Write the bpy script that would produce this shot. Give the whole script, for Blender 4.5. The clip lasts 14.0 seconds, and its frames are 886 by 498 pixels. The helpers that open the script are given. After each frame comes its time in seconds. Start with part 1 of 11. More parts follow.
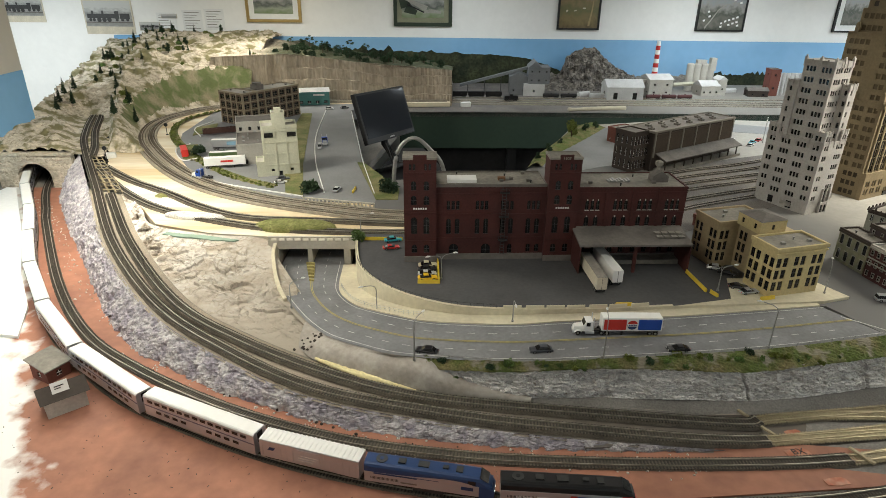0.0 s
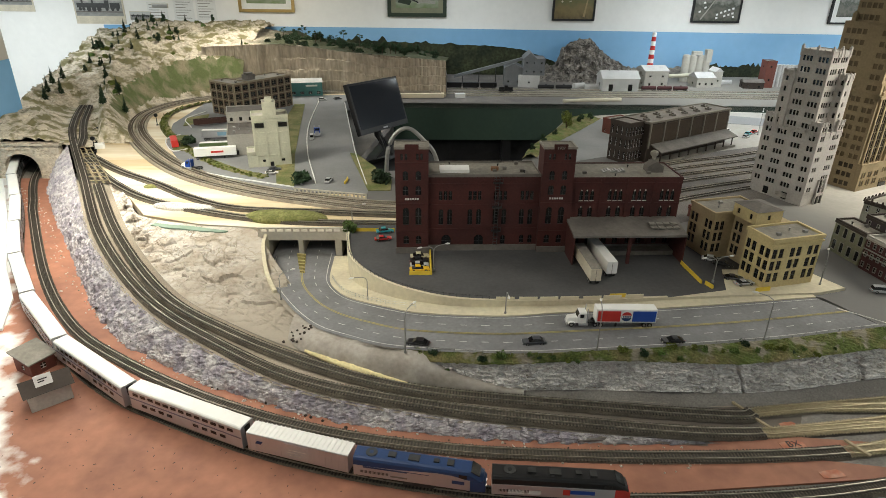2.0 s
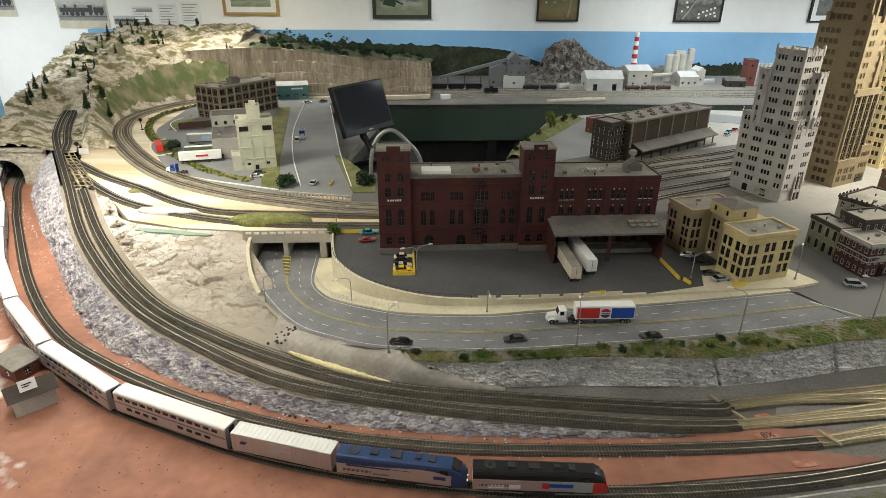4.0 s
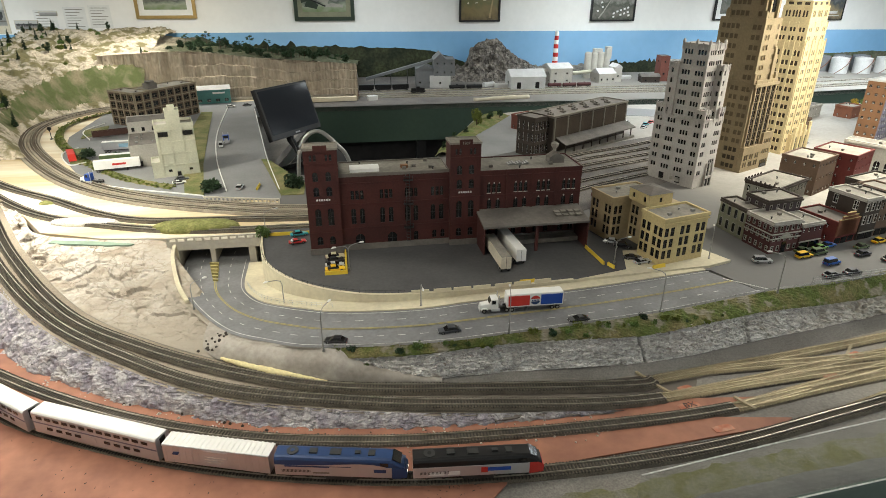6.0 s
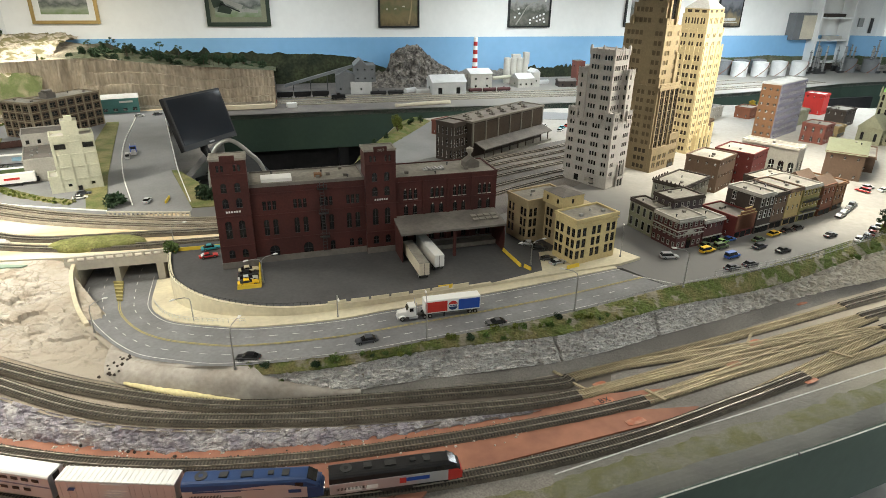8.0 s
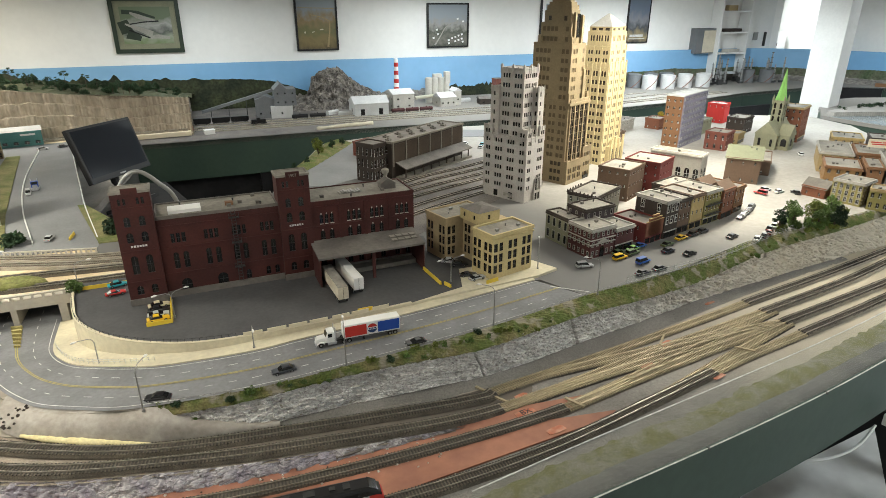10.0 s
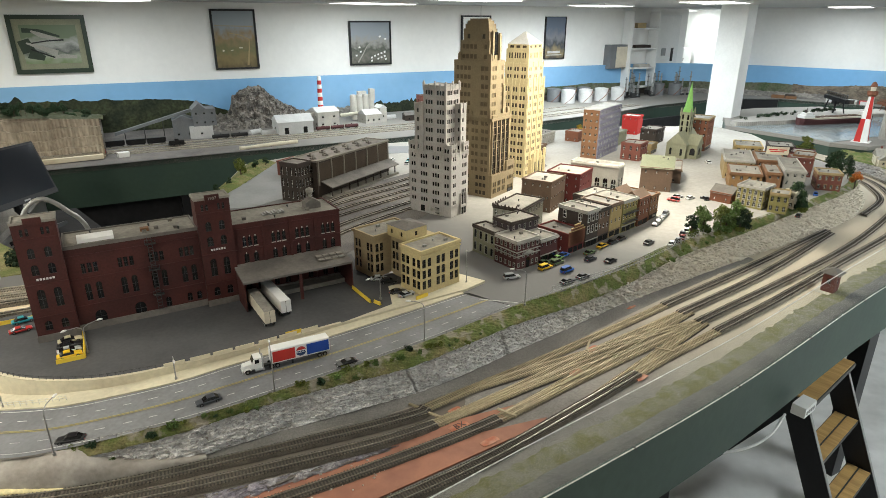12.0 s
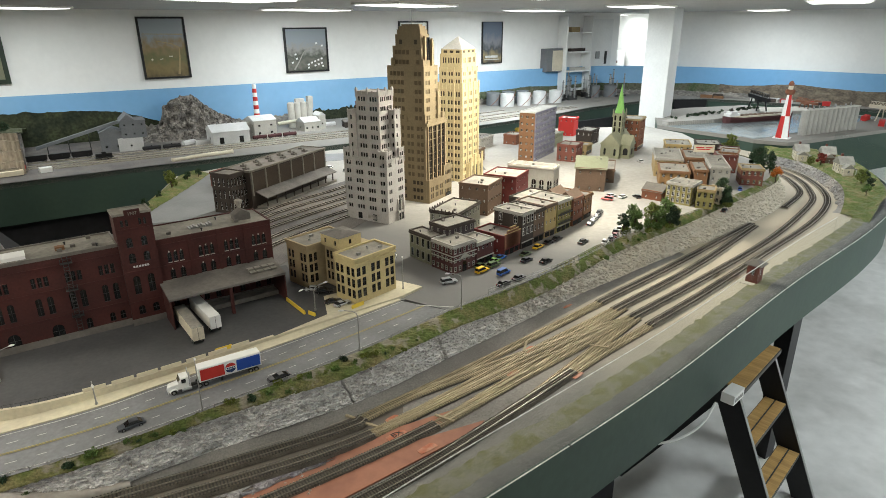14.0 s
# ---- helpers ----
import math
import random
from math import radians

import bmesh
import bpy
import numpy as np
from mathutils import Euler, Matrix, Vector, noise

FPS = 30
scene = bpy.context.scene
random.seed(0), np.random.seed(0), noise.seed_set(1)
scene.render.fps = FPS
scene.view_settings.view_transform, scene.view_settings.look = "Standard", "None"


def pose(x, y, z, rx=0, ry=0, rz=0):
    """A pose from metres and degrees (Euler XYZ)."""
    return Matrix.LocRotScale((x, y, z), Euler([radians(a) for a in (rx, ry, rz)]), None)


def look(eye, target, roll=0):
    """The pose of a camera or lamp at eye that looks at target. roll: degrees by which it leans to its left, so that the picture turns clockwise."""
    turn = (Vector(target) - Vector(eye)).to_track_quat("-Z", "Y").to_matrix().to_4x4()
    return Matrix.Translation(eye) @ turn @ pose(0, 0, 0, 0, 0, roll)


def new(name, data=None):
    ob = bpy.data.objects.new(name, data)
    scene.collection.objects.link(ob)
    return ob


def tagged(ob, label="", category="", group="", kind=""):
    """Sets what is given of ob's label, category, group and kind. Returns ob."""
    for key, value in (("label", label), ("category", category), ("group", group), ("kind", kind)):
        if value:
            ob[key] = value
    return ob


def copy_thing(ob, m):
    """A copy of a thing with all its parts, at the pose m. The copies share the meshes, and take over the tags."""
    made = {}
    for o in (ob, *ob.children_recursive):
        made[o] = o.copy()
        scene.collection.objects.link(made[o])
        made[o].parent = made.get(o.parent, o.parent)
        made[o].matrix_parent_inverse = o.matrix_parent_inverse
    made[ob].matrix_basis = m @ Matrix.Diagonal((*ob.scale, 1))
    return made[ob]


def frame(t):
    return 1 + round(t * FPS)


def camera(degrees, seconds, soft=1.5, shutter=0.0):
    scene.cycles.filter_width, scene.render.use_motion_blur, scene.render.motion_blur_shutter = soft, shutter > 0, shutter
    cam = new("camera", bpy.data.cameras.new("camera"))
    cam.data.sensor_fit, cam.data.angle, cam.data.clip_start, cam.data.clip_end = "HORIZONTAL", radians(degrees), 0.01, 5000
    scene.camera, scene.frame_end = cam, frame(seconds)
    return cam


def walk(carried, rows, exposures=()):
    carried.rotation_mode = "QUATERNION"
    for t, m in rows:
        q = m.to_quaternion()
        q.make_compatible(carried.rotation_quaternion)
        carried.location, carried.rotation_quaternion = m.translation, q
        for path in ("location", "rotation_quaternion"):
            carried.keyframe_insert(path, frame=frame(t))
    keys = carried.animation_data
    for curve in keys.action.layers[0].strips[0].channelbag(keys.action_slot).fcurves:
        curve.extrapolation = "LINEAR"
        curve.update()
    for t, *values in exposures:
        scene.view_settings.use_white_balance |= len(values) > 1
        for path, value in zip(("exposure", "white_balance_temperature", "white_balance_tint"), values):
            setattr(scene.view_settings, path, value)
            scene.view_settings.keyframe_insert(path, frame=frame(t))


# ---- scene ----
cam = camera(72.3, 14.0, soft=0.6)
PATH = [
    (0, (0.104, -0.588, 1.802), (0.141, 1.236, 0.983), 0.6),
    (0.5, (0.105, -0.586, 1.797), (0.149, 1.236, 0.973), 0.7),
    (1, (0.103, -0.579, 1.797), (0.147, 1.242, 0.97), 0.8),
    (1.5, (0.102, -0.575, 1.796), (0.155, 1.243, 0.965), 1.2),
    (2, (0.113, -0.570, 1.787), (0.165, 1.245, 0.948), 0.8),
    (2.5, (0.126, -0.562, 1.789), (0.177, 1.249, 0.944), 0.4),
    (3, (0.130, -0.567, 1.796), (0.193, 1.245, 0.952), 0.4),
    (5.5, (0.142, -0.612, 1.787), (0.335, 1.200, 0.962), 0.0),
    (6, (0.146, -0.610, 1.784), (0.435, 1.187, 0.956), 0.3),
    (6.5, (0.157, -0.609, 1.782), (0.505, 1.176, 0.949), 0.2),
    (7, (0.166, -0.609, 1.783), (0.559, 1.171, 0.959), 0.5),
    (7.5, (0.179, -0.604, 1.785), (0.625, 1.166, 0.968), 0.8),
    (8, (0.190, -0.608, 1.785), (0.694, 1.150, 0.974), 0.9),
    (10.5, (0.249, -0.626, 1.792), (0.995, 1.076, 1.052), -0.1),
    (11, (0.252, -0.626, 1.791), (1.039, 1.061, 1.06), -0.2),
    (11.5, (0.249, -0.625, 1.792), (1.083, 1.037, 1.057), -0.2),
    (12, (0.253, -0.634, 1.797), (1.161, 1.001, 1.089), 0.1),
    (12.5, (0.263, -0.638, 1.794), (1.198, 0.983, 1.088), 0.0),
    (13, (0.280, -0.641, 1.797), (1.257, 0.958, 1.097), 0.1),
    (13.5, (0.292, -0.643, 1.799), (1.308, 0.934, 1.106), -0.1),
    (14, (0.296, -0.651, 1.797), (1.345, 0.904, 1.104), -0.4),
]
walk(cam, [(t, look(eye, target, roll)) for t, eye, target, roll in PATH], exposures=[(0.0, -0.10), (3.0, -0.06), (5.5, 0.10), (7.0, 0.26), (8.0, 0.30), (10.5, 0.36), (14.0, 0.30)])

# ---- levels: floor, ceiling, street, lower board, far shelf ----
FLOOR, CEIL = 0.05, 1.915
ST, LOW, FAR, LOT = 1.06, 0.937, 1.03, 1.066

# ---- world and lamps ----
world = bpy.data.worlds.new("world")
scene.world = world
world.use_nodes = True
bg = world.node_tree.nodes["Background"]
bg.inputs[0].default_value = (0.55, 0.6, 0.7, 1)
bg.inputs[1].default_value = 0.12
scene.view_settings.exposure = 0.0


# ---- materials ----
def mat(name, col, rough=0.75, metal=0.0, var=0.18, scale=60.0, bump=0.15, spec=0.35, col2=None, cscale=9.0, cmix=0.5, stretch=(1, 1, 1), emit=0.0, rnd=0.0):
    """A painted or natural surface: base colour varied at two sizes, fine relief, optional second colour in patches."""
    m = bpy.data.materials.new(name)
    m.use_nodes = True
    nt = m.node_tree
    n, l = nt.nodes, nt.links
    b = n["Principled BSDF"]
    tc = n.new("ShaderNodeTexCoord")
    mp = n.new("ShaderNodeMapping")
    mp.inputs["Scale"].default_value = stretch
    l.new(tc.outputs["Object"], mp.inputs["Vector"])
    fine = n.new("ShaderNodeTexNoise")
    fine.inputs["Scale"].default_value, fine.inputs["Detail"].default_value = scale, 6
    wide = n.new("ShaderNodeTexNoise")
    wide.inputs["Scale"].default_value, wide.inputs["Detail"].default_value = cscale, 4
    for t in (fine, wide):
        l.new(mp.outputs["Vector"], t.inputs["Vector"])
    base = n.new("ShaderNodeMix")
    base.data_type = "RGBA"
    base.inputs[6].default_value = (*col, 1)
    base.inputs[7].default_value = (*(col2 or [c * (1 - var) for c in col]), 1)
    ramp = n.new("ShaderNodeMapRange")
    ramp.inputs[1].default_value, ramp.inputs[2].default_value = cmix - 0.12, cmix + 0.12
    l.new(wide.outputs["Fac"], ramp.inputs[0])
    l.new(ramp.outputs[0], base.inputs[0])
    val = n.new("ShaderNodeMapRange")
    val.inputs[1].default_value, val.inputs[2].default_value = 0.25, 0.75
    val.inputs[3].default_value, val.inputs[4].default_value = 1 - var, 1 + var
    l.new(fine.outputs["Fac"], val.inputs[0])
    hsv = n.new("ShaderNodeHueSaturation")
    l.new(base.outputs[2], hsv.inputs["Color"])
    if rnd:
        oi = n.new("ShaderNodeObjectInfo")
        rr = n.new("ShaderNodeMapRange")
        rr.inputs[3].default_value, rr.inputs[4].default_value = 1 - rnd, 1 + rnd
        mul = n.new("ShaderNodeMath")
        mul.operation = "MULTIPLY"
        l.new(oi.outputs["Random"], rr.inputs[0])
        l.new(rr.outputs[0], mul.inputs[0])
        l.new(val.outputs[0], mul.inputs[1])
        l.new(mul.outputs[0], hsv.inputs["Value"])
    else:
        l.new(val.outputs[0], hsv.inputs["Value"])
    l.new(hsv.outputs[0], b.inputs["Base Color"])
    b.inputs["Roughness"].default_value, b.inputs["Metallic"].default_value = rough, metal
    b.inputs["Specular IOR Level"].default_value = spec
    if bump:
        bp = n.new("ShaderNodeBump")
        bp.inputs["Strength"].default_value, bp.inputs["Distance"].default_value = bump, 0.25 / scale
        l.new(fine.outputs["Fac"], bp.inputs["Height"])
        l.new(bp.outputs[0], b.inputs["Normal"])
    if emit:
        b.inputs["Emission Color"].default_value = (*col, 1)
        b.inputs["Emission Strength"].default_value = emit
    return m


def glass(name, tint, clear):
    """Clear sheet: mostly see-through with a gloss."""
    m = bpy.data.materials.new(name)
    m.use_nodes = True
    n, l = m.node_tree.nodes, m.node_tree.links
    out = n["Material Output"]
    tr, gl, mx = n.new("ShaderNodeBsdfTransparent"), n.new("ShaderNodeBsdfGlossy"), n.new("ShaderNodeMixShader")
    tr.inputs[0].default_value = (*tint, 1)
    gl.inputs["Roughness"].default_value = 0.05
    mx.inputs[0].default_value = 1 - clear
    l.new(tr.outputs[0], mx.inputs[1])
    l.new(gl.outputs[0], mx.inputs[2])
    l.new(mx.outputs[0], out.inputs[0])
    return m


M = {}
for key, args in dict(
    wallw=dict(col=(0.86, 0.85, 0.82), rough=0.85, var=0.02, scale=30, bump=0.03),
    ceil=dict(col=(0.44, 0.44, 0.43), rough=0.9, var=0.06, scale=25, bump=0.1),
    floor=dict(col=(0.56, 0.555, 0.54), rough=0.55, var=0.10, scale=14, bump=0.05, col2=(0.42, 0.415, 0.40), cscale=3.2, cmix=0.6),
    beige=dict(col=(0.55, 0.52, 0.46), rough=0.85, var=0.03, scale=20, bump=0.03),
    sky=dict(col=(0.17, 0.38, 0.63), rough=0.8, var=0.03, scale=20, bump=0.02, col2=(0.24, 0.45, 0.68), cscale=0.8),
    hillprint=dict(col=(0.016, 0.022, 0.012), rough=0.85, var=0.6, scale=55, bump=0.1, col2=(0.050, 0.058, 0.026), cscale=7, cmix=0.56),
    hillprint2=dict(col=(0.07, 0.10, 0.05), rough=0.85, var=0.4, scale=50, bump=0.1, col2=(0.13, 0.13, 0.09), cscale=8),
    greyprint=dict(col=(0.17, 0.16, 0.15), rough=0.85, var=0.5, scale=40, bump=0.1, col2=(0.30, 0.28, 0.25), cscale=8, stretch=(1, 1, 2.5)),
    brownprint=dict(col=(0.12, 0.098, 0.075), rough=0.85, var=0.45, scale=55, bump=0.1, col2=(0.21, 0.175, 0.13), cscale=14, stretch=(1, 1, 2.2)),
    fascia=dict(col=(0.035, 0.062, 0.045), rough=0.55, var=0.10, scale=40, bump=0.08, col2=(0.03, 0.055, 0.042), cscale=5),
    skirt=dict(col=(0.022, 0.022, 0.024), rough=0.95, var=0.2, scale=30, bump=0.15),
    black=dict(col=(0.012, 0.012, 0.013), rough=0.45, var=0.2, scale=60, bump=0.05),
    orange=dict(col=(0.37, 0.165, 0.105), rough=0.7, var=0.16, scale=35, bump=0.12, col2=(0.27, 0.12, 0.08), cscale=7),
    plaster=dict(col=(0.70, 0.67, 0.62), rough=0.9, var=0.2, scale=80, bump=0.6, col2=(0.42, 0.345, 0.265), cscale=13, cmix=0.52),
    plastergrey=dict(col=(0.34, 0.31, 0.28), rough=0.9, var=0.2, scale=80, bump=0.4, col2=(0.24, 0.23, 0.22), cscale=9),
    foam=dict(col=(0.85, 0.85, 0.84), rough=0.85, var=0.04, scale=60, bump=0.1),
    purple=dict(col=(0.52, 0.50, 0.50), rough=0.9, var=0.3, scale=150, bump=0.6, col2=(0.33, 0.305, 0.345), cscale=30),
    rock=dict(col=(0.70, 0.68, 0.655), rough=0.9, var=0.30, scale=170, bump=0.6, col2=(0.52, 0.50, 0.48), cscale=34, cmix=0.55, stretch=(0.8, 0.8, 2.2)),
    rocklight=dict(col=(0.60, 0.53, 0.42), rough=0.9, var=0.3, scale=70, bump=0.7, col2=(0.40, 0.35, 0.275), cscale=13),
    quarry=dict(col=(0.52, 0.445, 0.35), rough=0.9, var=0.26, scale=70, bump=0.6, col2=(0.40, 0.335, 0.26), cscale=14, stretch=(1, 1, 0.2)),
    greenslope=dict(col=(0.11, 0.135, 0.05), rough=0.95, var=0.3, scale=110, bump=0.5, col2=(0.27, 0.235, 0.15), cscale=8, cmix=0.55, stretch=(2.2, 2.2, 0.35)),
    grass=dict(col=(0.095, 0.125, 0.032), rough=0.95, var=0.5, scale=240, bump=0.9, col2=(0.19, 0.165, 0.075), cscale=20, cmix=0.54),
    grassdry=dict(col=(0.22, 0.20, 0.09), rough=0.95, var=0.35, scale=200, bump=0.8, col2=(0.12, 0.14, 0.045), cscale=14),
    shoulder=dict(col=(0.40, 0.37, 0.33), rough=0.92, var=0.16, scale=90, bump=0.35, col2=(0.30, 0.27, 0.235), cscale=16),
    asphaltlot=dict(col=(0.082, 0.082, 0.085), rough=0.8, var=0.12, scale=110, bump=0.12, col2=(0.066, 0.066, 0.069), cscale=7),
    domerock=dict(col=(0.27, 0.245, 0.215), rough=0.9, var=0.45, scale=80, bump=0.9, col2=(0.11, 0.10, 0.09), cscale=24),
    asphalt=dict(col=(0.20, 0.203, 0.212), rough=0.75, var=0.14, scale=120, bump=0.12, col2=(0.155, 0.157, 0.164), cscale=11),
    asphalt2=dict(col=(0.24, 0.243, 0.25), rough=0.85, var=0.08, scale=120, bump=0.12, col2=(0.205, 0.208, 0.213), cscale=6),
    concrete=dict(col=(0.56, 0.52, 0.43), rough=0.85, var=0.08, scale=90, bump=0.12, col2=(0.45, 0.42, 0.36), cscale=4),
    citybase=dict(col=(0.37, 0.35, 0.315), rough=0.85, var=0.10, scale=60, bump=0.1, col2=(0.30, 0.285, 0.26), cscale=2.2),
    curb=dict(col=(0.62, 0.57, 0.42), rough=0.85, var=0.10, scale=90, bump=0.15, col2=(0.52, 0.47, 0.35), cscale=9),
    matgreen=dict(col=(0.23, 0.23, 0.085), rough=0.95, var=0.5, scale=160, bump=1.0, col2=(0.15, 0.16, 0.05), cscale=40),
    mossground=dict(col=(0.155, 0.15, 0.075), rough=0.95, var=0.3, scale=240, bump=0.4, col2=(0.205, 0.195, 0.155), cscale=26, cmix=0.52),
    edgegrey=dict(col=(0.15, 0.145, 0.135), rough=0.8, var=0.2, scale=120, bump=0.2, col2=(0.115, 0.112, 0.108), cscale=12),
    plywood=dict(col=(0.80, 0.73, 0.59), rough=0.75, var=0.08, scale=50, bump=0.1, col2=(0.60, 0.47, 0.29), cscale=5, stretch=(0.3, 2, 1)),
    yardgrey=dict(col=(0.25, 0.235, 0.215), rough=0.95, var=0.3, scale=260, bump=0.7, col2=(0.18, 0.168, 0.152), cscale=6),
    gravel=dict(col=(0.17, 0.155, 0.14), rough=0.95, var=0.35, scale=330, bump=0.7, col2=(0.12, 0.11, 0.105), cscale=7),
    gravelw=dict(col=(0.34, 0.29, 0.23), rough=0.95, var=0.3, scale=330, bump=0.7, col2=(0.25, 0.215, 0.17), cscale=5),
    ballast=dict(col=(0.15, 0.13, 0.10), rough=0.95, var=0.5, scale=500, bump=0.8, col2=(0.10, 0.087, 0.069), cscale=25),
    ballastw=dict(col=(0.33, 0.29, 0.23), rough=0.95, var=0.4, scale=500, bump=0.8, col2=(0.26, 0.225, 0.175), cscale=25),
    tie=dict(col=(0.060, 0.052, 0.043), rough=0.85, var=0.35, scale=300, bump=0.3),
    tieworn=dict(col=(0.14, 0.115, 0.088), rough=0.85, var=0.35, scale=300, bump=0.3),
    tiewood=dict(col=(0.42, 0.355, 0.23), rough=0.8, var=0.3, scale=200, bump=0.3),
    rail=dict(col=(0.50, 0.455, 0.385), rough=0.42, metal=0.6, var=0.2, scale=120, bump=0.05),
    brass=dict(col=(0.54, 0.46, 0.31), rough=0.5, metal=0.5, var=0.15, scale=120, bump=0.05),
    water=dict(col=(0.26, 0.30, 0.31), rough=0.12, var=0.05, scale=60, bump=0.1, spec=0.6),
    brick=dict(col=(0.066, 0.018, 0.015), rough=0.8, var=0.2, scale=180, bump=0.25, col2=(0.048, 0.0145, 0.013), cscale=12),
    roofgrey=dict(col=(0.265, 0.248, 0.215), rough=0.9, var=0.2, scale=110, bump=0.25, col2=(0.19, 0.178, 0.155), cscale=14),
    roofdark=dict(col=(0.17, 0.155, 0.14), rough=0.9, var=0.15, scale=110, bump=0.25, col2=(0.12, 0.11, 0.1), cscale=12),
    pane=dict(col=(0.010, 0.011, 0.012), rough=0.15, var=0.3, scale=40, bump=0.0, spec=0.5),
    white=dict(col=(0.78, 0.78, 0.76), rough=0.5, var=0.04, scale=60, bump=0.05),
    linewhite=dict(col=(0.66, 0.66, 0.63), rough=0.8, var=0.25, scale=120, bump=0.05),
    lineyellow=dict(col=(0.42, 0.36, 0.14), rough=0.8, var=0.2, scale=120, bump=0.05),
    yellow=dict(col=(0.70, 0.50, 0.05), rough=0.6, var=0.1, scale=80, bump=0.05),
    foamyellow=dict(col=(0.78, 0.68, 0.38), rough=0.9, var=0.15, scale=160, bump=0.6),
    metal=dict(col=(0.33, 0.33, 0.32), rough=0.45, metal=0.6, var=0.12, scale=90, bump=0.05),
    darkmetal=dict(col=(0.06, 0.06, 0.06), rough=0.5, metal=0.4, var=0.2, scale=90, bump=0.05),
    silver=dict(col=(0.56, 0.565, 0.59), rough=0.30, metal=0.75, var=0.05, scale=40, bump=0.03),
    blue=dict(col=(0.025, 0.055, 0.15), rough=0.4, var=0.08, scale=50, bump=0.03),
    red=dict(col=(0.55, 0.04, 0.03), rough=0.45, var=0.08, scale=50, bump=0.03),
    woodstep=dict(col=(0.48, 0.30, 0.11), rough=0.55, var=0.15, scale=40, bump=0.1, stretch=(6, 0.6, 1), col2=(0.36, 0.215, 0.075)),
    leaf=dict(col=(0.11, 0.18, 0.045), rough=0.8, var=0.4, scale=60, bump=0.0, rnd=0.25),
    leafdark=dict(col=(0.030, 0.060, 0.026), rough=0.85, var=0.4, scale=60, bump=0.0, rnd=0.25),
    leafyellow=dict(col=(0.42, 0.30, 0.03), rough=0.8, var=0.3, scale=60, bump=0.0),
    leaforange=dict(col=(0.52, 0.15, 0.02), rough=0.8, var=0.3, scale=60, bump=0.0),
    leafred=dict(col=(0.25, 0.045, 0.03), rough=0.8, var=0.3, scale=60, bump=0.0),
    bark=dict(col=(0.09, 0.065, 0.045), rough=0.9, var=0.3, scale=120, bump=0.3),
    gold=dict(col=(0.42, 0.29, 0.11), rough=0.35, metal=0.5, var=0.1, scale=60, bump=0.1),
).items():
    M[key] = mat(key, **args)


def craggy(key, scale, strength, stretch, dist=0.004):
    """Adds broken, layered relief to a rock material."""
    nt = M[key].node_tree
    n, l = nt.nodes, nt.links
    b = n["Principled BSDF"]
    tc, mp = n.new("ShaderNodeTexCoord"), n.new("ShaderNodeMapping")
    mp.inputs["Scale"].default_value = stretch
    l.new(tc.outputs["Object"], mp.inputs["Vector"])
    wob = n.new("ShaderNodeTexNoise")
    wob.inputs["Scale"].default_value = scale * 0.6
    mixv = n.new("ShaderNodeMix")
    mixv.data_type = "VECTOR"
    mixv.inputs[0].default_value = 0.06
    l.new(mp.outputs[0], wob.inputs["Vector"])
    l.new(mp.outputs[0], mixv.inputs[4])
    l.new(wob.outputs["Color"], mixv.inputs[5])
    last = b.inputs["Normal"].links[0].from_socket
    for k, (sc, st) in enumerate(((scale, strength), (scale * 2.7, strength * 0.7))):
        v = n.new("ShaderNodeTexVoronoi")
        v.feature = "F1"
        v.inputs["Scale"].default_value = sc
        l.new(mixv.outputs[1], v.inputs["Vector"])
        bp = n.new("ShaderNodeBump")
        bp.inputs["Strength"].default_value, bp.inputs["Distance"].default_value = st, dist / (k + 1)
        l.new(v.outputs["Distance"], bp.inputs["Height"])
        bp.invert = True
        l.new(last, bp.inputs["Normal"])
        last = bp.outputs[0]
    l.new(last, b.inputs["Normal"])


craggy("rock", 110, 0.30, (0.8, 0.8, 2.8), 0.002)
craggy("purple", 60, 0.4, (1, 1, 1), 0.003)
craggy("plaster", 24, 0.45, (0.9, 1.1, 1.5), 0.006)
craggy("rocklight", 26, 0.7, (1, 1, 1.8), 0.008)
craggy("domerock", 16, 0.9, (1, 1, 1.5), 0.012)


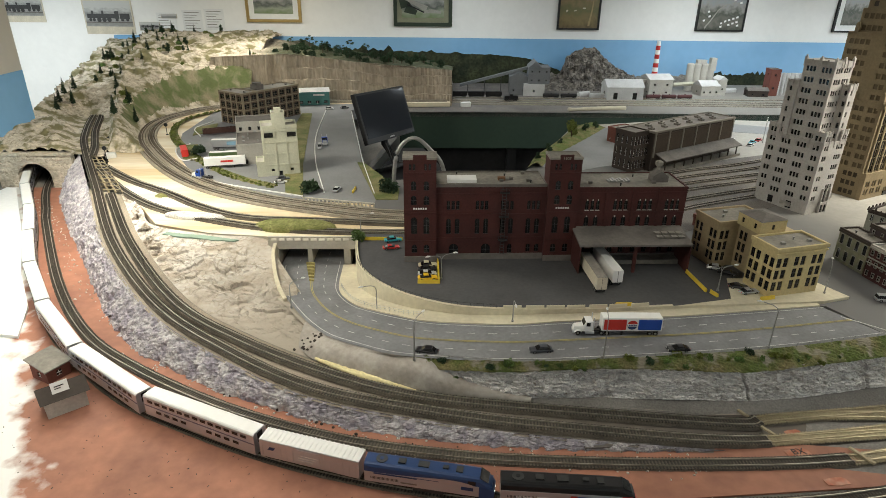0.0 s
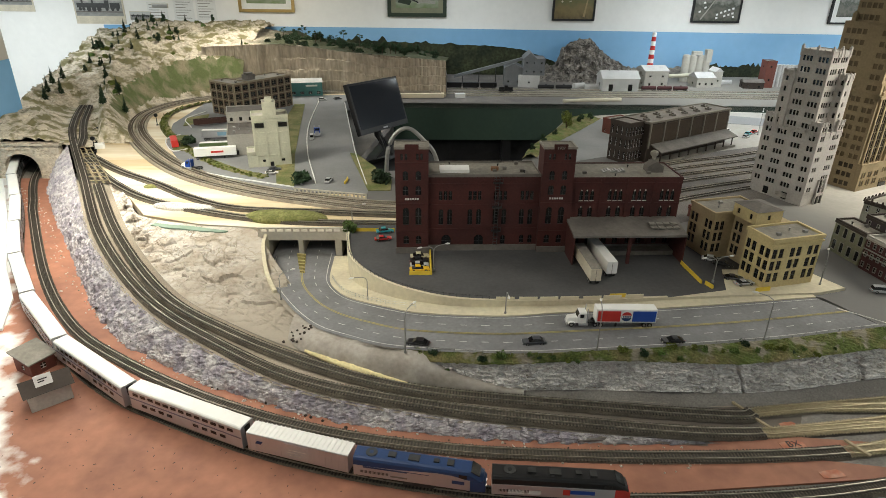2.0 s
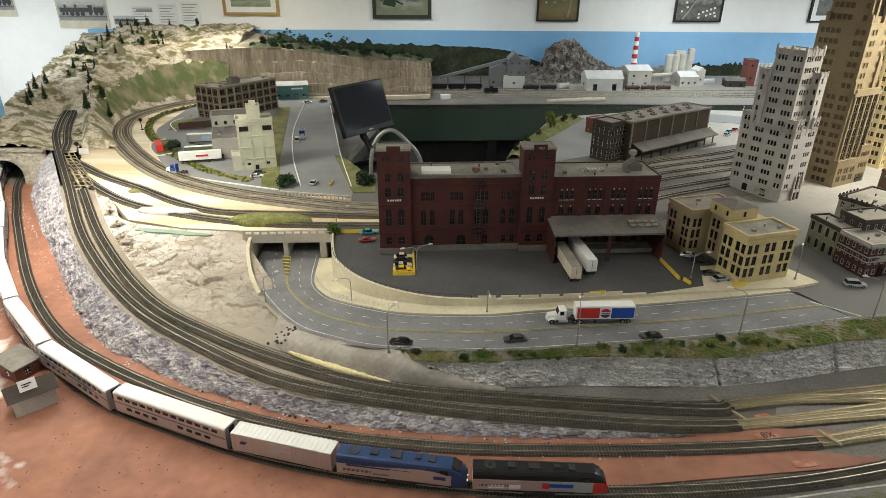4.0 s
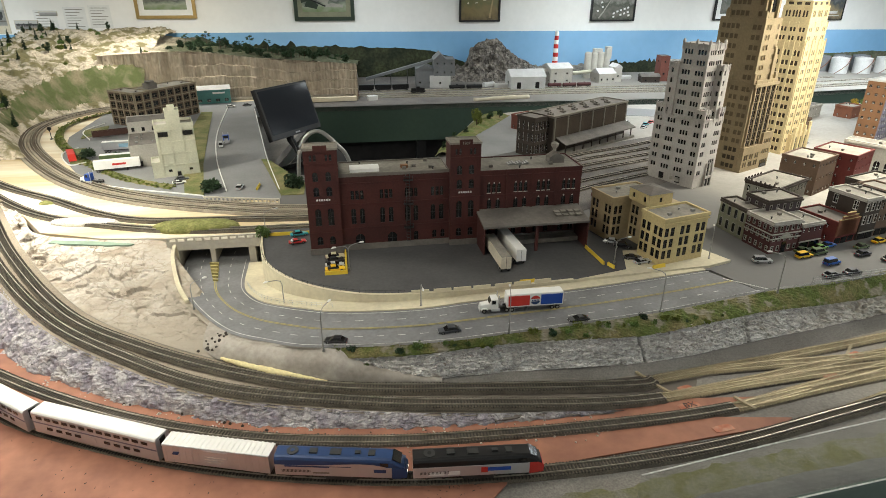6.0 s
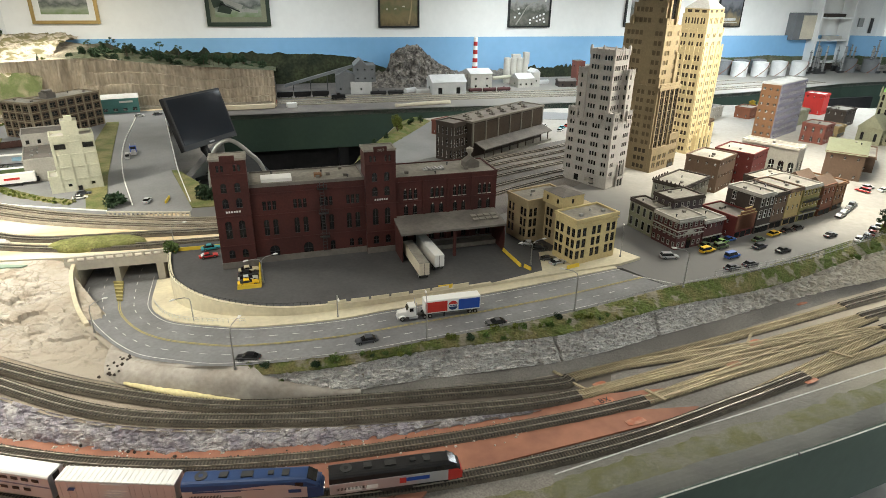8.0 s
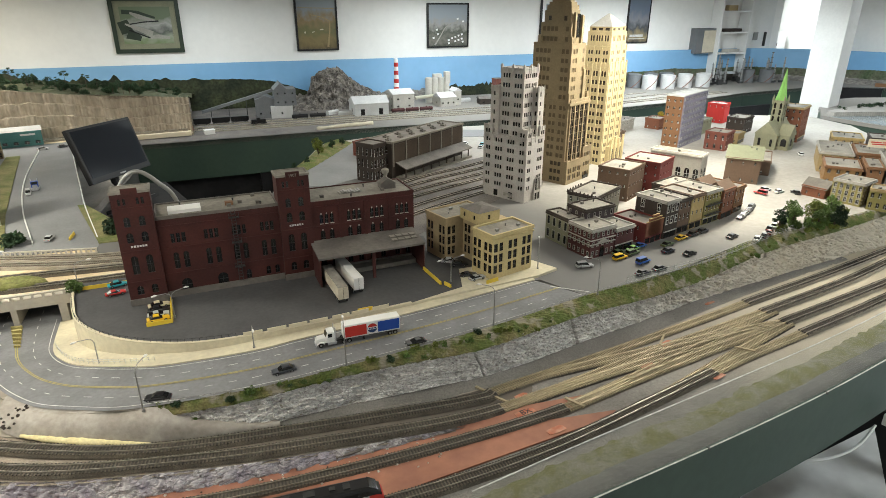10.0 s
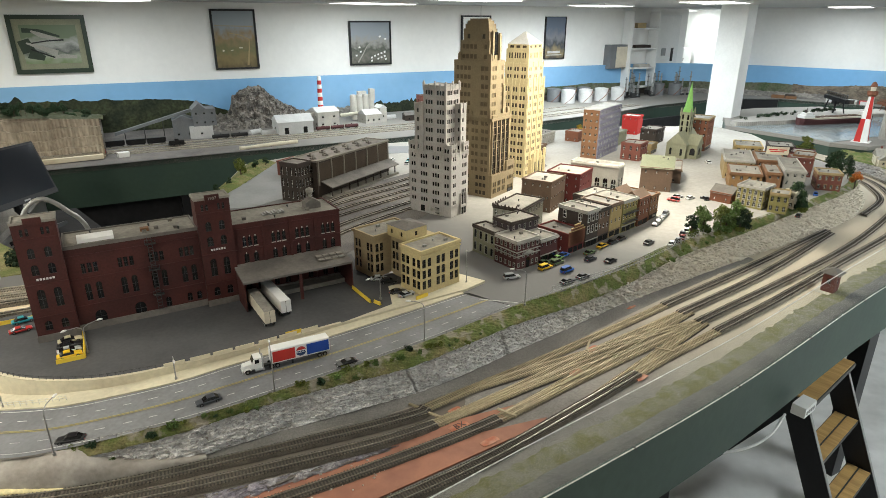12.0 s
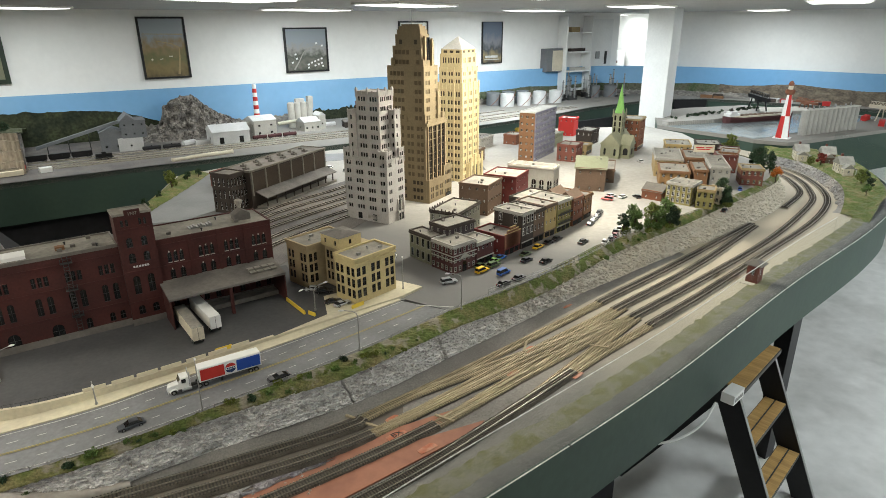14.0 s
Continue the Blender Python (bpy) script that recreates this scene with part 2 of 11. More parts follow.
def veined(key, scale, col, width, stretch=(1, 1, 1), amount=1.0, wobble=0.08):
    """Adds thin cracks and joints of another colour, sunk a little, to a rock material."""
    nt = M[key].node_tree
    n, l = nt.nodes, nt.links
    b = n["Principled BSDF"]
    tc, mp = n.new("ShaderNodeTexCoord"), n.new("ShaderNodeMapping")
    mp.inputs["Scale"].default_value = stretch
    l.new(tc.outputs["Object"], mp.inputs["Vector"])
    wob = n.new("ShaderNodeTexNoise")
    wob.inputs["Scale"].default_value, wob.inputs["Detail"].default_value = scale * 0.8, 5
    mixv = n.new("ShaderNodeMix")
    mixv.data_type = "VECTOR"
    mixv.inputs[0].default_value = wobble
    l.new(mp.outputs[0], wob.inputs["Vector"])
    l.new(mp.outputs[0], mixv.inputs[4])
    l.new(wob.outputs["Color"], mixv.inputs[5])
    v = n.new("ShaderNodeTexVoronoi")
    v.feature = "DISTANCE_TO_EDGE"
    v.inputs["Scale"].default_value = scale
    l.new(mixv.outputs[1], v.inputs["Vector"])
    mr = n.new("ShaderNodeMapRange")
    mr.inputs[1].default_value, mr.inputs[2].default_value, mr.inputs[3].default_value, mr.inputs[4].default_value = 0.0, width, amount, 0.0
    l.new(v.outputs["Distance"], mr.inputs[0])
    gate = n.new("ShaderNodeMapRange")
    gate.inputs[1].default_value, gate.inputs[2].default_value = 0.38, 0.60
    l.new(wob.outputs["Fac"], gate.inputs[0])
    mu = n.new("ShaderNodeMath")
    mu.operation = "MULTIPLY"
    l.new(mr.outputs[0], mu.inputs[0])
    l.new(gate.outputs[0], mu.inputs[1])
    mx = n.new("ShaderNodeMix")
    mx.data_type = "RGBA"
    l.new(mu.outputs[0], mx.inputs[0])
    l.new(b.inputs["Base Color"].links[0].from_socket, mx.inputs[6])
    mx.inputs[7].default_value = (*col, 1)
    l.new(mx.outputs[2], b.inputs["Base Color"])


veined("rock", 62, (0.24, 0.225, 0.215), 0.09, (0.7, 0.7, 2.4), 0.8)
veined("plaster", 13, (0.17, 0.125, 0.08), 0.06, (1, 1, 0.4), 1.0, 0.12)
veined("plaster", 30, (0.22, 0.17, 0.115), 0.06, (1, 1, 0.4), 0.9, 0.06)
veined("domerock", 20, (0.035, 0.03, 0.028), 0.10, (1, 1, 1.6), 1.0, 0.10)
veined("rocklight", 30, (0.20, 0.165, 0.12), 0.07, (0.6, 0.6, 2.2), 0.9, 0.10)
veined("purple", 55, (0.17, 0.155, 0.185), 0.09, (1, 1, 1), 0.8)


def tint(name, col, **kw):
    """A painted wall colour."""
    if name not in M:
        M[name] = mat(name, col, **{**dict(rough=0.8, var=0.12, scale=150, bump=0.2, cscale=14), **kw})
    return M[name]


# ---- mesh building ----
class MB:
    def __init__(self):
        self.v, self.f, self.m = [], [], []

    def poly(self, pts, mi=0):
        i = len(self.v)
        self.v += [tuple(p) for p in pts]
        self.f.append(tuple(range(i, i + len(pts))))
        self.m.append(mi)

    def hexa(self, p, mi=0):
        """Eight corners: four below, four above, each anticlockwise from above."""
        i = len(self.v)
        self.v += [tuple(q) for q in p]
        for f in ((3, 2, 1, 0), (4, 5, 6, 7), (0, 1, 5, 4), (1, 2, 6, 5), (2, 3, 7, 6), (3, 0, 4, 7)):
            self.f.append(tuple(i + k for k in f))
            self.m.append(mi)

    def box(self, x0, x1, y0, y1, z0, z1, mi=0):
        self.hexa([(x0, y0, z0), (x1, y0, z0), (x1, y1, z0), (x0, y1, z0), (x0, y0, z1), (x1, y0, z1), (x1, y1, z1), (x0, y1, z1)], mi)

    def obox(self, c, ang, lx, ly, z0, z1, mi=0):
        """A box centred at c, turned by ang radians."""
        ca, sa = math.cos(ang), math.sin(ang)
        q = [(c[0] + ca * a - sa * b, c[1] + sa * a + ca * b) for a, b in ((-lx / 2, -ly / 2), (lx / 2, -ly / 2), (lx / 2, ly / 2), (-lx / 2, ly / 2))]
        self.hexa([(*p, z0) for p in q] + [(*p, z1) for p in q], mi)

    def prism(self, poly, z0, z1, mi=0, side=None):
        n, i = len(poly), len(self.v)
        self.v += [(x, y, z0) for x, y in poly] + [(x, y, z1) for x, y in poly]
        self.f += [tuple(range(i + n - 1, i - 1, -1)), tuple(range(i + n, i + 2 * n))]
        self.m += [mi, mi]
        for k in range(n):
            self.f.append((i + k, i + (k + 1) % n, i + n + (k + 1) % n, i + n + k))
            self.m.append(mi if side is None else side)

    def tube(self, pts, r, n=8, mi=0, cap=True):
        """A round bar along points; r is one radius or one for each point."""
        pts = [Vector(p) for p in pts]
        rs = r if hasattr(r, "__len__") else [r] * len(pts)
        i0 = len(self.v)
        for k, p in enumerate(pts):
            d = (pts[min(k + 1, len(pts) - 1)] - pts[max(k - 1, 0)]).normalized()
            a = d.cross(Vector((0, 0, 1)) if abs(d.z) < 0.95 else Vector((1, 0, 0))).normalized()
            b = d.cross(a)
            for j in range(n):
                w = 2 * math.pi * j / n
                self.v.append(tuple(p + rs[k] * (math.cos(w) * a + math.sin(w) * b)))
        for k in range(len(pts) - 1):
            for j in range(n):
                a0, a1 = i0 + k * n + j, i0 + k * n + (j + 1) % n
                self.f.append((a0, a1, a1 + n, a0 + n))
                self.m.append(mi)
        if cap:
            self.f += [tuple(range(i0 + n - 1, i0 - 1, -1)), tuple(range(i0 + (len(pts) - 1) * n, i0 + len(pts) * n))]
            self.m += [mi, mi]

    def loft(self, rings, mi=0, cap=True):
        """Closed rings of equal length joined in order."""
        n, i0 = len(rings[0]), len(self.v)
        for ring in rings:
            self.v += [tuple(p) for p in ring]
        for k in range(len(rings) - 1):
            for j in range(n):
                a0, a1 = i0 + k * n + j, i0 + k * n + (j + 1) % n
                self.f.append((a0, a1, a1 + n, a0 + n))
                self.m.append(mi)
        if cap:
            self.f += [tuple(range(i0 + n - 1, i0 - 1, -1)), tuple(range(i0 + (len(rings) - 1) * n, i0 + len(rings) * n))]
            self.m += [mi, mi]

    def mesh(self, name, mats, smooth=False, weld=False):
        me = bpy.data.meshes.new(name)
        me.from_pydata(self.v, [], self.f)
        for m in mats:
            me.materials.append(m)
        me.polygons.foreach_set("material_index", self.m)
        if smooth:
            me.polygons.foreach_set("use_smooth", [True] * len(self.f))
        bm = bmesh.new()
        bm.from_mesh(me)
        if weld:
            bmesh.ops.remove_doubles(bm, verts=bm.verts, dist=2e-5)
        bmesh.ops.recalc_face_normals(bm, faces=bm.faces)
        bm.to_mesh(me)
        bm.free()
        me.update()
        return me


def obj(name, mb, mats, parent=None, label="", category="", group="", kind="", smooth=False, m=None):
    mats = mats if isinstance(mats, (list, tuple)) else [mats]
    ob = new(name, mb if isinstance(mb, bpy.types.Mesh) else mb.mesh(name, mats, smooth))
    if m is not None:
        ob.matrix_basis = m
    ob.parent = parent
    return tagged(ob, label, category, group, kind)


def thing(name, m, label, category, group="", kind=""):
    """An empty at a thing's base that holds its parts."""
    ob = new(name)
    ob.empty_display_size = 0.02
    ob.matrix_basis = m
    return tagged(ob, label, category, group, kind)


def at(x, y, z, deg=0):
    return pose(x, y, z, 0, 0, deg)


def spline(ctrl, step):
    """A smooth curve through the control points, at even steps."""
    p = [np.array(c, float) for c in ctrl]
    p = [2 * p[0] - p[1]] + p + [2 * p[-1] - p[-2]]
    out = []
    for a, b, c, d in zip(p, p[1:], p[2:], p[3:]):
        for t in np.linspace(0, 1, 40, endpoint=False):
            out.append(0.5 * (2 * b + (c - a) * t + (2 * a - 5 * b + 4 * c - d) * t * t + (3 * b - a - 3 * c + d) * t ** 3))
    out = np.array(out + [p[-2]])
    s = np.concatenate([[0], np.cumsum(np.linalg.norm(np.diff(out, axis=0), axis=1))])
    n = max(2, int(round(s[-1] / step)) + 1)
    q = np.linspace(0, s[-1], n)
    return np.stack([np.interp(q, s, out[:, k]) for k in range(out.shape[1])], 1)


def even(curve, n):
    """A curve again, at n even places."""
    c = spline(curve, 0.01)
    s = np.concatenate([[0], np.cumsum(np.linalg.norm(np.diff(c, axis=0), axis=1))])
    q = np.linspace(0, s[-1], n)
    return np.stack([np.interp(q, s, c[:, k]) for k in range(c.shape[1])], 1)


def aside(curve, d):
    """A curve moved sideways in plan, to its left."""
    t = np.gradient(curve[:, :2], axis=0)
    t /= np.linalg.norm(t, axis=1)[:, None] + 1e-9
    out = curve.copy()
    out[:, 0] -= t[:, 1] * d
    out[:, 1] += t[:, 0] * d
    return out


def strip(name, a, b, nu, nv, material, shape=None, parent=None, smooth=False, **tags):
    """A sheet between two curves. shape(u, v, p) moves its points."""
    A, B = even(a, nu), even(b, nu)
    mb = MB()
    for i in range(nu):
        for j in range(nv):
            v = j / (nv - 1)
            p = Vector(A[i] * (1 - v) + B[i] * v)
            mb.v.append(tuple(shape(i / (nu - 1), v, p) if shape else p))
    for i in range(nu - 1):
        for j in range(nv - 1):
            k = i * nv + j
            mb.f.append((k, k + nv, k + nv + 1, k + 1))
            mb.m.append(0)
    return obj(name, mb, material, parent, smooth=smooth, **tags)


def plate(name, poly, z0, z1, material, **tags):
    mb = MB()
    mb.prism(poly, z0, z1)
    return obj(name, mb, material, **tags)


def sweep(curve, prof, mi=0, mb=None):
    """A cross-section of (aside, up) swept along a curve; up is from the curve, or ('z', level)."""
    mb = mb or MB()
    offs = [aside(curve, o) for o, _ in prof]
    rings = []
    for k in range(len(curve)):
        rings.append([(q[k][0], q[k][1], (h[1] if isinstance(h, tuple) else curve[k][2] + h)) for q, (_, h) in zip(offs, prof)])
    mb.loft(rings, mi)
    return mb


# ---- room ----
def room():
    mb = MB(); mb.box(-4.2, 8.8, -3.2, 6.2, FLOOR - 0.1, FLOOR)
    obj("floor", mb, M["floor"], kind="structure", label="smooth pale grey painted concrete floor", category="floor")
    mb = MB(); mb.box(-4.2, 8.8, -3.2, 6.2, CEIL, CEIL + 0.1)
    obj("ceiling", mb, M["ceil"], kind="structure", label="low white painted ceiling", category="ceiling")
    for n, b in (("wall_north", (-4.1, 6.25, 4.45, 4.6)), ("wall_south", (-4.1, 8.7, -3.1, -3.0)), ("wall_west", (-4.1, -4.0, -3.0, 4.45)),
                 ("wall_northeast", (6.25, 7.5, 5.5, 5.6)), ("wall_return", (6.15, 6.25, 4.6, 5.6))):
        mb = MB(); mb.box(b[0], b[1], b[2], b[3], FLOOR, CEIL)
        obj(n, mb, M["wallw"], kind="structure", label="plain white painted wall", category="wall")
    mb = MB(); mb.prism([(7.4, 5.5), (6.62, 3.86), (6.80, 3.25), (6.99, 2.74), (7.11, 2.22), (7.23, 1.82), (7.53, 1.0), (7.88, 0.1), (8.6, -3.0), (8.7, -3.0), (8.0, 0.12), (7.63, 1.03), (7.33, 1.85), (7.21, 2.25), (7.09, 2.77), (6.90, 3.28), (6.74, 3.86), (7.5, 5.5)], FLOOR, CEIL)
    obj("wall_east", mb, M["wallw"], kind="structure", label="plain white painted wall", category="wall")
    # end of a partition beside the tunnel, blue below and beige above
    mb = MB(); mb.prism([(-2.0, 0.2), (-1.76, 0.2), (-1.87, 2.46), (-2.0, 2.46)], FLOOR, CEIL)
    w = obj("wall_partition", mb, M["beige"], kind="structure", label="beige partition wall with a sky blue lower band", category="wall")
    mb = MB(); mb.prism([(-1.762, 0.2), (-1.752, 0.2), (-1.862, 2.45), (-1.872, 2.45)], 0.95, 1.375)
    obj("sky_band", mb, M["sky"], w)
    mb = MB(); mb.obox((4.93, 2.83), radians(18), 0.215, 0.215, FLOOR, CEIL)
    obj("column", mb, M["white"], kind="structure", label="square white painted column", category="column")


def sky_backdrop():
    """Blue painted band along the back, rounded into the corner, with printed hills on it."""
    line = [(-2.36, 4.41, 0), (1.5, 4.41, 0), (5.2, 4.41, 0), (5.75, 4.38, 0), (6.15, 4.18, 0), (6.5, 3.75, 0), (6.72, 3.22, 0), (6.91, 2.72, 0), (7.03, 2.2, 0), (7.15, 1.8, 0), (7.45, 1.0, 0), (7.8, 0.1, 0)]
    P = spline(line, 0.05)
    root = thing("sky_backdrop", at(0, 0, 0), "sky blue painted backdrop band with printed hills", "backdrop", kind="structure")

    def band(name, x0, x1, z0, top, material, off):
        mb, last = MB(), None
        c = aside(P, -off)
        s = np.concatenate([[0], np.cumsum(np.linalg.norm(np.diff(c[:, :2], axis=0), axis=1))]) + line[0][0]
        q = np.arange(x0, x1 + 0.001, 0.02)
        X, Yv = np.interp(q, s, c[:, 0]), np.interp(q, s, c[:, 1])
        for k in range(len(q) - 1):
            a, b = (X[k], Yv[k]), (X[k + 1], Yv[k + 1])
            mb.poly([(*a, z0), (*b, z0), (*b, top(q[k + 1])), (*a, top(q[k]))])
        return obj(name, mb, material, root)

    def hill(base, amp, seed, fuzz):
        return lambda q: base + amp * noise.fractal(Vector((q * 0.9, seed, 0)), 1, 2, 3) + fuzz * abs(noise.noise(Vector((q * 23, seed, 3)))) 
    band("sky", -2.36, 10.6, 0.93, lambda q: 1.368 - 0.004 * max(0, q), M["sky"], 0.0)

    def wood(q):
        base = float(np.interp(q, [-1.0, -0.85, -0.5, -0.185, 0.17, 0.618, 0.844, 1.005, 1.17, 1.3], [1.15, 1.255, 1.27, 1.262, 1.252, 1.242, 1.221, 1.17, 1.106, 1.03]))
        trees = 0.07 * max(0, noise.noise(Vector((q * 15, 7, 0)))) + 0.03 * abs(noise.noise(Vector((q * 55, 9, 0))))
        return base + trees * (1 if q < 0.1 else max(0.12, 1 - (q - 0.1) * 3)) + 0.004 * noise.noise(Vector((q * 30, 1, 0)))
    band("wooded_hill", -1.0, 1.3, 0.95, wood, M["hillprint"], 0.006)
    band("town_print", 0.9, 4.0, 0.95, hill(1.085, 0.03, 11, 0.06), M["greyprint"], 0.008)
    band("woods_print", 2.2, 3.6, 0.95, hill(1.10, 0.02, 31, 0.07), M["hillprint"], 0.010)
    band("refinery_hills", 3.9, 7.6, 0.95, hill(1.155, 0.03, 21, 0.012), M["hillprint2"], 0.006)
    band("refinery_ground", 3.9, 7.7, 0.95, hill(1.075, 0.01, 27, 0.035), M["greyprint"], 0.009)
    band("bare_hills", 7.2, 10.6, 0.95, hill(1.185, 0.045, 41, 0.010), M["brownprint"], 0.008)


FASC = [(-1.6, 0.16), (-0.7, 0.05), (0.2, 0.02), (0.82, 0.067), (1.51, 0.135), (2.38, 0.272), (3.30, 0.392), (3.86, 0.53), (4.35, 0.80), (4.75, 1.25)]


def benchwork():
    f = [tuple(p) for p in aside(spline([(x, y, 0) for x, y in FASC], 0.06), 0.0045)[:, :2]]
    mb = MB()
    mb.prism(f + [(4.75, 2.2), (3.5, 2.75), (1.6, 2.95), (0.85, 2.75), (0.5, 1.9), (-0.11, 1.7), (-0.24, 2.2), (-0.1, 3.15), (-0.1, 4.4), (-2.35, 4.4), (-1.88, 2.4), (-1.78, 0.2)], 0.90, LOW)
    base = obj("baseboard", mb, M["yardfade"], kind="structure", label="plywood baseboard covered with tan ground cover", category="baseboard")
    # paint and moss along the aisle edge of the board
    e = spline([(x, y, 0) for x, y in FASC], 0.08)
    k0 = next(i for i, q in enumerate(e) if q[0] > 0.45)

    def ragged(amount, seed, h):
        return lambda u, v, p: p + Vector((-0.15, 1, 0)) * (v > 0.9) * amount * (noise.noise(Vector((p.x * 9, seed, 0))) + 0.6 * noise.noise(Vector((p.x * 37, seed, 1)))) + Vector((0, 0, h * math.sin(math.pi * v) + 0.0003 * noise.noise(p * 200)))
    q0, q1, q2, q3 = [[(*p[:2], LOW + 0.0005) for p in aside(e, d)[k0:]] for d in (0.005, 0.055, 0.046, 0.108)]
    strip("moss_strip", q2, q3, 420, 8, M["mossground"], ragged(0.016, 3, 0.0022), kind="structure", label="band of dirty green ground cover along the board edge", category="ground")
    strip("edge_paint", q0, q1, 420, 6, M["edgegrey"], ragged(0.010, 8, 0.0034), kind="structure", label="dark grey painted strip along the board edge", category="ground")
    # painted bare board round the near curve
    mb = MB()
    o = [(-1.75, 0.26), (-1.2, 0.13), (-0.5, 0.055), (0.1, 0.045), (0.30, 0.10), (0.39, 0.184), (0.42, 0.215), (1.0, 0.255), (1.03, 0.272), (0.86, 0.30), (1.10, 0.335), (0.86, 0.362), (0.60, 0.37), (0.4, 0.40), (0.1, 0.44), (-0.4, 0.66), (-0.95, 1.2), (-1.45, 1.98), (-1.76, 1.98)]
    mb.prism(o, LOW, LOW + 0.004)
    obj("painted_board", mb, M["board"], kind="structure", label="terracotta painted bare board with white plaster patches", category="baseboard")
    mb, rng = MB(), random.Random(77)
    for k in range(420):
        f = rng.random() ** 1.3
        x = -1.55 + 2.2 * f
        y0 = float(np.interp(x, [-1.5, -1.0, -0.5, 0.0, 0.4, 0.7], [1.85, 1.16, 0.64, 0.42, 0.36, 0.345]))
        y = y0 - abs(rng.gauss(0, 0.05)) - 0.012
        r_ = rng.uniform(0.0012, 0.0042) * (1.4 if rng.random() < 0.1 else 1)
        a = [rng.uniform(0, 6.28) for _ in range(2)]
        ring = [(x + r_ * rng.uniform(0.6, 1.2) * math.cos(q + a[0]), y + r_ * rng.uniform(0.6, 1.2) * math.sin(q + a[0])) for q in (0, 1.6, 3.1, 4.7)]
        if y > 0.07:
            mb.loft([[(p, q, LOW + 0.0039) for p, q in ring], [((p + x) / 2, (q + y) / 2, LOW + 0.0045 + r_ * 0.5) for p, q in ring]])
    obj("plaster_crumbs", mb, M["plaster"], kind="stuff", label="white plaster crumbs scattered on the painted board", category="crumbs")
    mb = MB()
    for k in range(260):
        x = rng.uniform(-0.95, 0.35)
        y = float(np.interp(x, [-1.0, -0.5, 0.1, 0.4], [0.11, 0.055, 0.05, 0.2])) + rng.random() ** 0.8 * float(np.interp(x, [-1.0, -0.5, 0.0, 0.35], [0.55, 0.38, 0.16, 0.02])) + 0.008
        q, L, wd = rng.uniform(0, 6.283), rng.uniform(0.0012, 0.005), rng.uniform(0.0004, 0.0012)
        mb.obox((x, y), q, L, wd, LOW + 0.0039, LOW + 0.0045 + wd * 0.3)
    obj("board_specks", mb, M["tie"], kind="stuff", label="dark scraps and scratches on the painted board", category="scraps")
    # green valance with a clear guard along the aisle
    g = spline([(x, y, 0) for x, y in FASC], 0.08)
    mb = sweep(g, [(0, 0.745), (0.005, 0.745), (0.005, 0.9445), (0, 0.9445)])
    fa = obj("layout_valance", mb, M["fascia"], kind="structure", label="dark green painted hardboard valance along the layout", category="valance")
    k0 = next(i for i, q in enumerate(g) if q[0] > 0.55)
    k2 = next(i for i, q in enumerate(g) if q[0] > 2.68)
    for nm, lo, hi in (("guard", k0, k2), ("guard", k2, len(g) - 1)):
        o1 = np.array([(p[0], p[1], float(np.interp(p[0], [0.55, 1.2, 1.9], [-0.035, -0.013, 0.0]))) for p in g[lo:hi + 1]])
        mb = sweep(o1, [(-0.0005, ("z", 0.9465)), (-0.003, ("z", 0.9465)), (-0.003, 1.1145), (-0.0005, 1.1145)])
        ed = sweep(o1, [(-0.0005, 1.1147), (-0.0028, 1.1147), (-0.0028, 1.1158), (-0.0005, 1.1158)])
        lowedge = sweep(o1, [(-0.0005, ("z", 0.9447)), (-0.003, ("z", 0.9447)), (-0.003, ("z", 0.9462)), (-0.0005, ("z", 0.9462))])
        gd = thing("acrylic_guard", at(0, 0, 0), "clear acrylic sheet guard screwed along the layout edge", "guard", "guards")
        ob = obj("sheet", mb, M["acrylic"], gd)
        ob.visible_shadow = False
        if lo == k0:
            obj("edge", ed, M["linewhite"], gd, label="bright sawn edge")
        obj("edge", lowedge, M["linewhite"], gd, label="bright sawn edge")
        for k in range(2, len(o1) - 1, 5):
            sc = MB(); sc.tube([(o1[k][0], o1[k][1] - 0.006, 0.945), (o1[k][0], o1[k][1] + 0.002, 0.945)], 0.0028, 8)
            obj("screw", sc, M["darkmetal"], gd)
    for x, y in ((2.64, 0.365), (1.3, 0.45), (-0.2, 0.4), (3.9, 1.2), (1.2, 1.9), (-1.2, 1.2)):
        mb = MB(); mb.box(x - 0.03, x + 0.03, y - 0.03, y + 0.03, FLOOR, 0.90)
        obj("bench_leg", mb, M["black"], label="black painted square bench leg", category="bench leg", group="bench legs")
    mb = MB(); mb.prism([(-1.9, 0.75), (1.9, 0.55), (1.9, 0.6), (-1.9, 0.8)], FLOOR, 0.90)
    obj("bench_skirt", mb, M["skirt"], kind="structure", label="black cloth skirt below the layout", category="skirt")


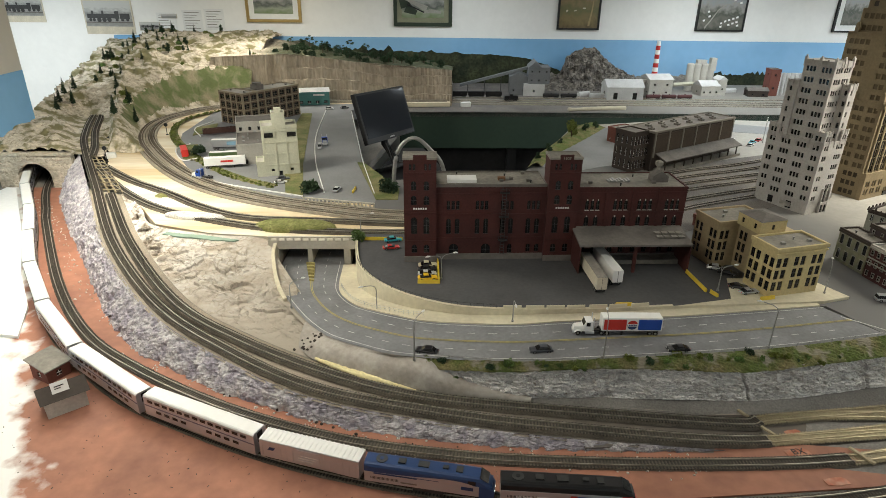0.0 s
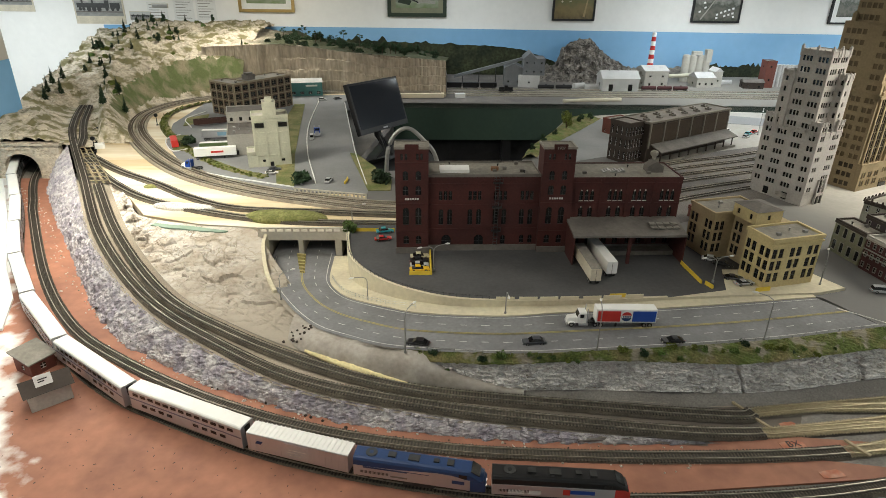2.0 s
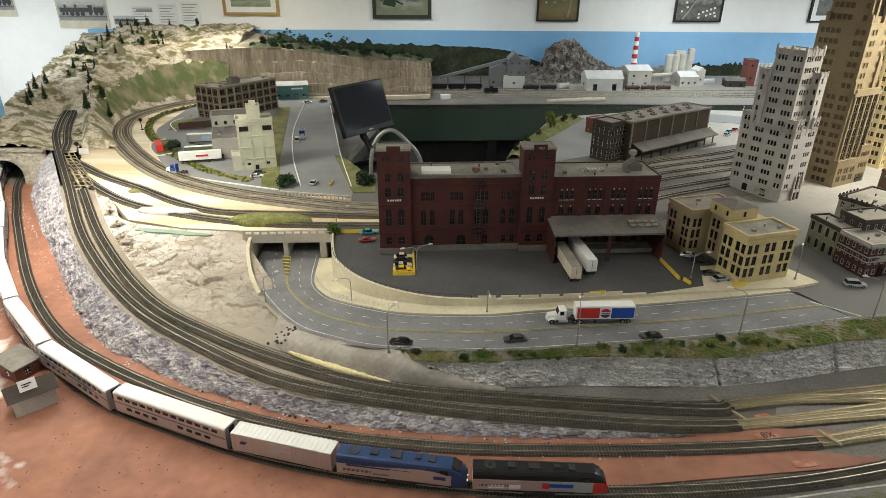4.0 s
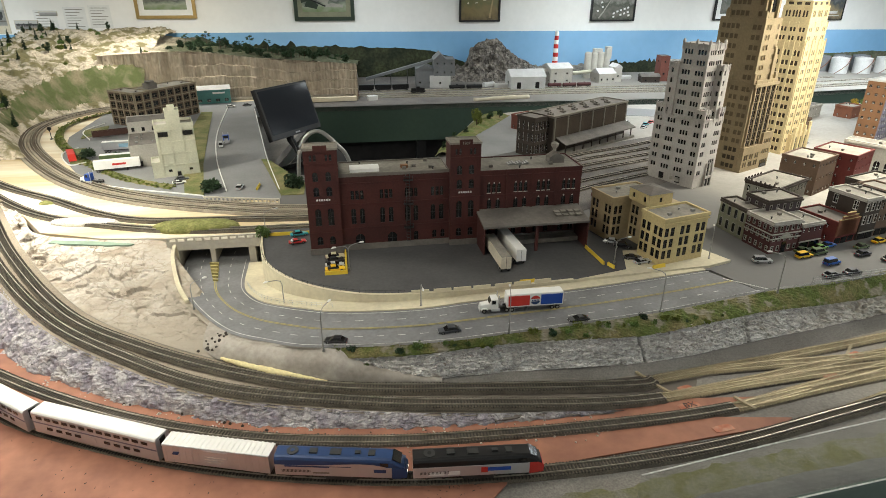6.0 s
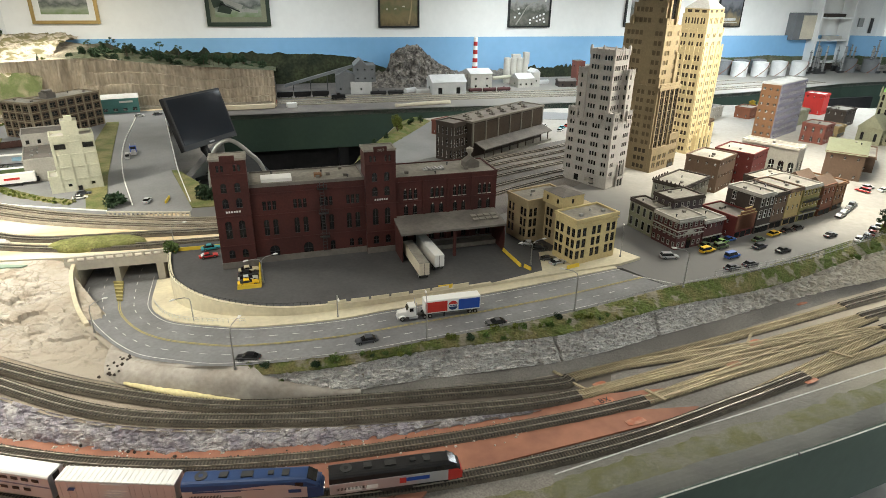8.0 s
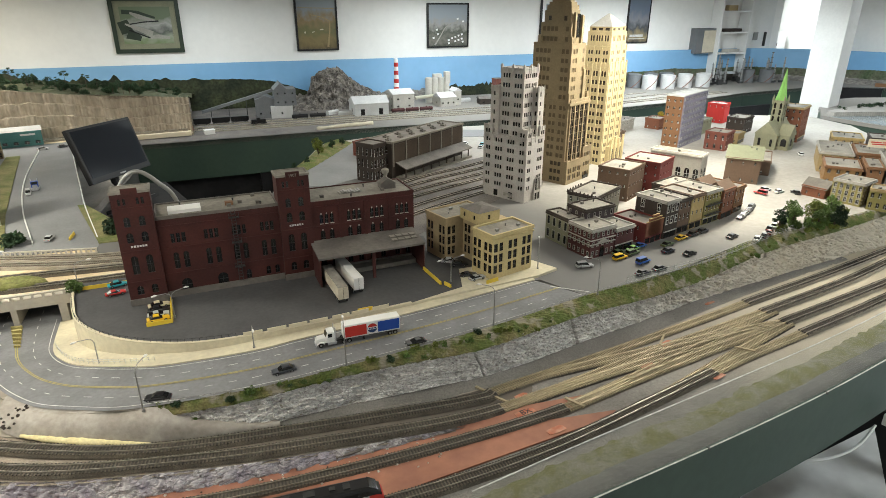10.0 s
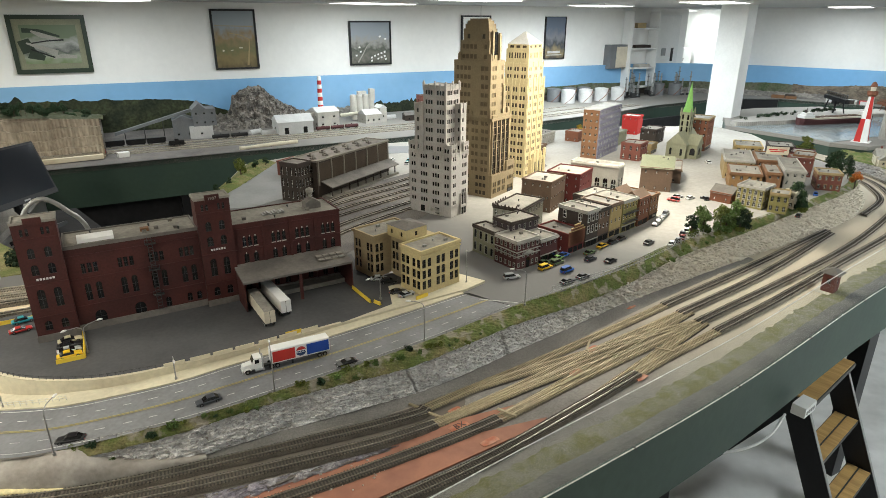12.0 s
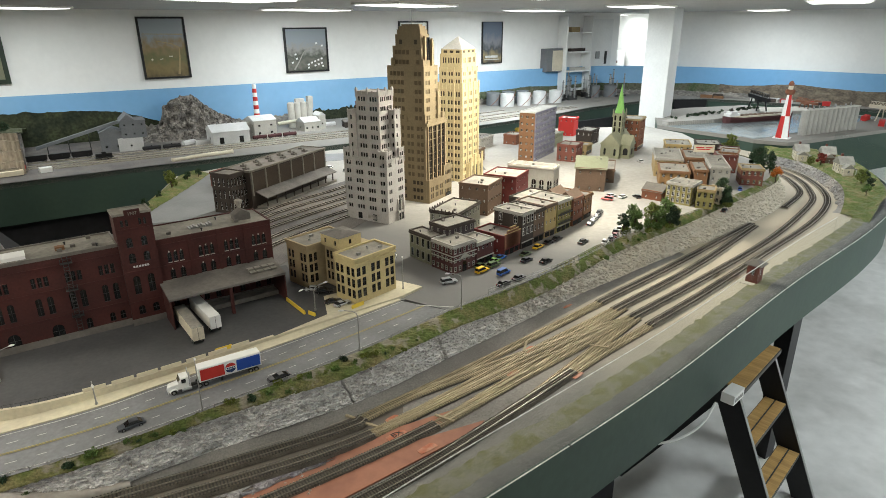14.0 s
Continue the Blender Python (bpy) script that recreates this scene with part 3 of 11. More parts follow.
def far_shelf():
    poly = [(-0.1, 3.22), (0.9, 3.23), (2.2, 3.2), (3.2, 3.28), (4.3, 3.42), (4.9, 3.56), (5.72, 3.62), (6.15, 3.52), (6.45, 3.32), (6.62, 2.85), (6.73, 2.45), (6.86, 1.9), (7.15, 1.0), (7.5, 0.85), (7.12, 1.85), (6.99, 2.2), (6.88, 2.7), (6.69, 3.2), (6.47, 3.73), (6.1, 4.18), (5.7, 4.38), (-0.1, 4.39)]
    mb = MB(); mb.prism(poly, FAR - 0.03, FAR - 0.004)
    obj("far_shelf", mb, M["shelfground"], kind="structure", label="far shelf with grey sandy ground", category="shelf")
    edge = poly[:13]
    mb = MB(); mb.prism(edge + [(x + 0.012, y + 0.02) for x, y in reversed(edge)], 0.80, FAR - 0.004)
    obj("shelf_valance", mb, M["fascia"], kind="structure", label="dark green valance below the far shelf", category="valance")
    mb = MB(); mb.prism([(-0.1, 3.3), (5.2, 3.5), (5.2, 3.53), (-0.1, 3.33)], FLOOR, 0.92)
    obj("shelf_skirt", mb, M["skirt"], kind="structure", label="dark cloth skirt below the far shelf", category="skirt")
    pier = [(4.50, 2.47), (4.53, 1.78), (4.50, 1.66), (4.58, 1.46), (5.72, 1.31), (6.36, 1.22), (6.42, 2.0), (6.25, 2.78), (5.6, 3.0), (5.1, 3.0), (4.74, 2.66)]
    mb = MB(); mb.prism(pier, FAR - 0.03, FAR - 0.004)
    obj("harbour_pier", mb, M["shelfground"], kind="structure", label="pale concrete harbour ground", category="ground")
    mb = MB(); mb.prism([(5.48 + (x - 5.48) * 0.995, 2.1 + (y - 2.1) * 0.995) for x, y in pier], 0.72, FAR - 0.03)
    obj("harbour_valance", mb, M["fascia"], kind="structure", label="dark green valance below the harbour", category="valance")
    # black panel set on the solid valance for the darkness of an opening
    mb = MB(); mb.prism([(6.14, 3.515), (6.44, 3.315), (6.41, 3.30), (6.13, 3.50)], 0.80, FAR - 0.006)
    obj("valance_opening", mb, M["black"], kind="structure", label="black panel standing in for a dark opening in the valance", category="valance")
    for x in (0.62, 2.2, 3.9):
        mb = MB(); mb.box(x - 0.03, x + 0.03, 3.24, 3.30, FLOOR, 0.9)
        obj("shelf_leg", mb, M["black"], label="black square shelf leg", category="bench leg", group="bench legs")


# ---- tracks ----
T1 = [(-1.80, 2.35, LOW), (-1.655, 1.97, LOW), (-1.37, 1.515, LOW), (-1.15, 1.145, LOW), (-0.876, 0.782, LOW), (-0.621, 0.545, LOW), (-0.411, 0.422, LOW), (-0.142, 0.308, LOW), (0.159, 0.234, LOW), (0.462, 0.204, LOW),
      (0.80, 0.213, LOW), (1.141, 0.267, LOW), (1.459, 0.323, LOW), (1.70, 0.354, LOW), (2.085, 0.406, LOW), (2.578, 0.488, LOW), (3.14, 0.582, LOW), (3.52, 0.693, LOW), (3.75, 0.815, LOW), (3.94, 0.97, LOW), (4.075, 1.12, LOW), (4.16, 1.28, LOW), (4.22, 1.55, LOW)]
T2 = [(-1.73, 2.35, LOW), (-1.580, 1.97, LOW), (-1.422, 1.686, LOW), (-1.33, 1.53, LOW), (-1.03, 1.068, LOW), (-0.803, 0.787, LOW), (-0.607, 0.631, LOW), (-0.348, 0.482, LOW), (-0.087, 0.381, LOW), (0.166, 0.331, LOW), (0.39, 0.313, LOW),
      (0.631, 0.307, LOW), (0.896, 0.316, LOW), (1.214, 0.36, LOW), (1.70, 0.42, LOW), (2.195, 0.482, LOW), (2.672, 0.552, LOW), (3.06, 0.634, LOW), (3.50, 0.757, LOW), (3.70, 0.862, LOW), (3.88, 0.995, LOW), (4.005, 1.13, LOW), (4.09, 1.29, LOW), (4.14, 1.55, LOW)]
T3 = [(-2.02, 3.5, 1.085), (-1.90, 3.2, 1.086), (-1.73, 2.72, 1.086), (-1.60, 2.40, 1.086), (-1.467, 2.129, 1.083), (-1.16, 1.611, 1.066), (-0.878, 1.139, 1.041), (-0.604, 0.796, 1.016), (-0.377, 0.618, 0.997), (-0.145, 0.488, 0.982),
      (0.147, 0.421, 0.966), (0.378, 0.392, 0.955), (0.698, 0.368, 0.942), (0.93, 0.388, 0.938), (1.278, 0.438, LOW), (1.764, 0.496, LOW), (2.25, 0.565, LOW), (2.9, 0.705, LOW)]
T4 = [(-1.067, 1.527, 1.063), (-0.826, 1.139, 1.041), (-0.566, 0.811, 1.016), (-0.348, 0.654, 0.997), (-0.116, 0.538, 0.982), (0.10, 0.477, 0.966), (0.389, 0.445, 0.955), (0.744, 0.42, 0.942),
      (0.83, 0.437, 0.94), (1.144, 0.475, LOW), (1.543, 0.528, LOW), (1.817, 0.568, LOW), (2.206, 0.62, LOW), (2.92, 0.735, LOW)]
T5 = [(-1.98, 3.32, 1.085), (-1.86, 3.12, 1.086), (-1.68, 2.70, 1.086), (-1.55, 2.39, 1.086), (-1.415, 2.115, 1.083), (-1.362, 1.985, 1.079)]
DB = 1.056
D1 = [(0.55, 1.33, DB), (0.008, 1.362, DB), (-0.222, 1.416, DB), (-0.553, 1.55, DB), (-0.832, 1.753, DB), (-1.099, 2.084, DB), (-1.307, 2.451, DB), (-1.373, 2.80, DB), (-1.24, 3.12, DB), (-0.9, 3.31, DB), (-0.4, 3.40, DB), (0.2, 3.45, DB)]
MID = [(0.55, 1.255, DB), (0.012, 1.268, DB), (-0.205, 1.288, DB), (-0.51, 1.318, DB), (-0.70, 1.42, DB), (-0.875, 1.565, DB), (-1.08, 1.72, DB), (-1.29, 1.90, 1.07)]
LOWT = [(0.55, 1.20, DB), (0.016, 1.191, DB), (-0.375, 1.216, DB), (-0.679, 1.318, DB), (-0.874, 1.426, DB), (-1.067, 1.609, DB), (-1.25, 1.82, 1.07)]


def track(ctrl, label, bed="ballast", tie="tie", rail="rail", bare=(), lift=0.008, width=0.0152, group="model railway tracks"):
    """Model track: stone bed, sleepers and two rails. bare: stretches of x left as new brass track with no bed."""
    P = spline(ctrl, 0.0066)
    root = thing("railway_track", at(0, 0, 0), label, "track", group)
    t = np.gradient(P[:, :2], axis=0)
    t /= np.linalg.norm(t, axis=1)[:, None]
    n = np.stack([-t[:, 1], t[:, 0]], 1)
    new_rail = np.array([any(a < p[0] < b for a, b in bare) and p[1] < 0.7 for p in P])
    z = P[:, 2] + np.where(new_rail, 0.0045, lift)
    # bed
    mb, prof = MB(), ((-width - 0.0026, 0.0), (-width, lift + 0.0004), (width, lift + 0.0004), (width + 0.0026, 0.0))
    for k in range(len(P)):
        for o, h in prof:
            w = 0.0012 * noise.noise(Vector((P[k][0] * 90, P[k][1] * 90, o * 300)))
            hh = min(h, 0.002) if new_rail[k] else h
            mb.v.append((P[k][0] + n[k][0] * (o + w), P[k][1] + n[k][1] * (o + w), P[k][2] + hh))
    for k in range(len(P) - 1):
        for j in range(3):
            a = k * 4 + j
            mb.f.append((a, a + 4, a + 5, a + 1)); mb.m.append(0)
    obj("bed", mb, M[bed], root)
    for sel, tm, rm, lab in ((~new_rail, tie, rail, ""), (new_rail, "tiewood", "brass", "bare new brass rail on tan sleepers")):
        if not sel.any():
            continue
        mb = MB()
        for k in np.nonzero(sel)[0]:
            h = 0.0152 + random.uniform(-0.0006, 0.0006)
            a = math.atan2(t[k][1], t[k][0]) + random.uniform(-0.03, 0.03)
            mb.obox(P[k][:2], a, 0.0028, 2 * h, z[k] - 0.0015, z[k] + 0.0016)
        obj("sleeper_bed", mb, M[tm], root, kind="stuff", label=lab)
        for side in (-1, 1):
            mb = MB()
            ks = np.nonzero(sel)[0]
            runs = np.split(ks, np.nonzero(np.diff(ks) > 1)[0] + 1)
            for run in runs:
                run = [k for k in run]
                if run[-1] < len(P) - 1:
                    run.append(run[-1] + 1)
                rings = []
                for k in run:
                    c = [(P[k][0] + n[k][0] * (side * 0.0083 + o), P[k][1] + n[k][1] * (side * 0.0083 + o), z[k] + 0.0016 + h) for o, h in ((-0.0009, 0), (0.0009, 0), (0.0006, 0.0024), (-0.0006, 0.0024))]
                    rings.append(c)
                if len(rings) > 1:
                    mb.loft(rings)
            obj("rail", mb, M[rm], root)
    return root


def tracks():
    track(T1, "double main line outer track with brown ballast on a sweeping curve", bare=((1.35, 1.72),))
    track(T2, "main line inner track with brown ballast on a sweeping curve", bare=((0.93, 1.72),))
    track(T3, "climbing outer track on the rocky terrace", bare=((0.79, 1.72),))
    track(T4, "climbing inner track on the rocky terrace", bare=((0.80, 1.72),))
    track(T5, "inner track running behind the tunnel hill")
    bare = ((0, 3),)
    for c in ([(0.80, 0.372, LOW), (1.15, 0.40, LOW), (1.72, 0.425, LOW)], [(0.95, 0.322, LOW), (1.35, 0.40, LOW), (1.76, 0.485, LOW)],
              [(0.95, 0.452, LOW), (1.35, 0.445, LOW), (1.74, 0.425, LOW)], [(1.15, 0.27, LOW), (1.45, 0.345, LOW), (1.74, 0.415, LOW)]):
        track(c, "bare brass crossover track laid loose on the yard board", bed="tie", bare=bare, group="yard crossovers")
    track([(3.295, 0.785, LOW), (3.53, 0.845, LOW), (3.674, 0.905, LOW), (3.815, 1.014, LOW), (3.93, 1.13, LOW), (4.01, 1.29, LOW), (4.06, 1.55, LOW)], "short siding inside the curve")
    P = spline(D1, 0.05)
    track(D1, "outer loop track with light ballast round the freight yard", "ballastw", "tieworn", width=0.023)
    track(aside(P, 0.052)[::1].tolist(), "second loop track with light ballast round the freight yard", "ballastw", "tieworn", width=0.023)
    track(MID, "branch track crossing bare plywood", "ballast")
    track(LOWT, "branch track over the road bridge", "ballast")
    for y0, y1, x0, x1 in ((3.50, 3.46, 0.3, 3.2), (3.57, 3.53, 0.1, 3.2), (3.64, 3.62, 0.0, 2.9), (3.74, 3.72, 0.05, 2.5)):
        track([(x0, y0, FAR - 0.006), ((x0 + x1) / 2, (y0 + y1) / 2 + 0.01, FAR - 0.006), (x1, y1, FAR - 0.006), (x1 + 1.6, y1 + 0.2, FAR - 0.006)], "far shelf track beside the works", "ballastw", lift=0.003)
    for y0, a, b in ((1.20, (1.05, 1.44), (2.3, 1.97)), (1.255, (1.02, 1.50), (2.2, 1.98)), (1.33, (0.98, 1.575), (2.1, 2.03)), (1.385, (1.0, 1.65), (2.0, 2.06)), (1.40, (1.03, 1.73), (1.9, 2.1)), (1.42, (1.06, 1.81), (1.8, 2.14))):
        track([(0.53, y0, DB + 0.003), (0.72, y0 + 0.055, ST), (a[0], a[1], ST), ((a[0] + b[0]) / 2, (a[1] + b[1]) / 2 - 0.01, ST), (b[0], b[1], ST)], "passenger yard track behind the brewery", "ballast", lift=0.003)
    plate("yard_ground", [(0.30, 1.17), (0.86, 1.17), (1.2, 1.36), (1.62, 1.62), (2.3, 1.90), (2.35, 2.0), (1.8, 2.2), (1.0, 1.88), (0.7, 1.62), (0.30, 1.47)], ST - 0.02, ST + 0.0012, M["gravel"], kind="structure", label="brown gravel ground of the passenger yard", category="ground")


# ---- ground, roads, rock ----
IC = [(-0.172, 1.30, 0.985), (-0.168, 1.10, 0.988), (-0.157, 0.929, 1.0), (-0.125, 0.845, 1.01), (-0.077, 0.782, 1.02), (0.013, 0.722, 1.032), (0.099, 0.675, 1.042), (0.286, 0.648, 1.05), (0.423, 0.657, 1.053), (0.70, 0.674, 1.057), (1.074, 0.72, 1.06)]
OC = [(-0.356, 1.30, 0.985), (-0.354, 1.09, 0.988), (-0.315, 0.928, 1.0), (-0.257, 0.802, 1.01), (-0.159, 0.66, 1.02), (-0.057, 0.592, 1.026), (0.049, 0.545, 1.032), (0.269, 0.505, 1.045), (0.465, 0.505, 1.051), (0.846, 0.536, 1.056), (1.152, 0.587, 1.06)]
WALLTOP = [(-0.128, 1.14, 1.068), (-0.119, 1.045, 1.068), (-0.089, 0.913, 1.068), (-0.004, 0.797, 1.068), (0.126, 0.717, 1.068), (0.262, 0.692, 1.067), (0.49, 0.694, 1.066), (0.70, 0.71, 1.065)]


def offset_line(a, b, f):
    return [tuple(p) for p in even(a, 24) * (1 - f) + even(b, 24) * f]


def roads():
    road = strip("road", IC, OC, 90, 7, M["asphalt"], kind="structure", label="dark grey asphalt road curving down to an underpass", category="road")

    def line(name, f, wid, material, dash=None, s0=0.0, s1=1.0):
        c = spline(offset_line(IC, OC, f), 0.004)
        L = aside(c, wid / 2), aside(c, -wid / 2)
        mb, n = MB(), len(c)
        for k in range(int(n * s0), int(n * s1) - 1):
            if dash and (k * 0.004) % dash[0] > dash[1]:
                continue
            mb.poly([(*p[:2], p[2] + 0.0012) for p in (L[0][k], L[1][k], L[1][k + 1], L[0][k + 1])])
        obj(name, mb, M[material], road, kind="stuff" if dash else "")
    line("centre_line", 0.49, 0.0022, "lineyellow", s0=0.1)
    line("centre_line", 0.515, 0.0022, "lineyellow", s0=0.1)
    line("edge_line", 0.06, 0.0018, "linewhite", s0=0.1)
    line("edge_line", 0.94, 0.0018, "linewhite", s0=0.1)
    for f in (0.28, 0.73):
        line("lane_dashes", f, 0.0018, "linewhite", (0.05, 0.018), 0.05, 0.97)
    # pavement under the retaining wall, and the wall
    c = spline([p for p in IC[1:]], 0.02)
    mb = sweep(c, [(0.0, -0.02), (0.075, -0.02), (0.075, 0.003), (0.0, 0.003)])
    obj("pavement", mb, M["curb"], kind="structure", label="pale cream concrete pavement with kerb", category="pavement")
    w = spline(WALLTOP, 0.02)
    mb = sweep(w, [(-0.002, ("z", 0.97)), (0.006, ("z", 0.97)), (0.006, 0.003), (-0.002, 0.003)])
    obj("retaining_wall", mb, M["curb"], kind="structure", label="cream concrete retaining wall below the brewery yard", category="wall")
    w = spline([(-0.376, 1.135, 1.056), (-0.368, 1.06, 1.047), (-0.343, 0.97, 1.030), (-0.318, 0.905, 1.018), (-0.29, 0.85, 1.010)], 0.02)
    mb = sweep(w, [(-0.005, ("z", 0.97)), (0.005, ("z", 0.97)), (0.005, 0.0), (-0.005, 0.0)])
    obj("wing_wall", mb, M["curb"], kind="structure", label="cream concrete wing wall of the underpass", category="wall")
    poly = [tuple(p[:2]) for p in spline(WALLTOP, 0.03)] + [(0.84, 0.735), (0.95, 0.75), (0.905, 0.93), (0.885, 1.06), (0.9, 1.16), (-0.128, 1.165)]
    plate("brewery_yard", poly, 0.98, LOT, M["asphaltlot"], kind="structure", label="dark grey asphalt loading yard", category="ground")
    # cream apron round the yellow building
    plate("apron", [(0.70, 0.708), (1.09, 0.733), (1.17, 0.757), (1.12, 0.86), (0.90, 0.86), (0.86, 0.745)], 1.05, LOT + 0.0015, M["curb"], kind="structure", label="cream concrete apron at the street corner", category="pavement")
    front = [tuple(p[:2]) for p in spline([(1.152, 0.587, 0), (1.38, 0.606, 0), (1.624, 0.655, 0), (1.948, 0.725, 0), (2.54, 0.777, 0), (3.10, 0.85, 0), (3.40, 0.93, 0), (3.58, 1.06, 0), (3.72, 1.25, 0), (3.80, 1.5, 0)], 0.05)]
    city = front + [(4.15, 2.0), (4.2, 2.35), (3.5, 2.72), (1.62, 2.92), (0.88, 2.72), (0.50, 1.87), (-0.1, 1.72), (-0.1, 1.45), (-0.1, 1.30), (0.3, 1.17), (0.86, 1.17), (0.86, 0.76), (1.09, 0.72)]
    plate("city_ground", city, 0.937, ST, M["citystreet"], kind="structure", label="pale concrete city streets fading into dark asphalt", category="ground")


def back_street():
    plate("back_road", [(0.56, 1.93), (0.74, 1.88), (0.96, 1.99), (1.10, 2.36), (1.35, 2.62), (1.70, 2.60), (2.2, 2.45), (2.2, 2.62), (1.62, 2.86), (1.0, 2.66), (0.66, 2.16)], ST - 0.01, ST + 0.0015, M["asphalt2"], kind="structure", label="grey back road behind the freight house", category="road")
    a = [(0.51, 1.90, ST), (0.58, 2.10, ST), (0.72, 2.36, ST), (0.89, 2.70, ST)]
    b = [(0.575, 1.92, ST), (0.66, 2.10, ST), (0.84, 2.36, ST), (1.05, 2.68, ST)]
    strip("verge_bank", a, b, 60, 10, M["grass"], lambda u, v, p: p + Vector((0, 0, 0.003 + 0.018 * math.sin(math.pi * v) * (1 + 0.6 * noise.noise(p * 14)) + 0.003 * noise.noise(p * 60))), kind="structure", label="green grassed verge beside the back road", category="grass")


def facets(p, sx, sz):
    """Broken stone: flat-faced lumps with clefts between."""
    q = Vector((p.x * sx, p.y * sx, p.z * sz))
    q += 0.35 * noise.noise_vector(q * 0.7)
    d, pts = noise.voronoi(q)
    return (d[1] - d[0]) + 0.9 * noise.cell(pts[0] * 3.1)


def cliff_shape(outward, amp):
    def block_out(p, hgt, wid, seed):
        """How far the block of a layered face at p stands out."""
        z = p.z / hgt + 0.5 * noise.noise(Vector((p.x * 9, seed, 0)))
        layer = math.floor(z)
        x = p.x / wid + 7.3 * layer + 0.4 * noise.noise(Vector((p.x * 40, p.z * 40, seed)))
        return noise.cell(Vector((math.floor(x) + 0.5, layer + 0.5, seed + 0.5)))

    def shape(u, v, p):
        d = 0.30 * (block_out(p, 0.016, 0.050, 1) - 0.5) + 0.50 * (block_out(p, 0.0055, 0.015, 5) - 0.5) + 0.25 * (block_out(p, 0.0035, 0.008, 9) - 0.5)
        d += 0.45 * noise.fractal(p * 60, 1, 2, 4) + 0.7 * noise.noise(Vector((p.x * 7, 0, p.z * 6)))
        loose = min(1, max(0, (p.x - 1.15) / 0.35))
        d += loose * (1.2 * (facets(p, 55, 95) - 0.6) + 0.5 * noise.fractal(p * 30, 1, 2, 3))
        d *= amp * (1 if 0.02 < v < 0.98 else 0.4)
        for x, w in ((1.088, 0.006), (0.79, 0.0035)):
            d += -0.012 * max(0, 1 - abs(p.x + 0.3 * (p.z - 1.0) + 0.008 * noise.noise(Vector((p.z * 60, x, 0))) - x) / w)
        return p + Vector((outward[0] * d, outward[1] * d, d * 0.15))
    return shape


def rocks():
    # cliff in front of the street
    lip = [(0.1, 0.523, 1.018), (0.278, 0.494, 1.031), (0.402, 0.495, 1.037), (0.53, 0.494, 1.039), (0.666, 0.492, 1.035), (0.806, 0.488, 1.035), (0.97, 0.513, 1.038), (1.159, 0.55, 1.032), (1.362, 0.581, 1.019), (1.593, 0.623, 1.012), (1.95, 0.691, 1.03), (2.35, 0.739, 1.03), (2.75, 0.776, 1.048), (3.15, 0.833, 1.05), (3.42, 0.905, 1.05), (3.61, 1.04, 1.05), (3.75, 1.24, 1.05), (3.83, 1.5, 1.05)]
    foot = [(0.1, 0.512, 0.975), (0.274, 0.484, 0.967), (0.399, 0.485, 0.964), (0.529, 0.484, 0.962), (0.666, 0.482, 0.96), (0.809, 0.478, 0.958), (0.975, 0.503, 0.955), (1.164, 0.54, 0.952), (1.366, 0.571, 0.95), (1.597, 0.613, 0.948), (1.95, 0.655, 0.944), (2.35, 0.7, 0.938), (2.75, 0.728, 0.937), (3.15, 0.775, 0.937), (3.45, 0.865, 0.937), (3.66, 0.985, 0.937), (3.80, 1.19, 0.937), (3.88, 1.48, 0.937)]
    strip("rock_cliff", lip, foot, 1700, 46, M["cliffrock"], cliff_shape((0.1, -1.0), 0.0068), kind="structure", label="grey layered limestone cliff below the street", category="cliff")
    verge = [(0.06, 0.548, 1.03), (0.269, 0.503, 1.047), (0.465, 0.503, 1.053), (0.846, 0.534, 1.058), (1.152, 0.585, 1.061), (1.38, 0.609, 1.061), (1.624, 0.66, 1.061), (1.948, 0.73, 1.061), (2.35, 0.764, 1.061), (2.75, 0.807, 1.061), (3.15, 0.866, 1.061), (3.40, 0.936, 1.061), (3.585, 1.066, 1.061), (3.73, 1.25, 1.061), (3.81, 1.5, 1.061)]

    def tuft(u, v, p):
        h = 0.005 * max(0, noise.noise(p * 55)) + 0.004 * noise.noise(p * 120) + 0.004 * math.sin(math.pi * v)
        return p + Vector((0.3 * h * (v > 0), -0.5 * h * (v > 0.9), h * (0.08 < v)))
    lip2 = [(x, y - 0.004, z - 0.004) for x, y, z in lip]
    strip("grass_verge", verge, lip2, 520, 12, M["vergegrass"], tuft, kind="structure", label="tufted green grass verge above the cliff", category="grass")
    strip("cliff_apron", [(x, y + 0.004, z - 0.001) for x, y, z in foot[1:12]], [(0.28, 0.472, 0.9535), (0.41, 0.468, 0.950), (0.55, 0.461, 0.946), (0.70, 0.452, 0.942), (0.85, 0.462, LOW), (1.0, 0.476, LOW), (1.18, 0.498, LOW), (1.38, 0.53, LOW), (1.6, 0.57, LOW), (1.95, 0.625, LOW), (2.35, 0.675, LOW)], 160, 6, M["yardgrey"],
          lambda u, v, p: p + Vector((0, 0, 0.0015 * noise.noise(p * 60))), kind="structure", label="dark grey gravel apron at the cliff foot", category="ground", smooth=True)
    # stone bank between the terrace and the lower board
    c3 = spline(T3[4:13], 0.02)
    out = aside(c3, -0.027)
    top = [tuple(p) for p in out[:: 6]] + [(0.60, 0.345, 0.945)]
    top = [(x, y, z + 0.003) for x, y, z in top]
    bot = [(-1.545, 2.03, LOW), (-1.40, 1.74, LOW), (-1.02, 1.19, LOW), (-0.733, 0.79, LOW), (-0.517, 0.616, LOW), (-0.284, 0.49, LOW), (-0.028, 0.398, LOW), (0.259, 0.352, LOW), (0.60, 0.340, LOW)]

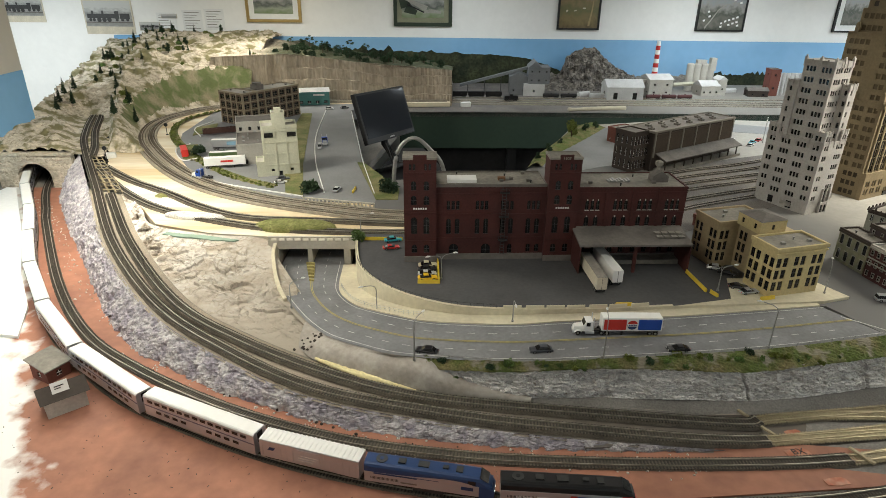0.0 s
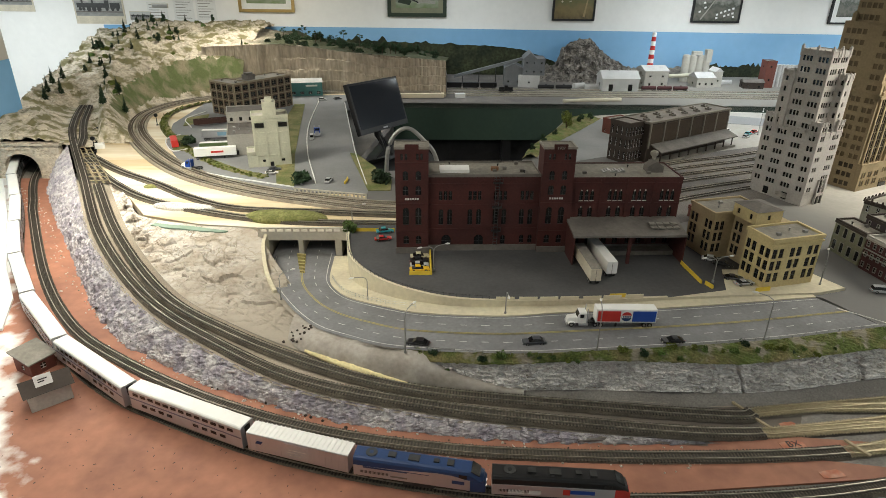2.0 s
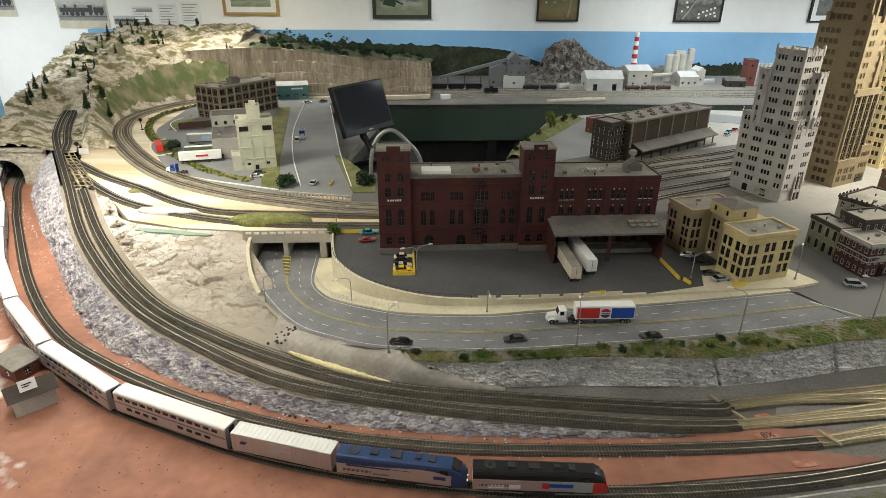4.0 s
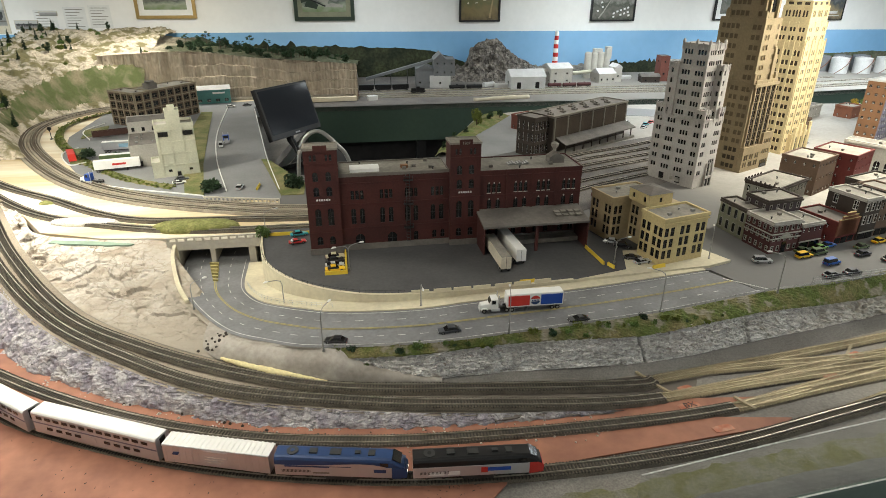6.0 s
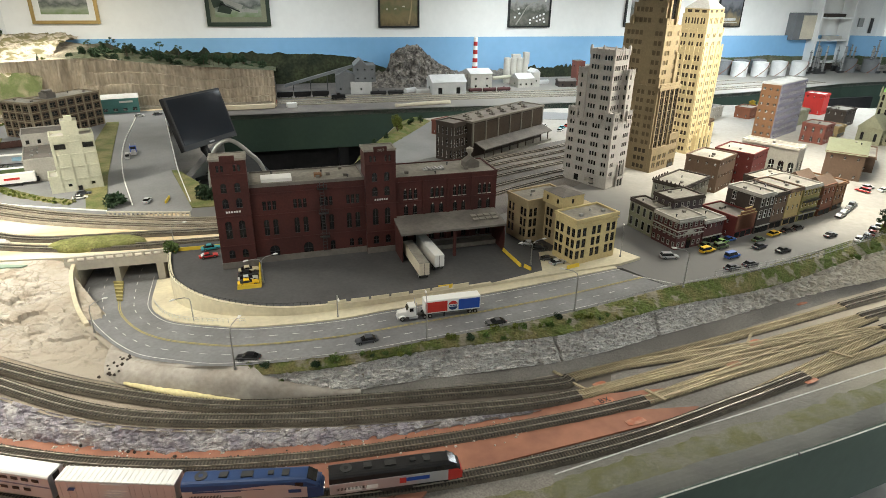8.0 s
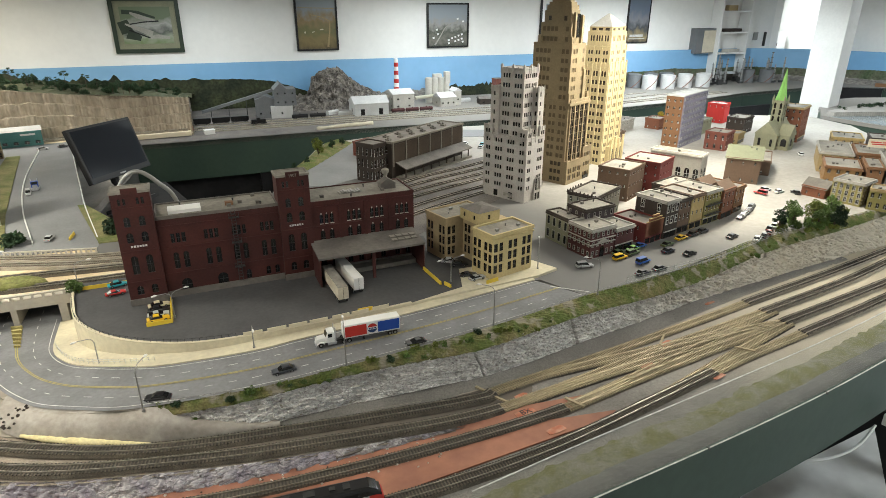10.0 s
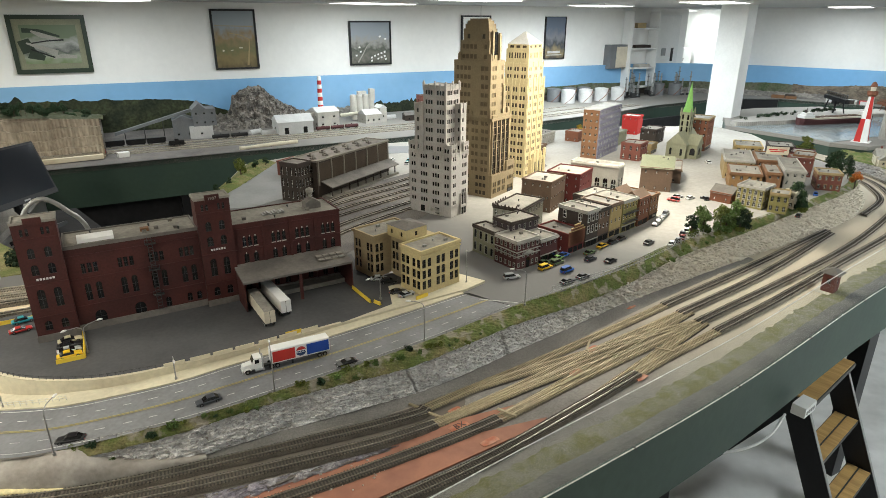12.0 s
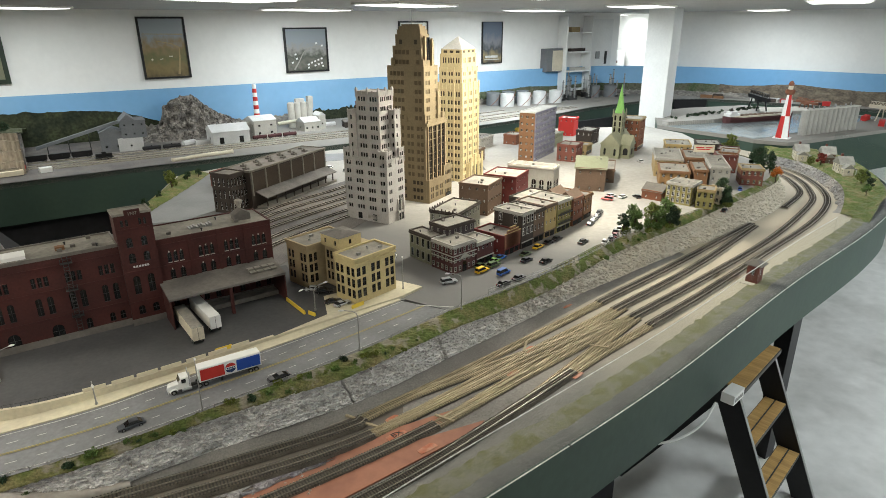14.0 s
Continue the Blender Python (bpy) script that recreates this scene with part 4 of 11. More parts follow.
    def bank(u, v, p):
        d = 0.0040 * noise.fractal(p * 40, 1, 2, 5) + 0.0040 * (facets(p, 52, 52) - 0.7) + 0.0022 * (facets(p, 110, 110) - 0.7)
        d *= 1 if 0 < v < 1 else 0.4
        bulge = 0.010 * math.sin(math.pi * v) * (1 - u * 0.7)
        return p + Vector((-0.6 * (d + bulge), -0.7 * (d + bulge), d * 0.6 + bulge * 0.5))
    strip("stone_bank", top, bot, 700, 30, M["purple"], bank, kind="structure", label="lumpy grey-mauve plaster rock bank below the terrace", category="bank")
    # ground of the terrace between its two tracks
    c4 = spline(T4[:10], 0.02)
    inn = aside(c4, 0.034)
    strip("terrace", [(x, y, z - 0.002) for x, y, z in [tuple(p) for p in aside(spline(T3[5:14], 0.02), -0.03)[::6]]], [(x, y, z - 0.002) for x, y, z in [tuple(p) for p in inn[::6]]], 120, 4, M["gravelt"], kind="structure", label="tan gravel terrace under the climbing tracks", category="ground")
    # carved plaster slope between terrace and road
    near = [(x, y, z) for x, y, z in [tuple(p) for p in inn[::5]]] + [(0.33, 0.485, 0.955)]
    far = [(-1.02, 1.56, 1.062), (-0.90, 1.40, 1.058), (-0.805, 1.262, 1.056), (-0.60, 1.185, 1.056), (-0.415, 1.155, 1.052), (-0.398, 1.06, 1.034), (-0.352, 0.925, 1.006), (-0.268, 0.797, 1.006), (-0.164, 0.652, 1.016), (-0.060, 0.585, 1.023), (0.055, 0.541, 1.029), (0.33, 0.49, 1.0)]

    def slope(u, v, p):
        k = math.sin(math.pi * min(1, v * 1.04)) ** 0.7
        if p.x > -0.42:
            k *= min(1, max(0, 0.97 - v) * 2) * min(1, max(0.25, (0.05 - p.x) * 3))
        fade = 1 - 0.75 * u
        ridge = noise.noise(Vector((p.x * 12 + p.y * 9, p.y * 12 - p.x * 6, 2)))
        q = p.z * 55 + 1.6 * noise.noise(Vector((p.x * 7, p.y * 7, 4))) + 0.7 * noise.noise(Vector((p.x * 25, p.y * 25, 6)))
        ledge = (q - math.floor(q)) ** 2 - 0.4
        crag = facets(Vector((p.x, p.y * 1.4, 0)), 22, 1) - 0.6
        crag2 = facets(Vector((p.x, p.y, 0)), 60, 1) - 0.6
        return p + Vector((0, 0, k * fade * (0.004 + 0.010 * ridge + 0.010 * crag + 0.003 * crag2 + 0.004 * ledge + 0.004 * noise.fractal(p * 28, 1, 2, 4)) - 0.014 * math.sin(math.pi * v) * min(1, max(0, (p.x + 0.55) / 0.15)) * (p.x < -0.1)))
    strip("plaster_slope", near, far, 520, 160, M["slope"], slope, kind="structure", label="unpainted carved white plaster rock slope turning to brown", category="slope")
    # smooth shoulder below the road's outer edge
    strip("road_shoulder", [(-0.21, 0.725, 1.0145), (-0.159, 0.664, 1.018), (-0.057, 0.596, 1.024), (0.049, 0.549, 1.030), (0.10, 0.530, 1.031), (0.15, 0.522, 1.005), (0.22, 0.508, 0.982), (0.32, 0.494, 0.966)],
          [(-0.21, 0.628, 1.0), (-0.165, 0.594, 0.986), (-0.06, 0.543, 0.980), (0.07, 0.500, 0.968), (0.12, 0.490, 0.962), (0.18, 0.482, 0.958), (0.24, 0.476, 0.955), (0.32, 0.472, 0.952)], 120, 16, M["shoulder"],
          lambda u, v, p: p + Vector((0, -0.010, 0.010)) * math.sin(math.pi * v) + Vector((0, -0.3, 0.5)) * 0.004 * noise.noise(p * 40), kind="structure", label="smooth grey-brown plaster shoulder below the road", category="slope", smooth=True)
    # overflow of yellow foam along the inner terrace track
    mb = MB()
    c = spline([(-0.165, 0.594, 0.988), (-0.06, 0.540, 0.983), (0.07, 0.496, 0.971)], 0.006)
    mb.tube([(p[0], p[1], p[2] + 0.004 + 0.002 * noise.noise(Vector(p) * 90)) for p in c], [0.0075 * (1 + 0.3 * noise.noise(Vector(p) * 70)) * (0.35 + 0.65 * math.sin(math.pi * min(1, (k + 2) / len(c)))) for k, p in enumerate(c)], 10)
    obj("foam_strip", mb, M["foamyellow"], label="bead of set yellow filler foam beside the track", category="foam", smooth=True)


def curve_bank():
    """Rock cutting and grass plateau outside the far curve."""
    c = spline(T1[15:], 0.05)
    foot, top = aside(c, -0.036), aside(c, -0.068)
    k0 = next(i for i, p in enumerate(c) if p[0] > 3.36)
    foot, top = foot[k0:], top[k0:]
    up = [(p[0], p[1], LOW + 0.002 + 0.050 * min(1, i / 7)) for i, p in enumerate(top)]

    def cut(u, v, p):
        d = (facets(p, 42, 70) - 0.6) * 0.007 + 0.005 * noise.fractal(p * 24, 1, 2, 4)
        return p + Vector((-0.5, 0.5, 0.5)) * d * min(1, u * 8)
    strip("cutting", up, [(p[0], p[1], LOW) for p in foot], 260, 22, M["plastergrey"], cut, kind="structure", label="pale grey rock cutting outside the curve", category="cliff")
    edge = [(3.36, 0.435, LOW + 0.004), (3.60, 0.50, 0.965), (3.86, 0.57, 0.975), (4.2, 0.76, 0.982), (4.55, 1.05, 0.985), (4.70, 1.30, 0.985), (4.72, 1.62, 0.985)]
    strip("grass_plateau", up, edge, 160, 34, M["grass"], lambda u, v, p: p + Vector((0, 0, (0.010 * noise.noise(p * 14) + 0.005 * noise.noise(p * 60) + 0.003 * noise.noise(p * 150)) * (0 < v < 1))), kind="structure", label="dry grass plateau at the layout end", category="grass")


def near_any(pts, x, y):
    return float(np.min(np.hypot(pts[:, 0] - x, pts[:, 1] - y)))


def hills():
    D = spline(D1, 0.03)
    Mn = np.concatenate([spline(T3[2:6], 0.03), spline(T5[2:], 0.03)])

    def height(x, y):
        """Ground level, or nothing where the loop and the yard lie open."""
        dD, dM = near_any(D, x, y) - 0.05, near_any(Mn, x, y) - 0.042
        nz = noise.fractal(Vector((x * 4, y * 4, 0)), 1, 2, 5)
        ledges = 0.010 * (noise.noise(Vector((x * 6, y * 6, 8))) + 0.6 * noise.noise(Vector((x * 25, y * 25, 3)))) + 0.010 * (facets(Vector((x, y * 0.6, 0)), 14, 1) - 0.6)

        def strata(h):
            q = h * 62 + 1.3 * noise.noise(Vector((x * 3, y * 3, 5))) + 0.5 * noise.noise(Vector((x * 18, y * 18, 6)))
            return 0.011 * ((q - math.floor(q)) ** 2 - 0.4)
        if x < -1.35 - (y - 1.9) * 0.30:
            h = 1.088 + 0.55 * max(0, dM) + 0.03 * nz * min(1, max(0, dM) * 8)
            h = min(h, 1.15 + 0.1 * (y - 2.4) + 0.02 * nz)
            return max(h, 1.083) + (ledges + strata(h)) * min(1, max(0, dM) * 12), 0
        row = D[np.abs(D[:, 1] - y) < 0.04]
        if (y < 3.12 and len(row) and x > row[:, 0].min()) or (y >= 3.12 and x > -1.27 and dD < 0.6 and y < float(np.interp(x, [-1.24, -0.9, -0.4], [3.12, 3.31, 3.40]))):
            return None, 0
        if dM < 0.012:
            return 1.080, 0
        if dD < 0:
            return None, 0
        edge = float(np.interp(y, [2.15, 2.7, 2.8, 2.98, 3.24, 3.4, 4.4], [1.12, 1.175, 1.182, 1.213, 1.263, 1.270, 1.275]))
        steep = 1.056 + 1.15 * dD
        cap = 1.20 + 0.15 * min(1, max(0, (y - 2.2) / 1.3)) + 0.05 * min(1, max(0, (y - 3.6) / 0.5))
        top = min(edge + 0.004 + 0.30 * max(0, dD - (edge - 1.056) / 1.15), max(edge, cap + 0.035 * nz))
        h = min(steep, top, 1.072 + 2.4 * max(0, dM - 0.015), 1.056 + 1.5 * max(0, y - 2.13))
        if h < 1.0575:
            return None, 0
        face = steep < top - 0.006 + 0.022 * noise.noise(Vector((x * 34, y * 34, 2))) and steep <= h + 1e-6
        h += (ledges + (0 if face else strata(h))) * min(1, max(0, min(dD, dM)) * 14) * (0.45 if face else 1.0)
        return h, int(face and y > 2.5 and steep > 1.10 + 0.02 * noise.noise(Vector((x * 12, y * 12, 5))))
    xs, ys = np.linspace(-2.45, -0.95, 200), np.linspace(1.99, 4.40, 320)
    mb, idx, kind_ = MB(), {}, {}
    for j, y in enumerate(ys):
        for i, x in enumerate(xs):
            left = -1.885 - max(0, y - 2.42) * 0.25
            right = -1.05 if y > 3.2 else -1.2
            if not left - 0.015 < x < right:
                continue
            h, kd = height(x, y)
            if h is None:
                continue
            idx[i, j] = len(mb.v)
            kind_[i, j] = kd
            mb.v.append((x, y, h))
    for (i, j), k in idx.items():
        q = [idx.get((i + 1, j)), idx.get((i + 1, j + 1)), idx.get((i, j + 1))]
        if None not in q:
            mb.f.append((k, *q)); mb.m.append(kind_[i, j])
    obj("tunnel_hill", mb, [M["hillside"], M["greenslope"]], kind="structure", label="rocky hillside with scrub and a grassed slope", category="hill", smooth=True)
    # quarry wall behind the freight yard, and the ground on top
    def face(u, v, p):
        d = 0.010 * noise.noise(Vector((p.x * 26, p.z * 2, 1))) + 0.005 * noise.noise(Vector((p.x * 90, p.z * 5, 3))) + 0.004 * noise.noise(p * 50)
        ledge = 0.055 * math.floor(v * 4 + 0.5 * noise.noise(Vector((p.x * 3, 0, 0))) + 0.15 * noise.noise(Vector((p.x * 14, 0, 0)))) / 4
        return p + Vector((0, -d - ledge * min(1, max(0, (u - 0.25) * 6)), 0))
    strip("quarry_wall", [(-1.30, 3.42, 1.325), (-1.17, 3.47, 1.328), (-0.777, 3.48, 1.338), (-0.348, 3.48, 1.293), (0.232, 3.48, 1.25)], [(-1.30, 3.38, 1.05), (-1.17, 3.44, 1.05), (-0.777, 3.47, 1.05), (-0.348, 3.48, 1.05), (0.232, 3.48, 1.03)],
          320, 64, M["quarry"], face, kind="structure", label="brown quarry wall with vertical drill marks and ledges", category="cliff")
    strip("quarry_top", [(-1.30, 3.42, 1.325), (-1.17, 3.47, 1.328), (-0.777, 3.48, 1.338), (-0.348, 3.48, 1.293), (0.232, 3.48, 1.25)], [(-1.30, 4.40, 1.36), (-0.9, 4.40, 1.33), (-0.6, 4.40, 1.27), (0.0, 4.40, 1.2), (0.28, 4.40, 1.15)], 80, 14, M["quarrytop"],
          lambda u, v, p: p + Vector((0, 0, (0.03 * noise.noise(p * 8) + 0.01 * noise.noise(p * 30)) * (v > 0))), kind="structure", label="scrubby rock plateau above the quarry", category="hill")
    mb = MB(); mb.box(0.215, 0.24, 3.50, 4.4, 1.0, 1.16)
    obj("quarry_end", mb, M["greyprint"], kind="structure", label="grey end wall of the quarry", category="wall")
    # tunnel portal
    mb = MB()
    x0, x1, y = -1.785, -1.455, 1.985
    cx, r, zs = -1.628, 0.072, 0.985
    pts = [(cx + r * math.cos(a), zs + 0.062 * math.sin(a)) for a in np.linspace(0, math.pi, 15)]
    for (a, za), (b, zb) in zip(pts, pts[1:]):
        mb.hexa([(b, y, zb), (a, y, za), (a, y + 0.03, za), (b, y + 0.03, zb), (b, y, 1.085), (a, y, 1.085), (a, y + 0.03, 1.085), (b, y + 0.03, 1.085)])
    mb.box(x0, cx - r, y, y + 0.03, 0.93, 1.085)
    mb.box(cx + r, x1, y, y + 0.03, 0.93, 1.085)
    mb.box(x0 - 0.01, x1 + 0.01, y - 0.008, y + 0.035, 1.085, 1.095)
    portal = obj("tunnel_portal", mb, M["rocklight"], kind="structure", label="grey cut stone tunnel portal with an arched mouth", category="tunnel portal")
    mb = MB(); mb.box(x0, x1, 2.55, 2.56, 0.93, 1.08); mb.box(x0, x0 + 0.01, 2.02, 2.55, 0.93, 1.08); mb.box(x1 - 0.01, x1, 2.02, 2.55, 0.93, 1.08)
    obj("tunnel_lining", mb, M["skirt"], portal)


def leaf_cloud(mb, c, r, n, size, rng, squash=1.0, mi=0):
    for _ in range(n):
        d = Vector((rng.gauss(0, 1), rng.gauss(0, 1), rng.gauss(0, 1))).normalized() * r * rng.uniform(0.45, 1.05)
        p = Vector(c) + Vector((d.x, d.y, d.z * squash))
        a = Vector((rng.gauss(0, 1), rng.gauss(0, 1), rng.gauss(0, 1))).normalized()
        b = a.cross(Vector((rng.gauss(0, 1), rng.gauss(0, 1), rng.gauss(0, 1)))).normalized()
        s = size * rng.uniform(0.6, 1.3)
        mb.poly([p - a * s, p + b * s * 0.6, p + a * s, p - b * s * 0.6], mi)


def freight_yard_ground():
    plate("plywood_deck", [(0.35, 1.16), (0.35, 1.45), (-0.09, 1.45), (-0.5, 1.60), (-0.80, 1.80), (-1.06, 2.12), (-1.12, 2.5), (-1.13, 2.80), (-1.13, 3.03), (-0.9, 3.2), (-0.3, 3.36), (0.22, 3.40), (0.22, 3.5), (-1.3, 3.5), (-1.46, 2.9), (-1.42, 2.5), (-1.365, 2.13), (-1.275, 1.93), (-1.25, 1.80), (-1.03, 1.58), (-0.90, 1.41), (-0.80, 1.27), (-0.6, 1.195), (-0.385, 1.165)],
          1.03, 1.0555, M["plywood"], kind="structure", label="bare cream plywood track deck", category="deck")
    lp = spline(D1, 0.03)
    k0, k1 = [next(i for i, p in enumerate(lp) if p[0] < a) for a in (-0.55, -1.30)]
    k1 = next(i for i, p in enumerate(lp) if i > k1 and p[0] > -1.05)
    inner, outer = aside(lp, -0.125), aside(lp, -0.084)
    if near_any(lp, *aside(lp, 0.125)[(k0 + k1) // 2][:2]) and np.hypot(*(aside(lp, 0.125)[(k0 + k1) // 2][:2] - np.array([-0.8, 2.4]))) < np.hypot(*(inner[(k0 + k1) // 2][:2] - np.array([-0.8, 2.4]))):
        inner, outer = aside(lp, 0.125), aside(lp, 0.084)
    strip("loop_verge", [(*p[:2], 1.0645) for p in inner[k0:k1:3]], [(*p[:2], 1.0585) for p in outer[k0:k1:3]], 150, 5, M["grassdry"], lambda u, v, p: p + Vector((0, 0, 0.004 * abs(noise.noise(p * 70)))), kind="structure", label="scrubby brown-green verge inside the loop", category="grass")
    mb, rng = MB(), random.Random(31)
    for p, q in zip(inner[k0:k1], outer[k0:k1]):
        for _ in range(3):
            f = rng.uniform(0.1, 0.9)
            leaf_cloud(mb, (p[0] * f + q[0] * (1 - f), p[1] * f + q[1] * (1 - f), 1.065), rng.uniform(0.004, 0.009), 14, 0.004, rng, 0.6)
    obj("loop_scrub", mb, M["leafyellow2"], kind="stuff", label="low olive scrub along the loop track", category="scrub")
    plate("freight_yard", [(-0.36, 1.49), (-0.69, 1.645), (-0.86, 1.79), (-1.06, 2.13), (-1.17, 2.5), (-1.18, 3.05), (-0.9, 3.22), (-0.3, 3.33), (-0.12, 3.33), (-0.385, 3.118), (-0.205, 2.0), (-0.10, 1.62), (-0.10, 1.47)], 1.0, 1.060, M["asphalt2"], kind="structure", label="grey asphalt freight yard", category="ground")
    for q, lab in (([(-0.44, 1.56), (-0.37, 1.535), (-0.45, 1.95), (-0.53, 2.5), (-0.60, 3.0), (-0.66, 3.0), (-0.62, 2.5), (-0.53, 1.95)], "strip of dry grass along the siding"),
                   ([(-0.22, 1.98), (-0.19, 1.97), (-0.02, 1.62), (-0.02, 1.50), (-0.10, 1.50), (-0.13, 1.62)], "grass edge beside the pit"),
                   ([(-1.07, 2.25), (-1.01, 2.27), (-0.97, 2.12), (-0.94, 2.0), (-0.99, 2.02)], "kerbed grass island"), ([(-1.14, 2.62), (-1.06, 2.72), (-1.02, 2.56), (-1.1, 2.45)], "kerbed grass island")):
        plate("grass_patch", q, 1.05, 1.0635, M["grassdry"], kind="structure", label=lab, category="grass")


M["leafyellow2"] = mat("leafyellow2", (0.15, 0.18, 0.035), rough=0.85, var=0.35, scale=60, bump=0.0)
M["acrylic"] = glass("acrylic", (0.95, 0.965, 0.96), 0.985)


def blended(name, a, b, axis, lo, hi, fuzz=0.5, fscale=9.0, off=None, gone=None):
    """Two grounds that meet along a ragged line across one axis."""
    m = M[a].copy()
    m.name = name
    n, l = m.node_tree.nodes, m.node_tree.links
    bs = n["Principled BSDF"]
    src = bs.inputs["Base Color"].links[0].from_socket
    tc = n.new("ShaderNodeTexCoord")
    vm = n.new("ShaderNodeVectorMath")
    vm.operation = "DOT_PRODUCT"
    vm.inputs[1].default_value = axis
    nz = n.new("ShaderNodeTexNoise")
    nz.inputs["Scale"].default_value, nz.inputs["Detail"].default_value = fscale, 6
    l.new(tc.outputs["Object"], vm.inputs[0])
    l.new(tc.outputs["Object"], nz.inputs["Vector"])
    ad = n.new("ShaderNodeMath")
    ad.operation = "MULTIPLY_ADD"
    ad.inputs[1].default_value = fuzz
    l.new(nz.outputs["Fac"], ad.inputs[0])
    l.new(vm.outputs["Value"], ad.inputs[2])
    mr = n.new("ShaderNodeMapRange")
    mr.inputs[1].default_value, mr.inputs[2].default_value = lo, hi
    l.new(ad.outputs[0], mr.inputs[0])
    mx = n.new("ShaderNodeMix")
    mx.data_type = "RGBA"
    l.new(mr.outputs[0], mx.inputs[0])
    if off is not None:
        m2, mu = n.new("ShaderNodeMapRange"), n.new("ShaderNodeMath")
        m2.inputs[1].default_value, m2.inputs[2].default_value, m2.inputs[3].default_value, m2.inputs[4].default_value = off, gone, 1.0, 0.0
        mu.operation = "MULTIPLY"
        l.new(ad.outputs[0], m2.inputs[0])
        l.new(mr.outputs[0], mu.inputs[0])
        l.new(m2.outputs[0], mu.inputs[1])
        l.new(mu.outputs[0], mx.inputs[0])
    l.new(src, mx.inputs[6])
    mx.inputs[7].default_value = (*b, 1)
    l.new(mx.outputs[2], bs.inputs["Base Color"])
    return m


M["cliffrock"] = blended("cliffrock", "rock", (0.66, 0.60, 0.50), (1.0, 0, 0), 1.5, 2.3, 0.6, 12)
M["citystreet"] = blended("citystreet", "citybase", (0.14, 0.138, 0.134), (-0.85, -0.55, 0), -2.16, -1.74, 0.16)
M["board"] = blended("board", "orange", (0.78, 0.77, 0.75), (-1.0, -0.6, 0), 0.575, 0.615, 0.22, 14)
M["yardfade"] = blended("yardfade", "yardgrey", (0.45, 0.395, 0.31), (1.0, 0, 0), 1.5, 2.3, 0.5, 7)
M["vergegrass"] = blended("vergegrass", "grass", (0.27, 0.245, 0.19), (0.0, 0.0, 0.0), 0.54, 0.62, 1.0, 26)
M["slope"] = blended("slope", "plaster", (0.36, 0.32, 0.265), (0.8, -0.7, 0), -1.35, -0.45, 0.55, 12)
M["gravelt"] = blended("gravelt", "gravelw", (0.15, 0.13, 0.11), (1, 0, 0), -0.1, 0.9, 0.3, 12)
M["shelfground"] = blended("shelfground", "gravel", (0.235, 0.22, 0.20), (1.0, 0, 0), 0.95, 1.75, 0.5, 6)
M["ballast"] = blended("ballastfade", "ballast", (0.33, 0.29, 0.23), (1.0, 0, 0), 1.75, 2.45, 0.3, 20)
M["hillside"] = blended("hillside", "rocklight", (0.20, 0.18, 0.09), (0.0, 0.0, 0.0), 0.485, 0.57, 1.0, 13)
M["quarrytop"] = blended("quarrytop", "rocklight", (0.05, 0.055, 0.028), (1.0, 0, 0), -0.95, -0.75, 0.3, 9)

room()
sky_backdrop()
benchwork()
far_shelf()
roads()
back_street()
rocks()
curve_bank()
hills()
freight_yard_ground()
tracks()


# ---- ceiling lights and added fill panels ----
def ceiling_and_fill_lights():
    body = MB(); body.box(-0.31, 0.31, -0.16, 0.16, -0.012, 0.0)
    dif = MB(); dif.box(-0.295, 0.295, -0.145, 0.145, -0.016, -0.0125)
    glow = M["white"].copy(); glow.name = "diffuser"
    b = glow.node_tree.nodes["Principled BSDF"]
    b.inputs["Emission Color"].default_value, b.inputs["Emission Strength"].default_value = (1, 0.98, 0.94, 1), 2.0
    bme, dme = body.mesh("frame_box", [M["white"]]), dif.mesh("diffuser", [glow])
    for k, (x, y, watt, col) in enumerate(LAMPS):
        t = thing("ceiling_light", at(x, y, CEIL - 0.0005, 24), "flat white ceiling light panel, switched on, some added as unseen fill", "ceiling light", "ceiling lights")
        obj("housing", bme, [], t)
        obj("diffuser", dme, [], t, label="glowing diffuser")
        la = bpy.data.lights.new("ceiling_lamp", "AREA")
        la.shape, la.size, la.size_y, la.energy, la.color = "RECTANGLE", 0.56, 0.27, watt, col
        lo = new("ceiling_lamp", la)
        lo.matrix_basis = at(x, y, CEIL - 0.03, 24)
WARM, COOL = (1.0, 0.95, 0.80), (0.88, 0.97, 1.0)
# Unseen fill panels added: near board edge, aisle, west, north wall, harbour.
LAMPS = [(-1.05, 1.30, 19, WARM), (-1.0, 3.55, 9, WARM), (1.05, 2.10, 3.0, WARM), (2.23, 2.56, 11, COOL), (2.10, 1.30, 20, WARM), (-0.70, 0.45, 2.5, WARM), (-0.15, 0.36, 2.4, WARM), (1.25, 0.45, 1.3, WARM), (3.98, 3.41, 26, COOL), (4.12, 1.10, 5.5, COOL), (3.86, 2.22, 9, COOL), (0.3, -1.5, 3, COOL), (3.2, -1.0, 28, COOL), (5.6, -0.6, 38, COOL), (6.1, 2.6, 11, COOL), (6.7, 5.0, 8, COOL), (-2.9, 3.3, 30, COOL), (-1.6, -0.6, 7, WARM), (0.3, 3.72, 5, COOL), (2.1, 3.72, 8, COOL)]
ceiling_and_fill_lights()


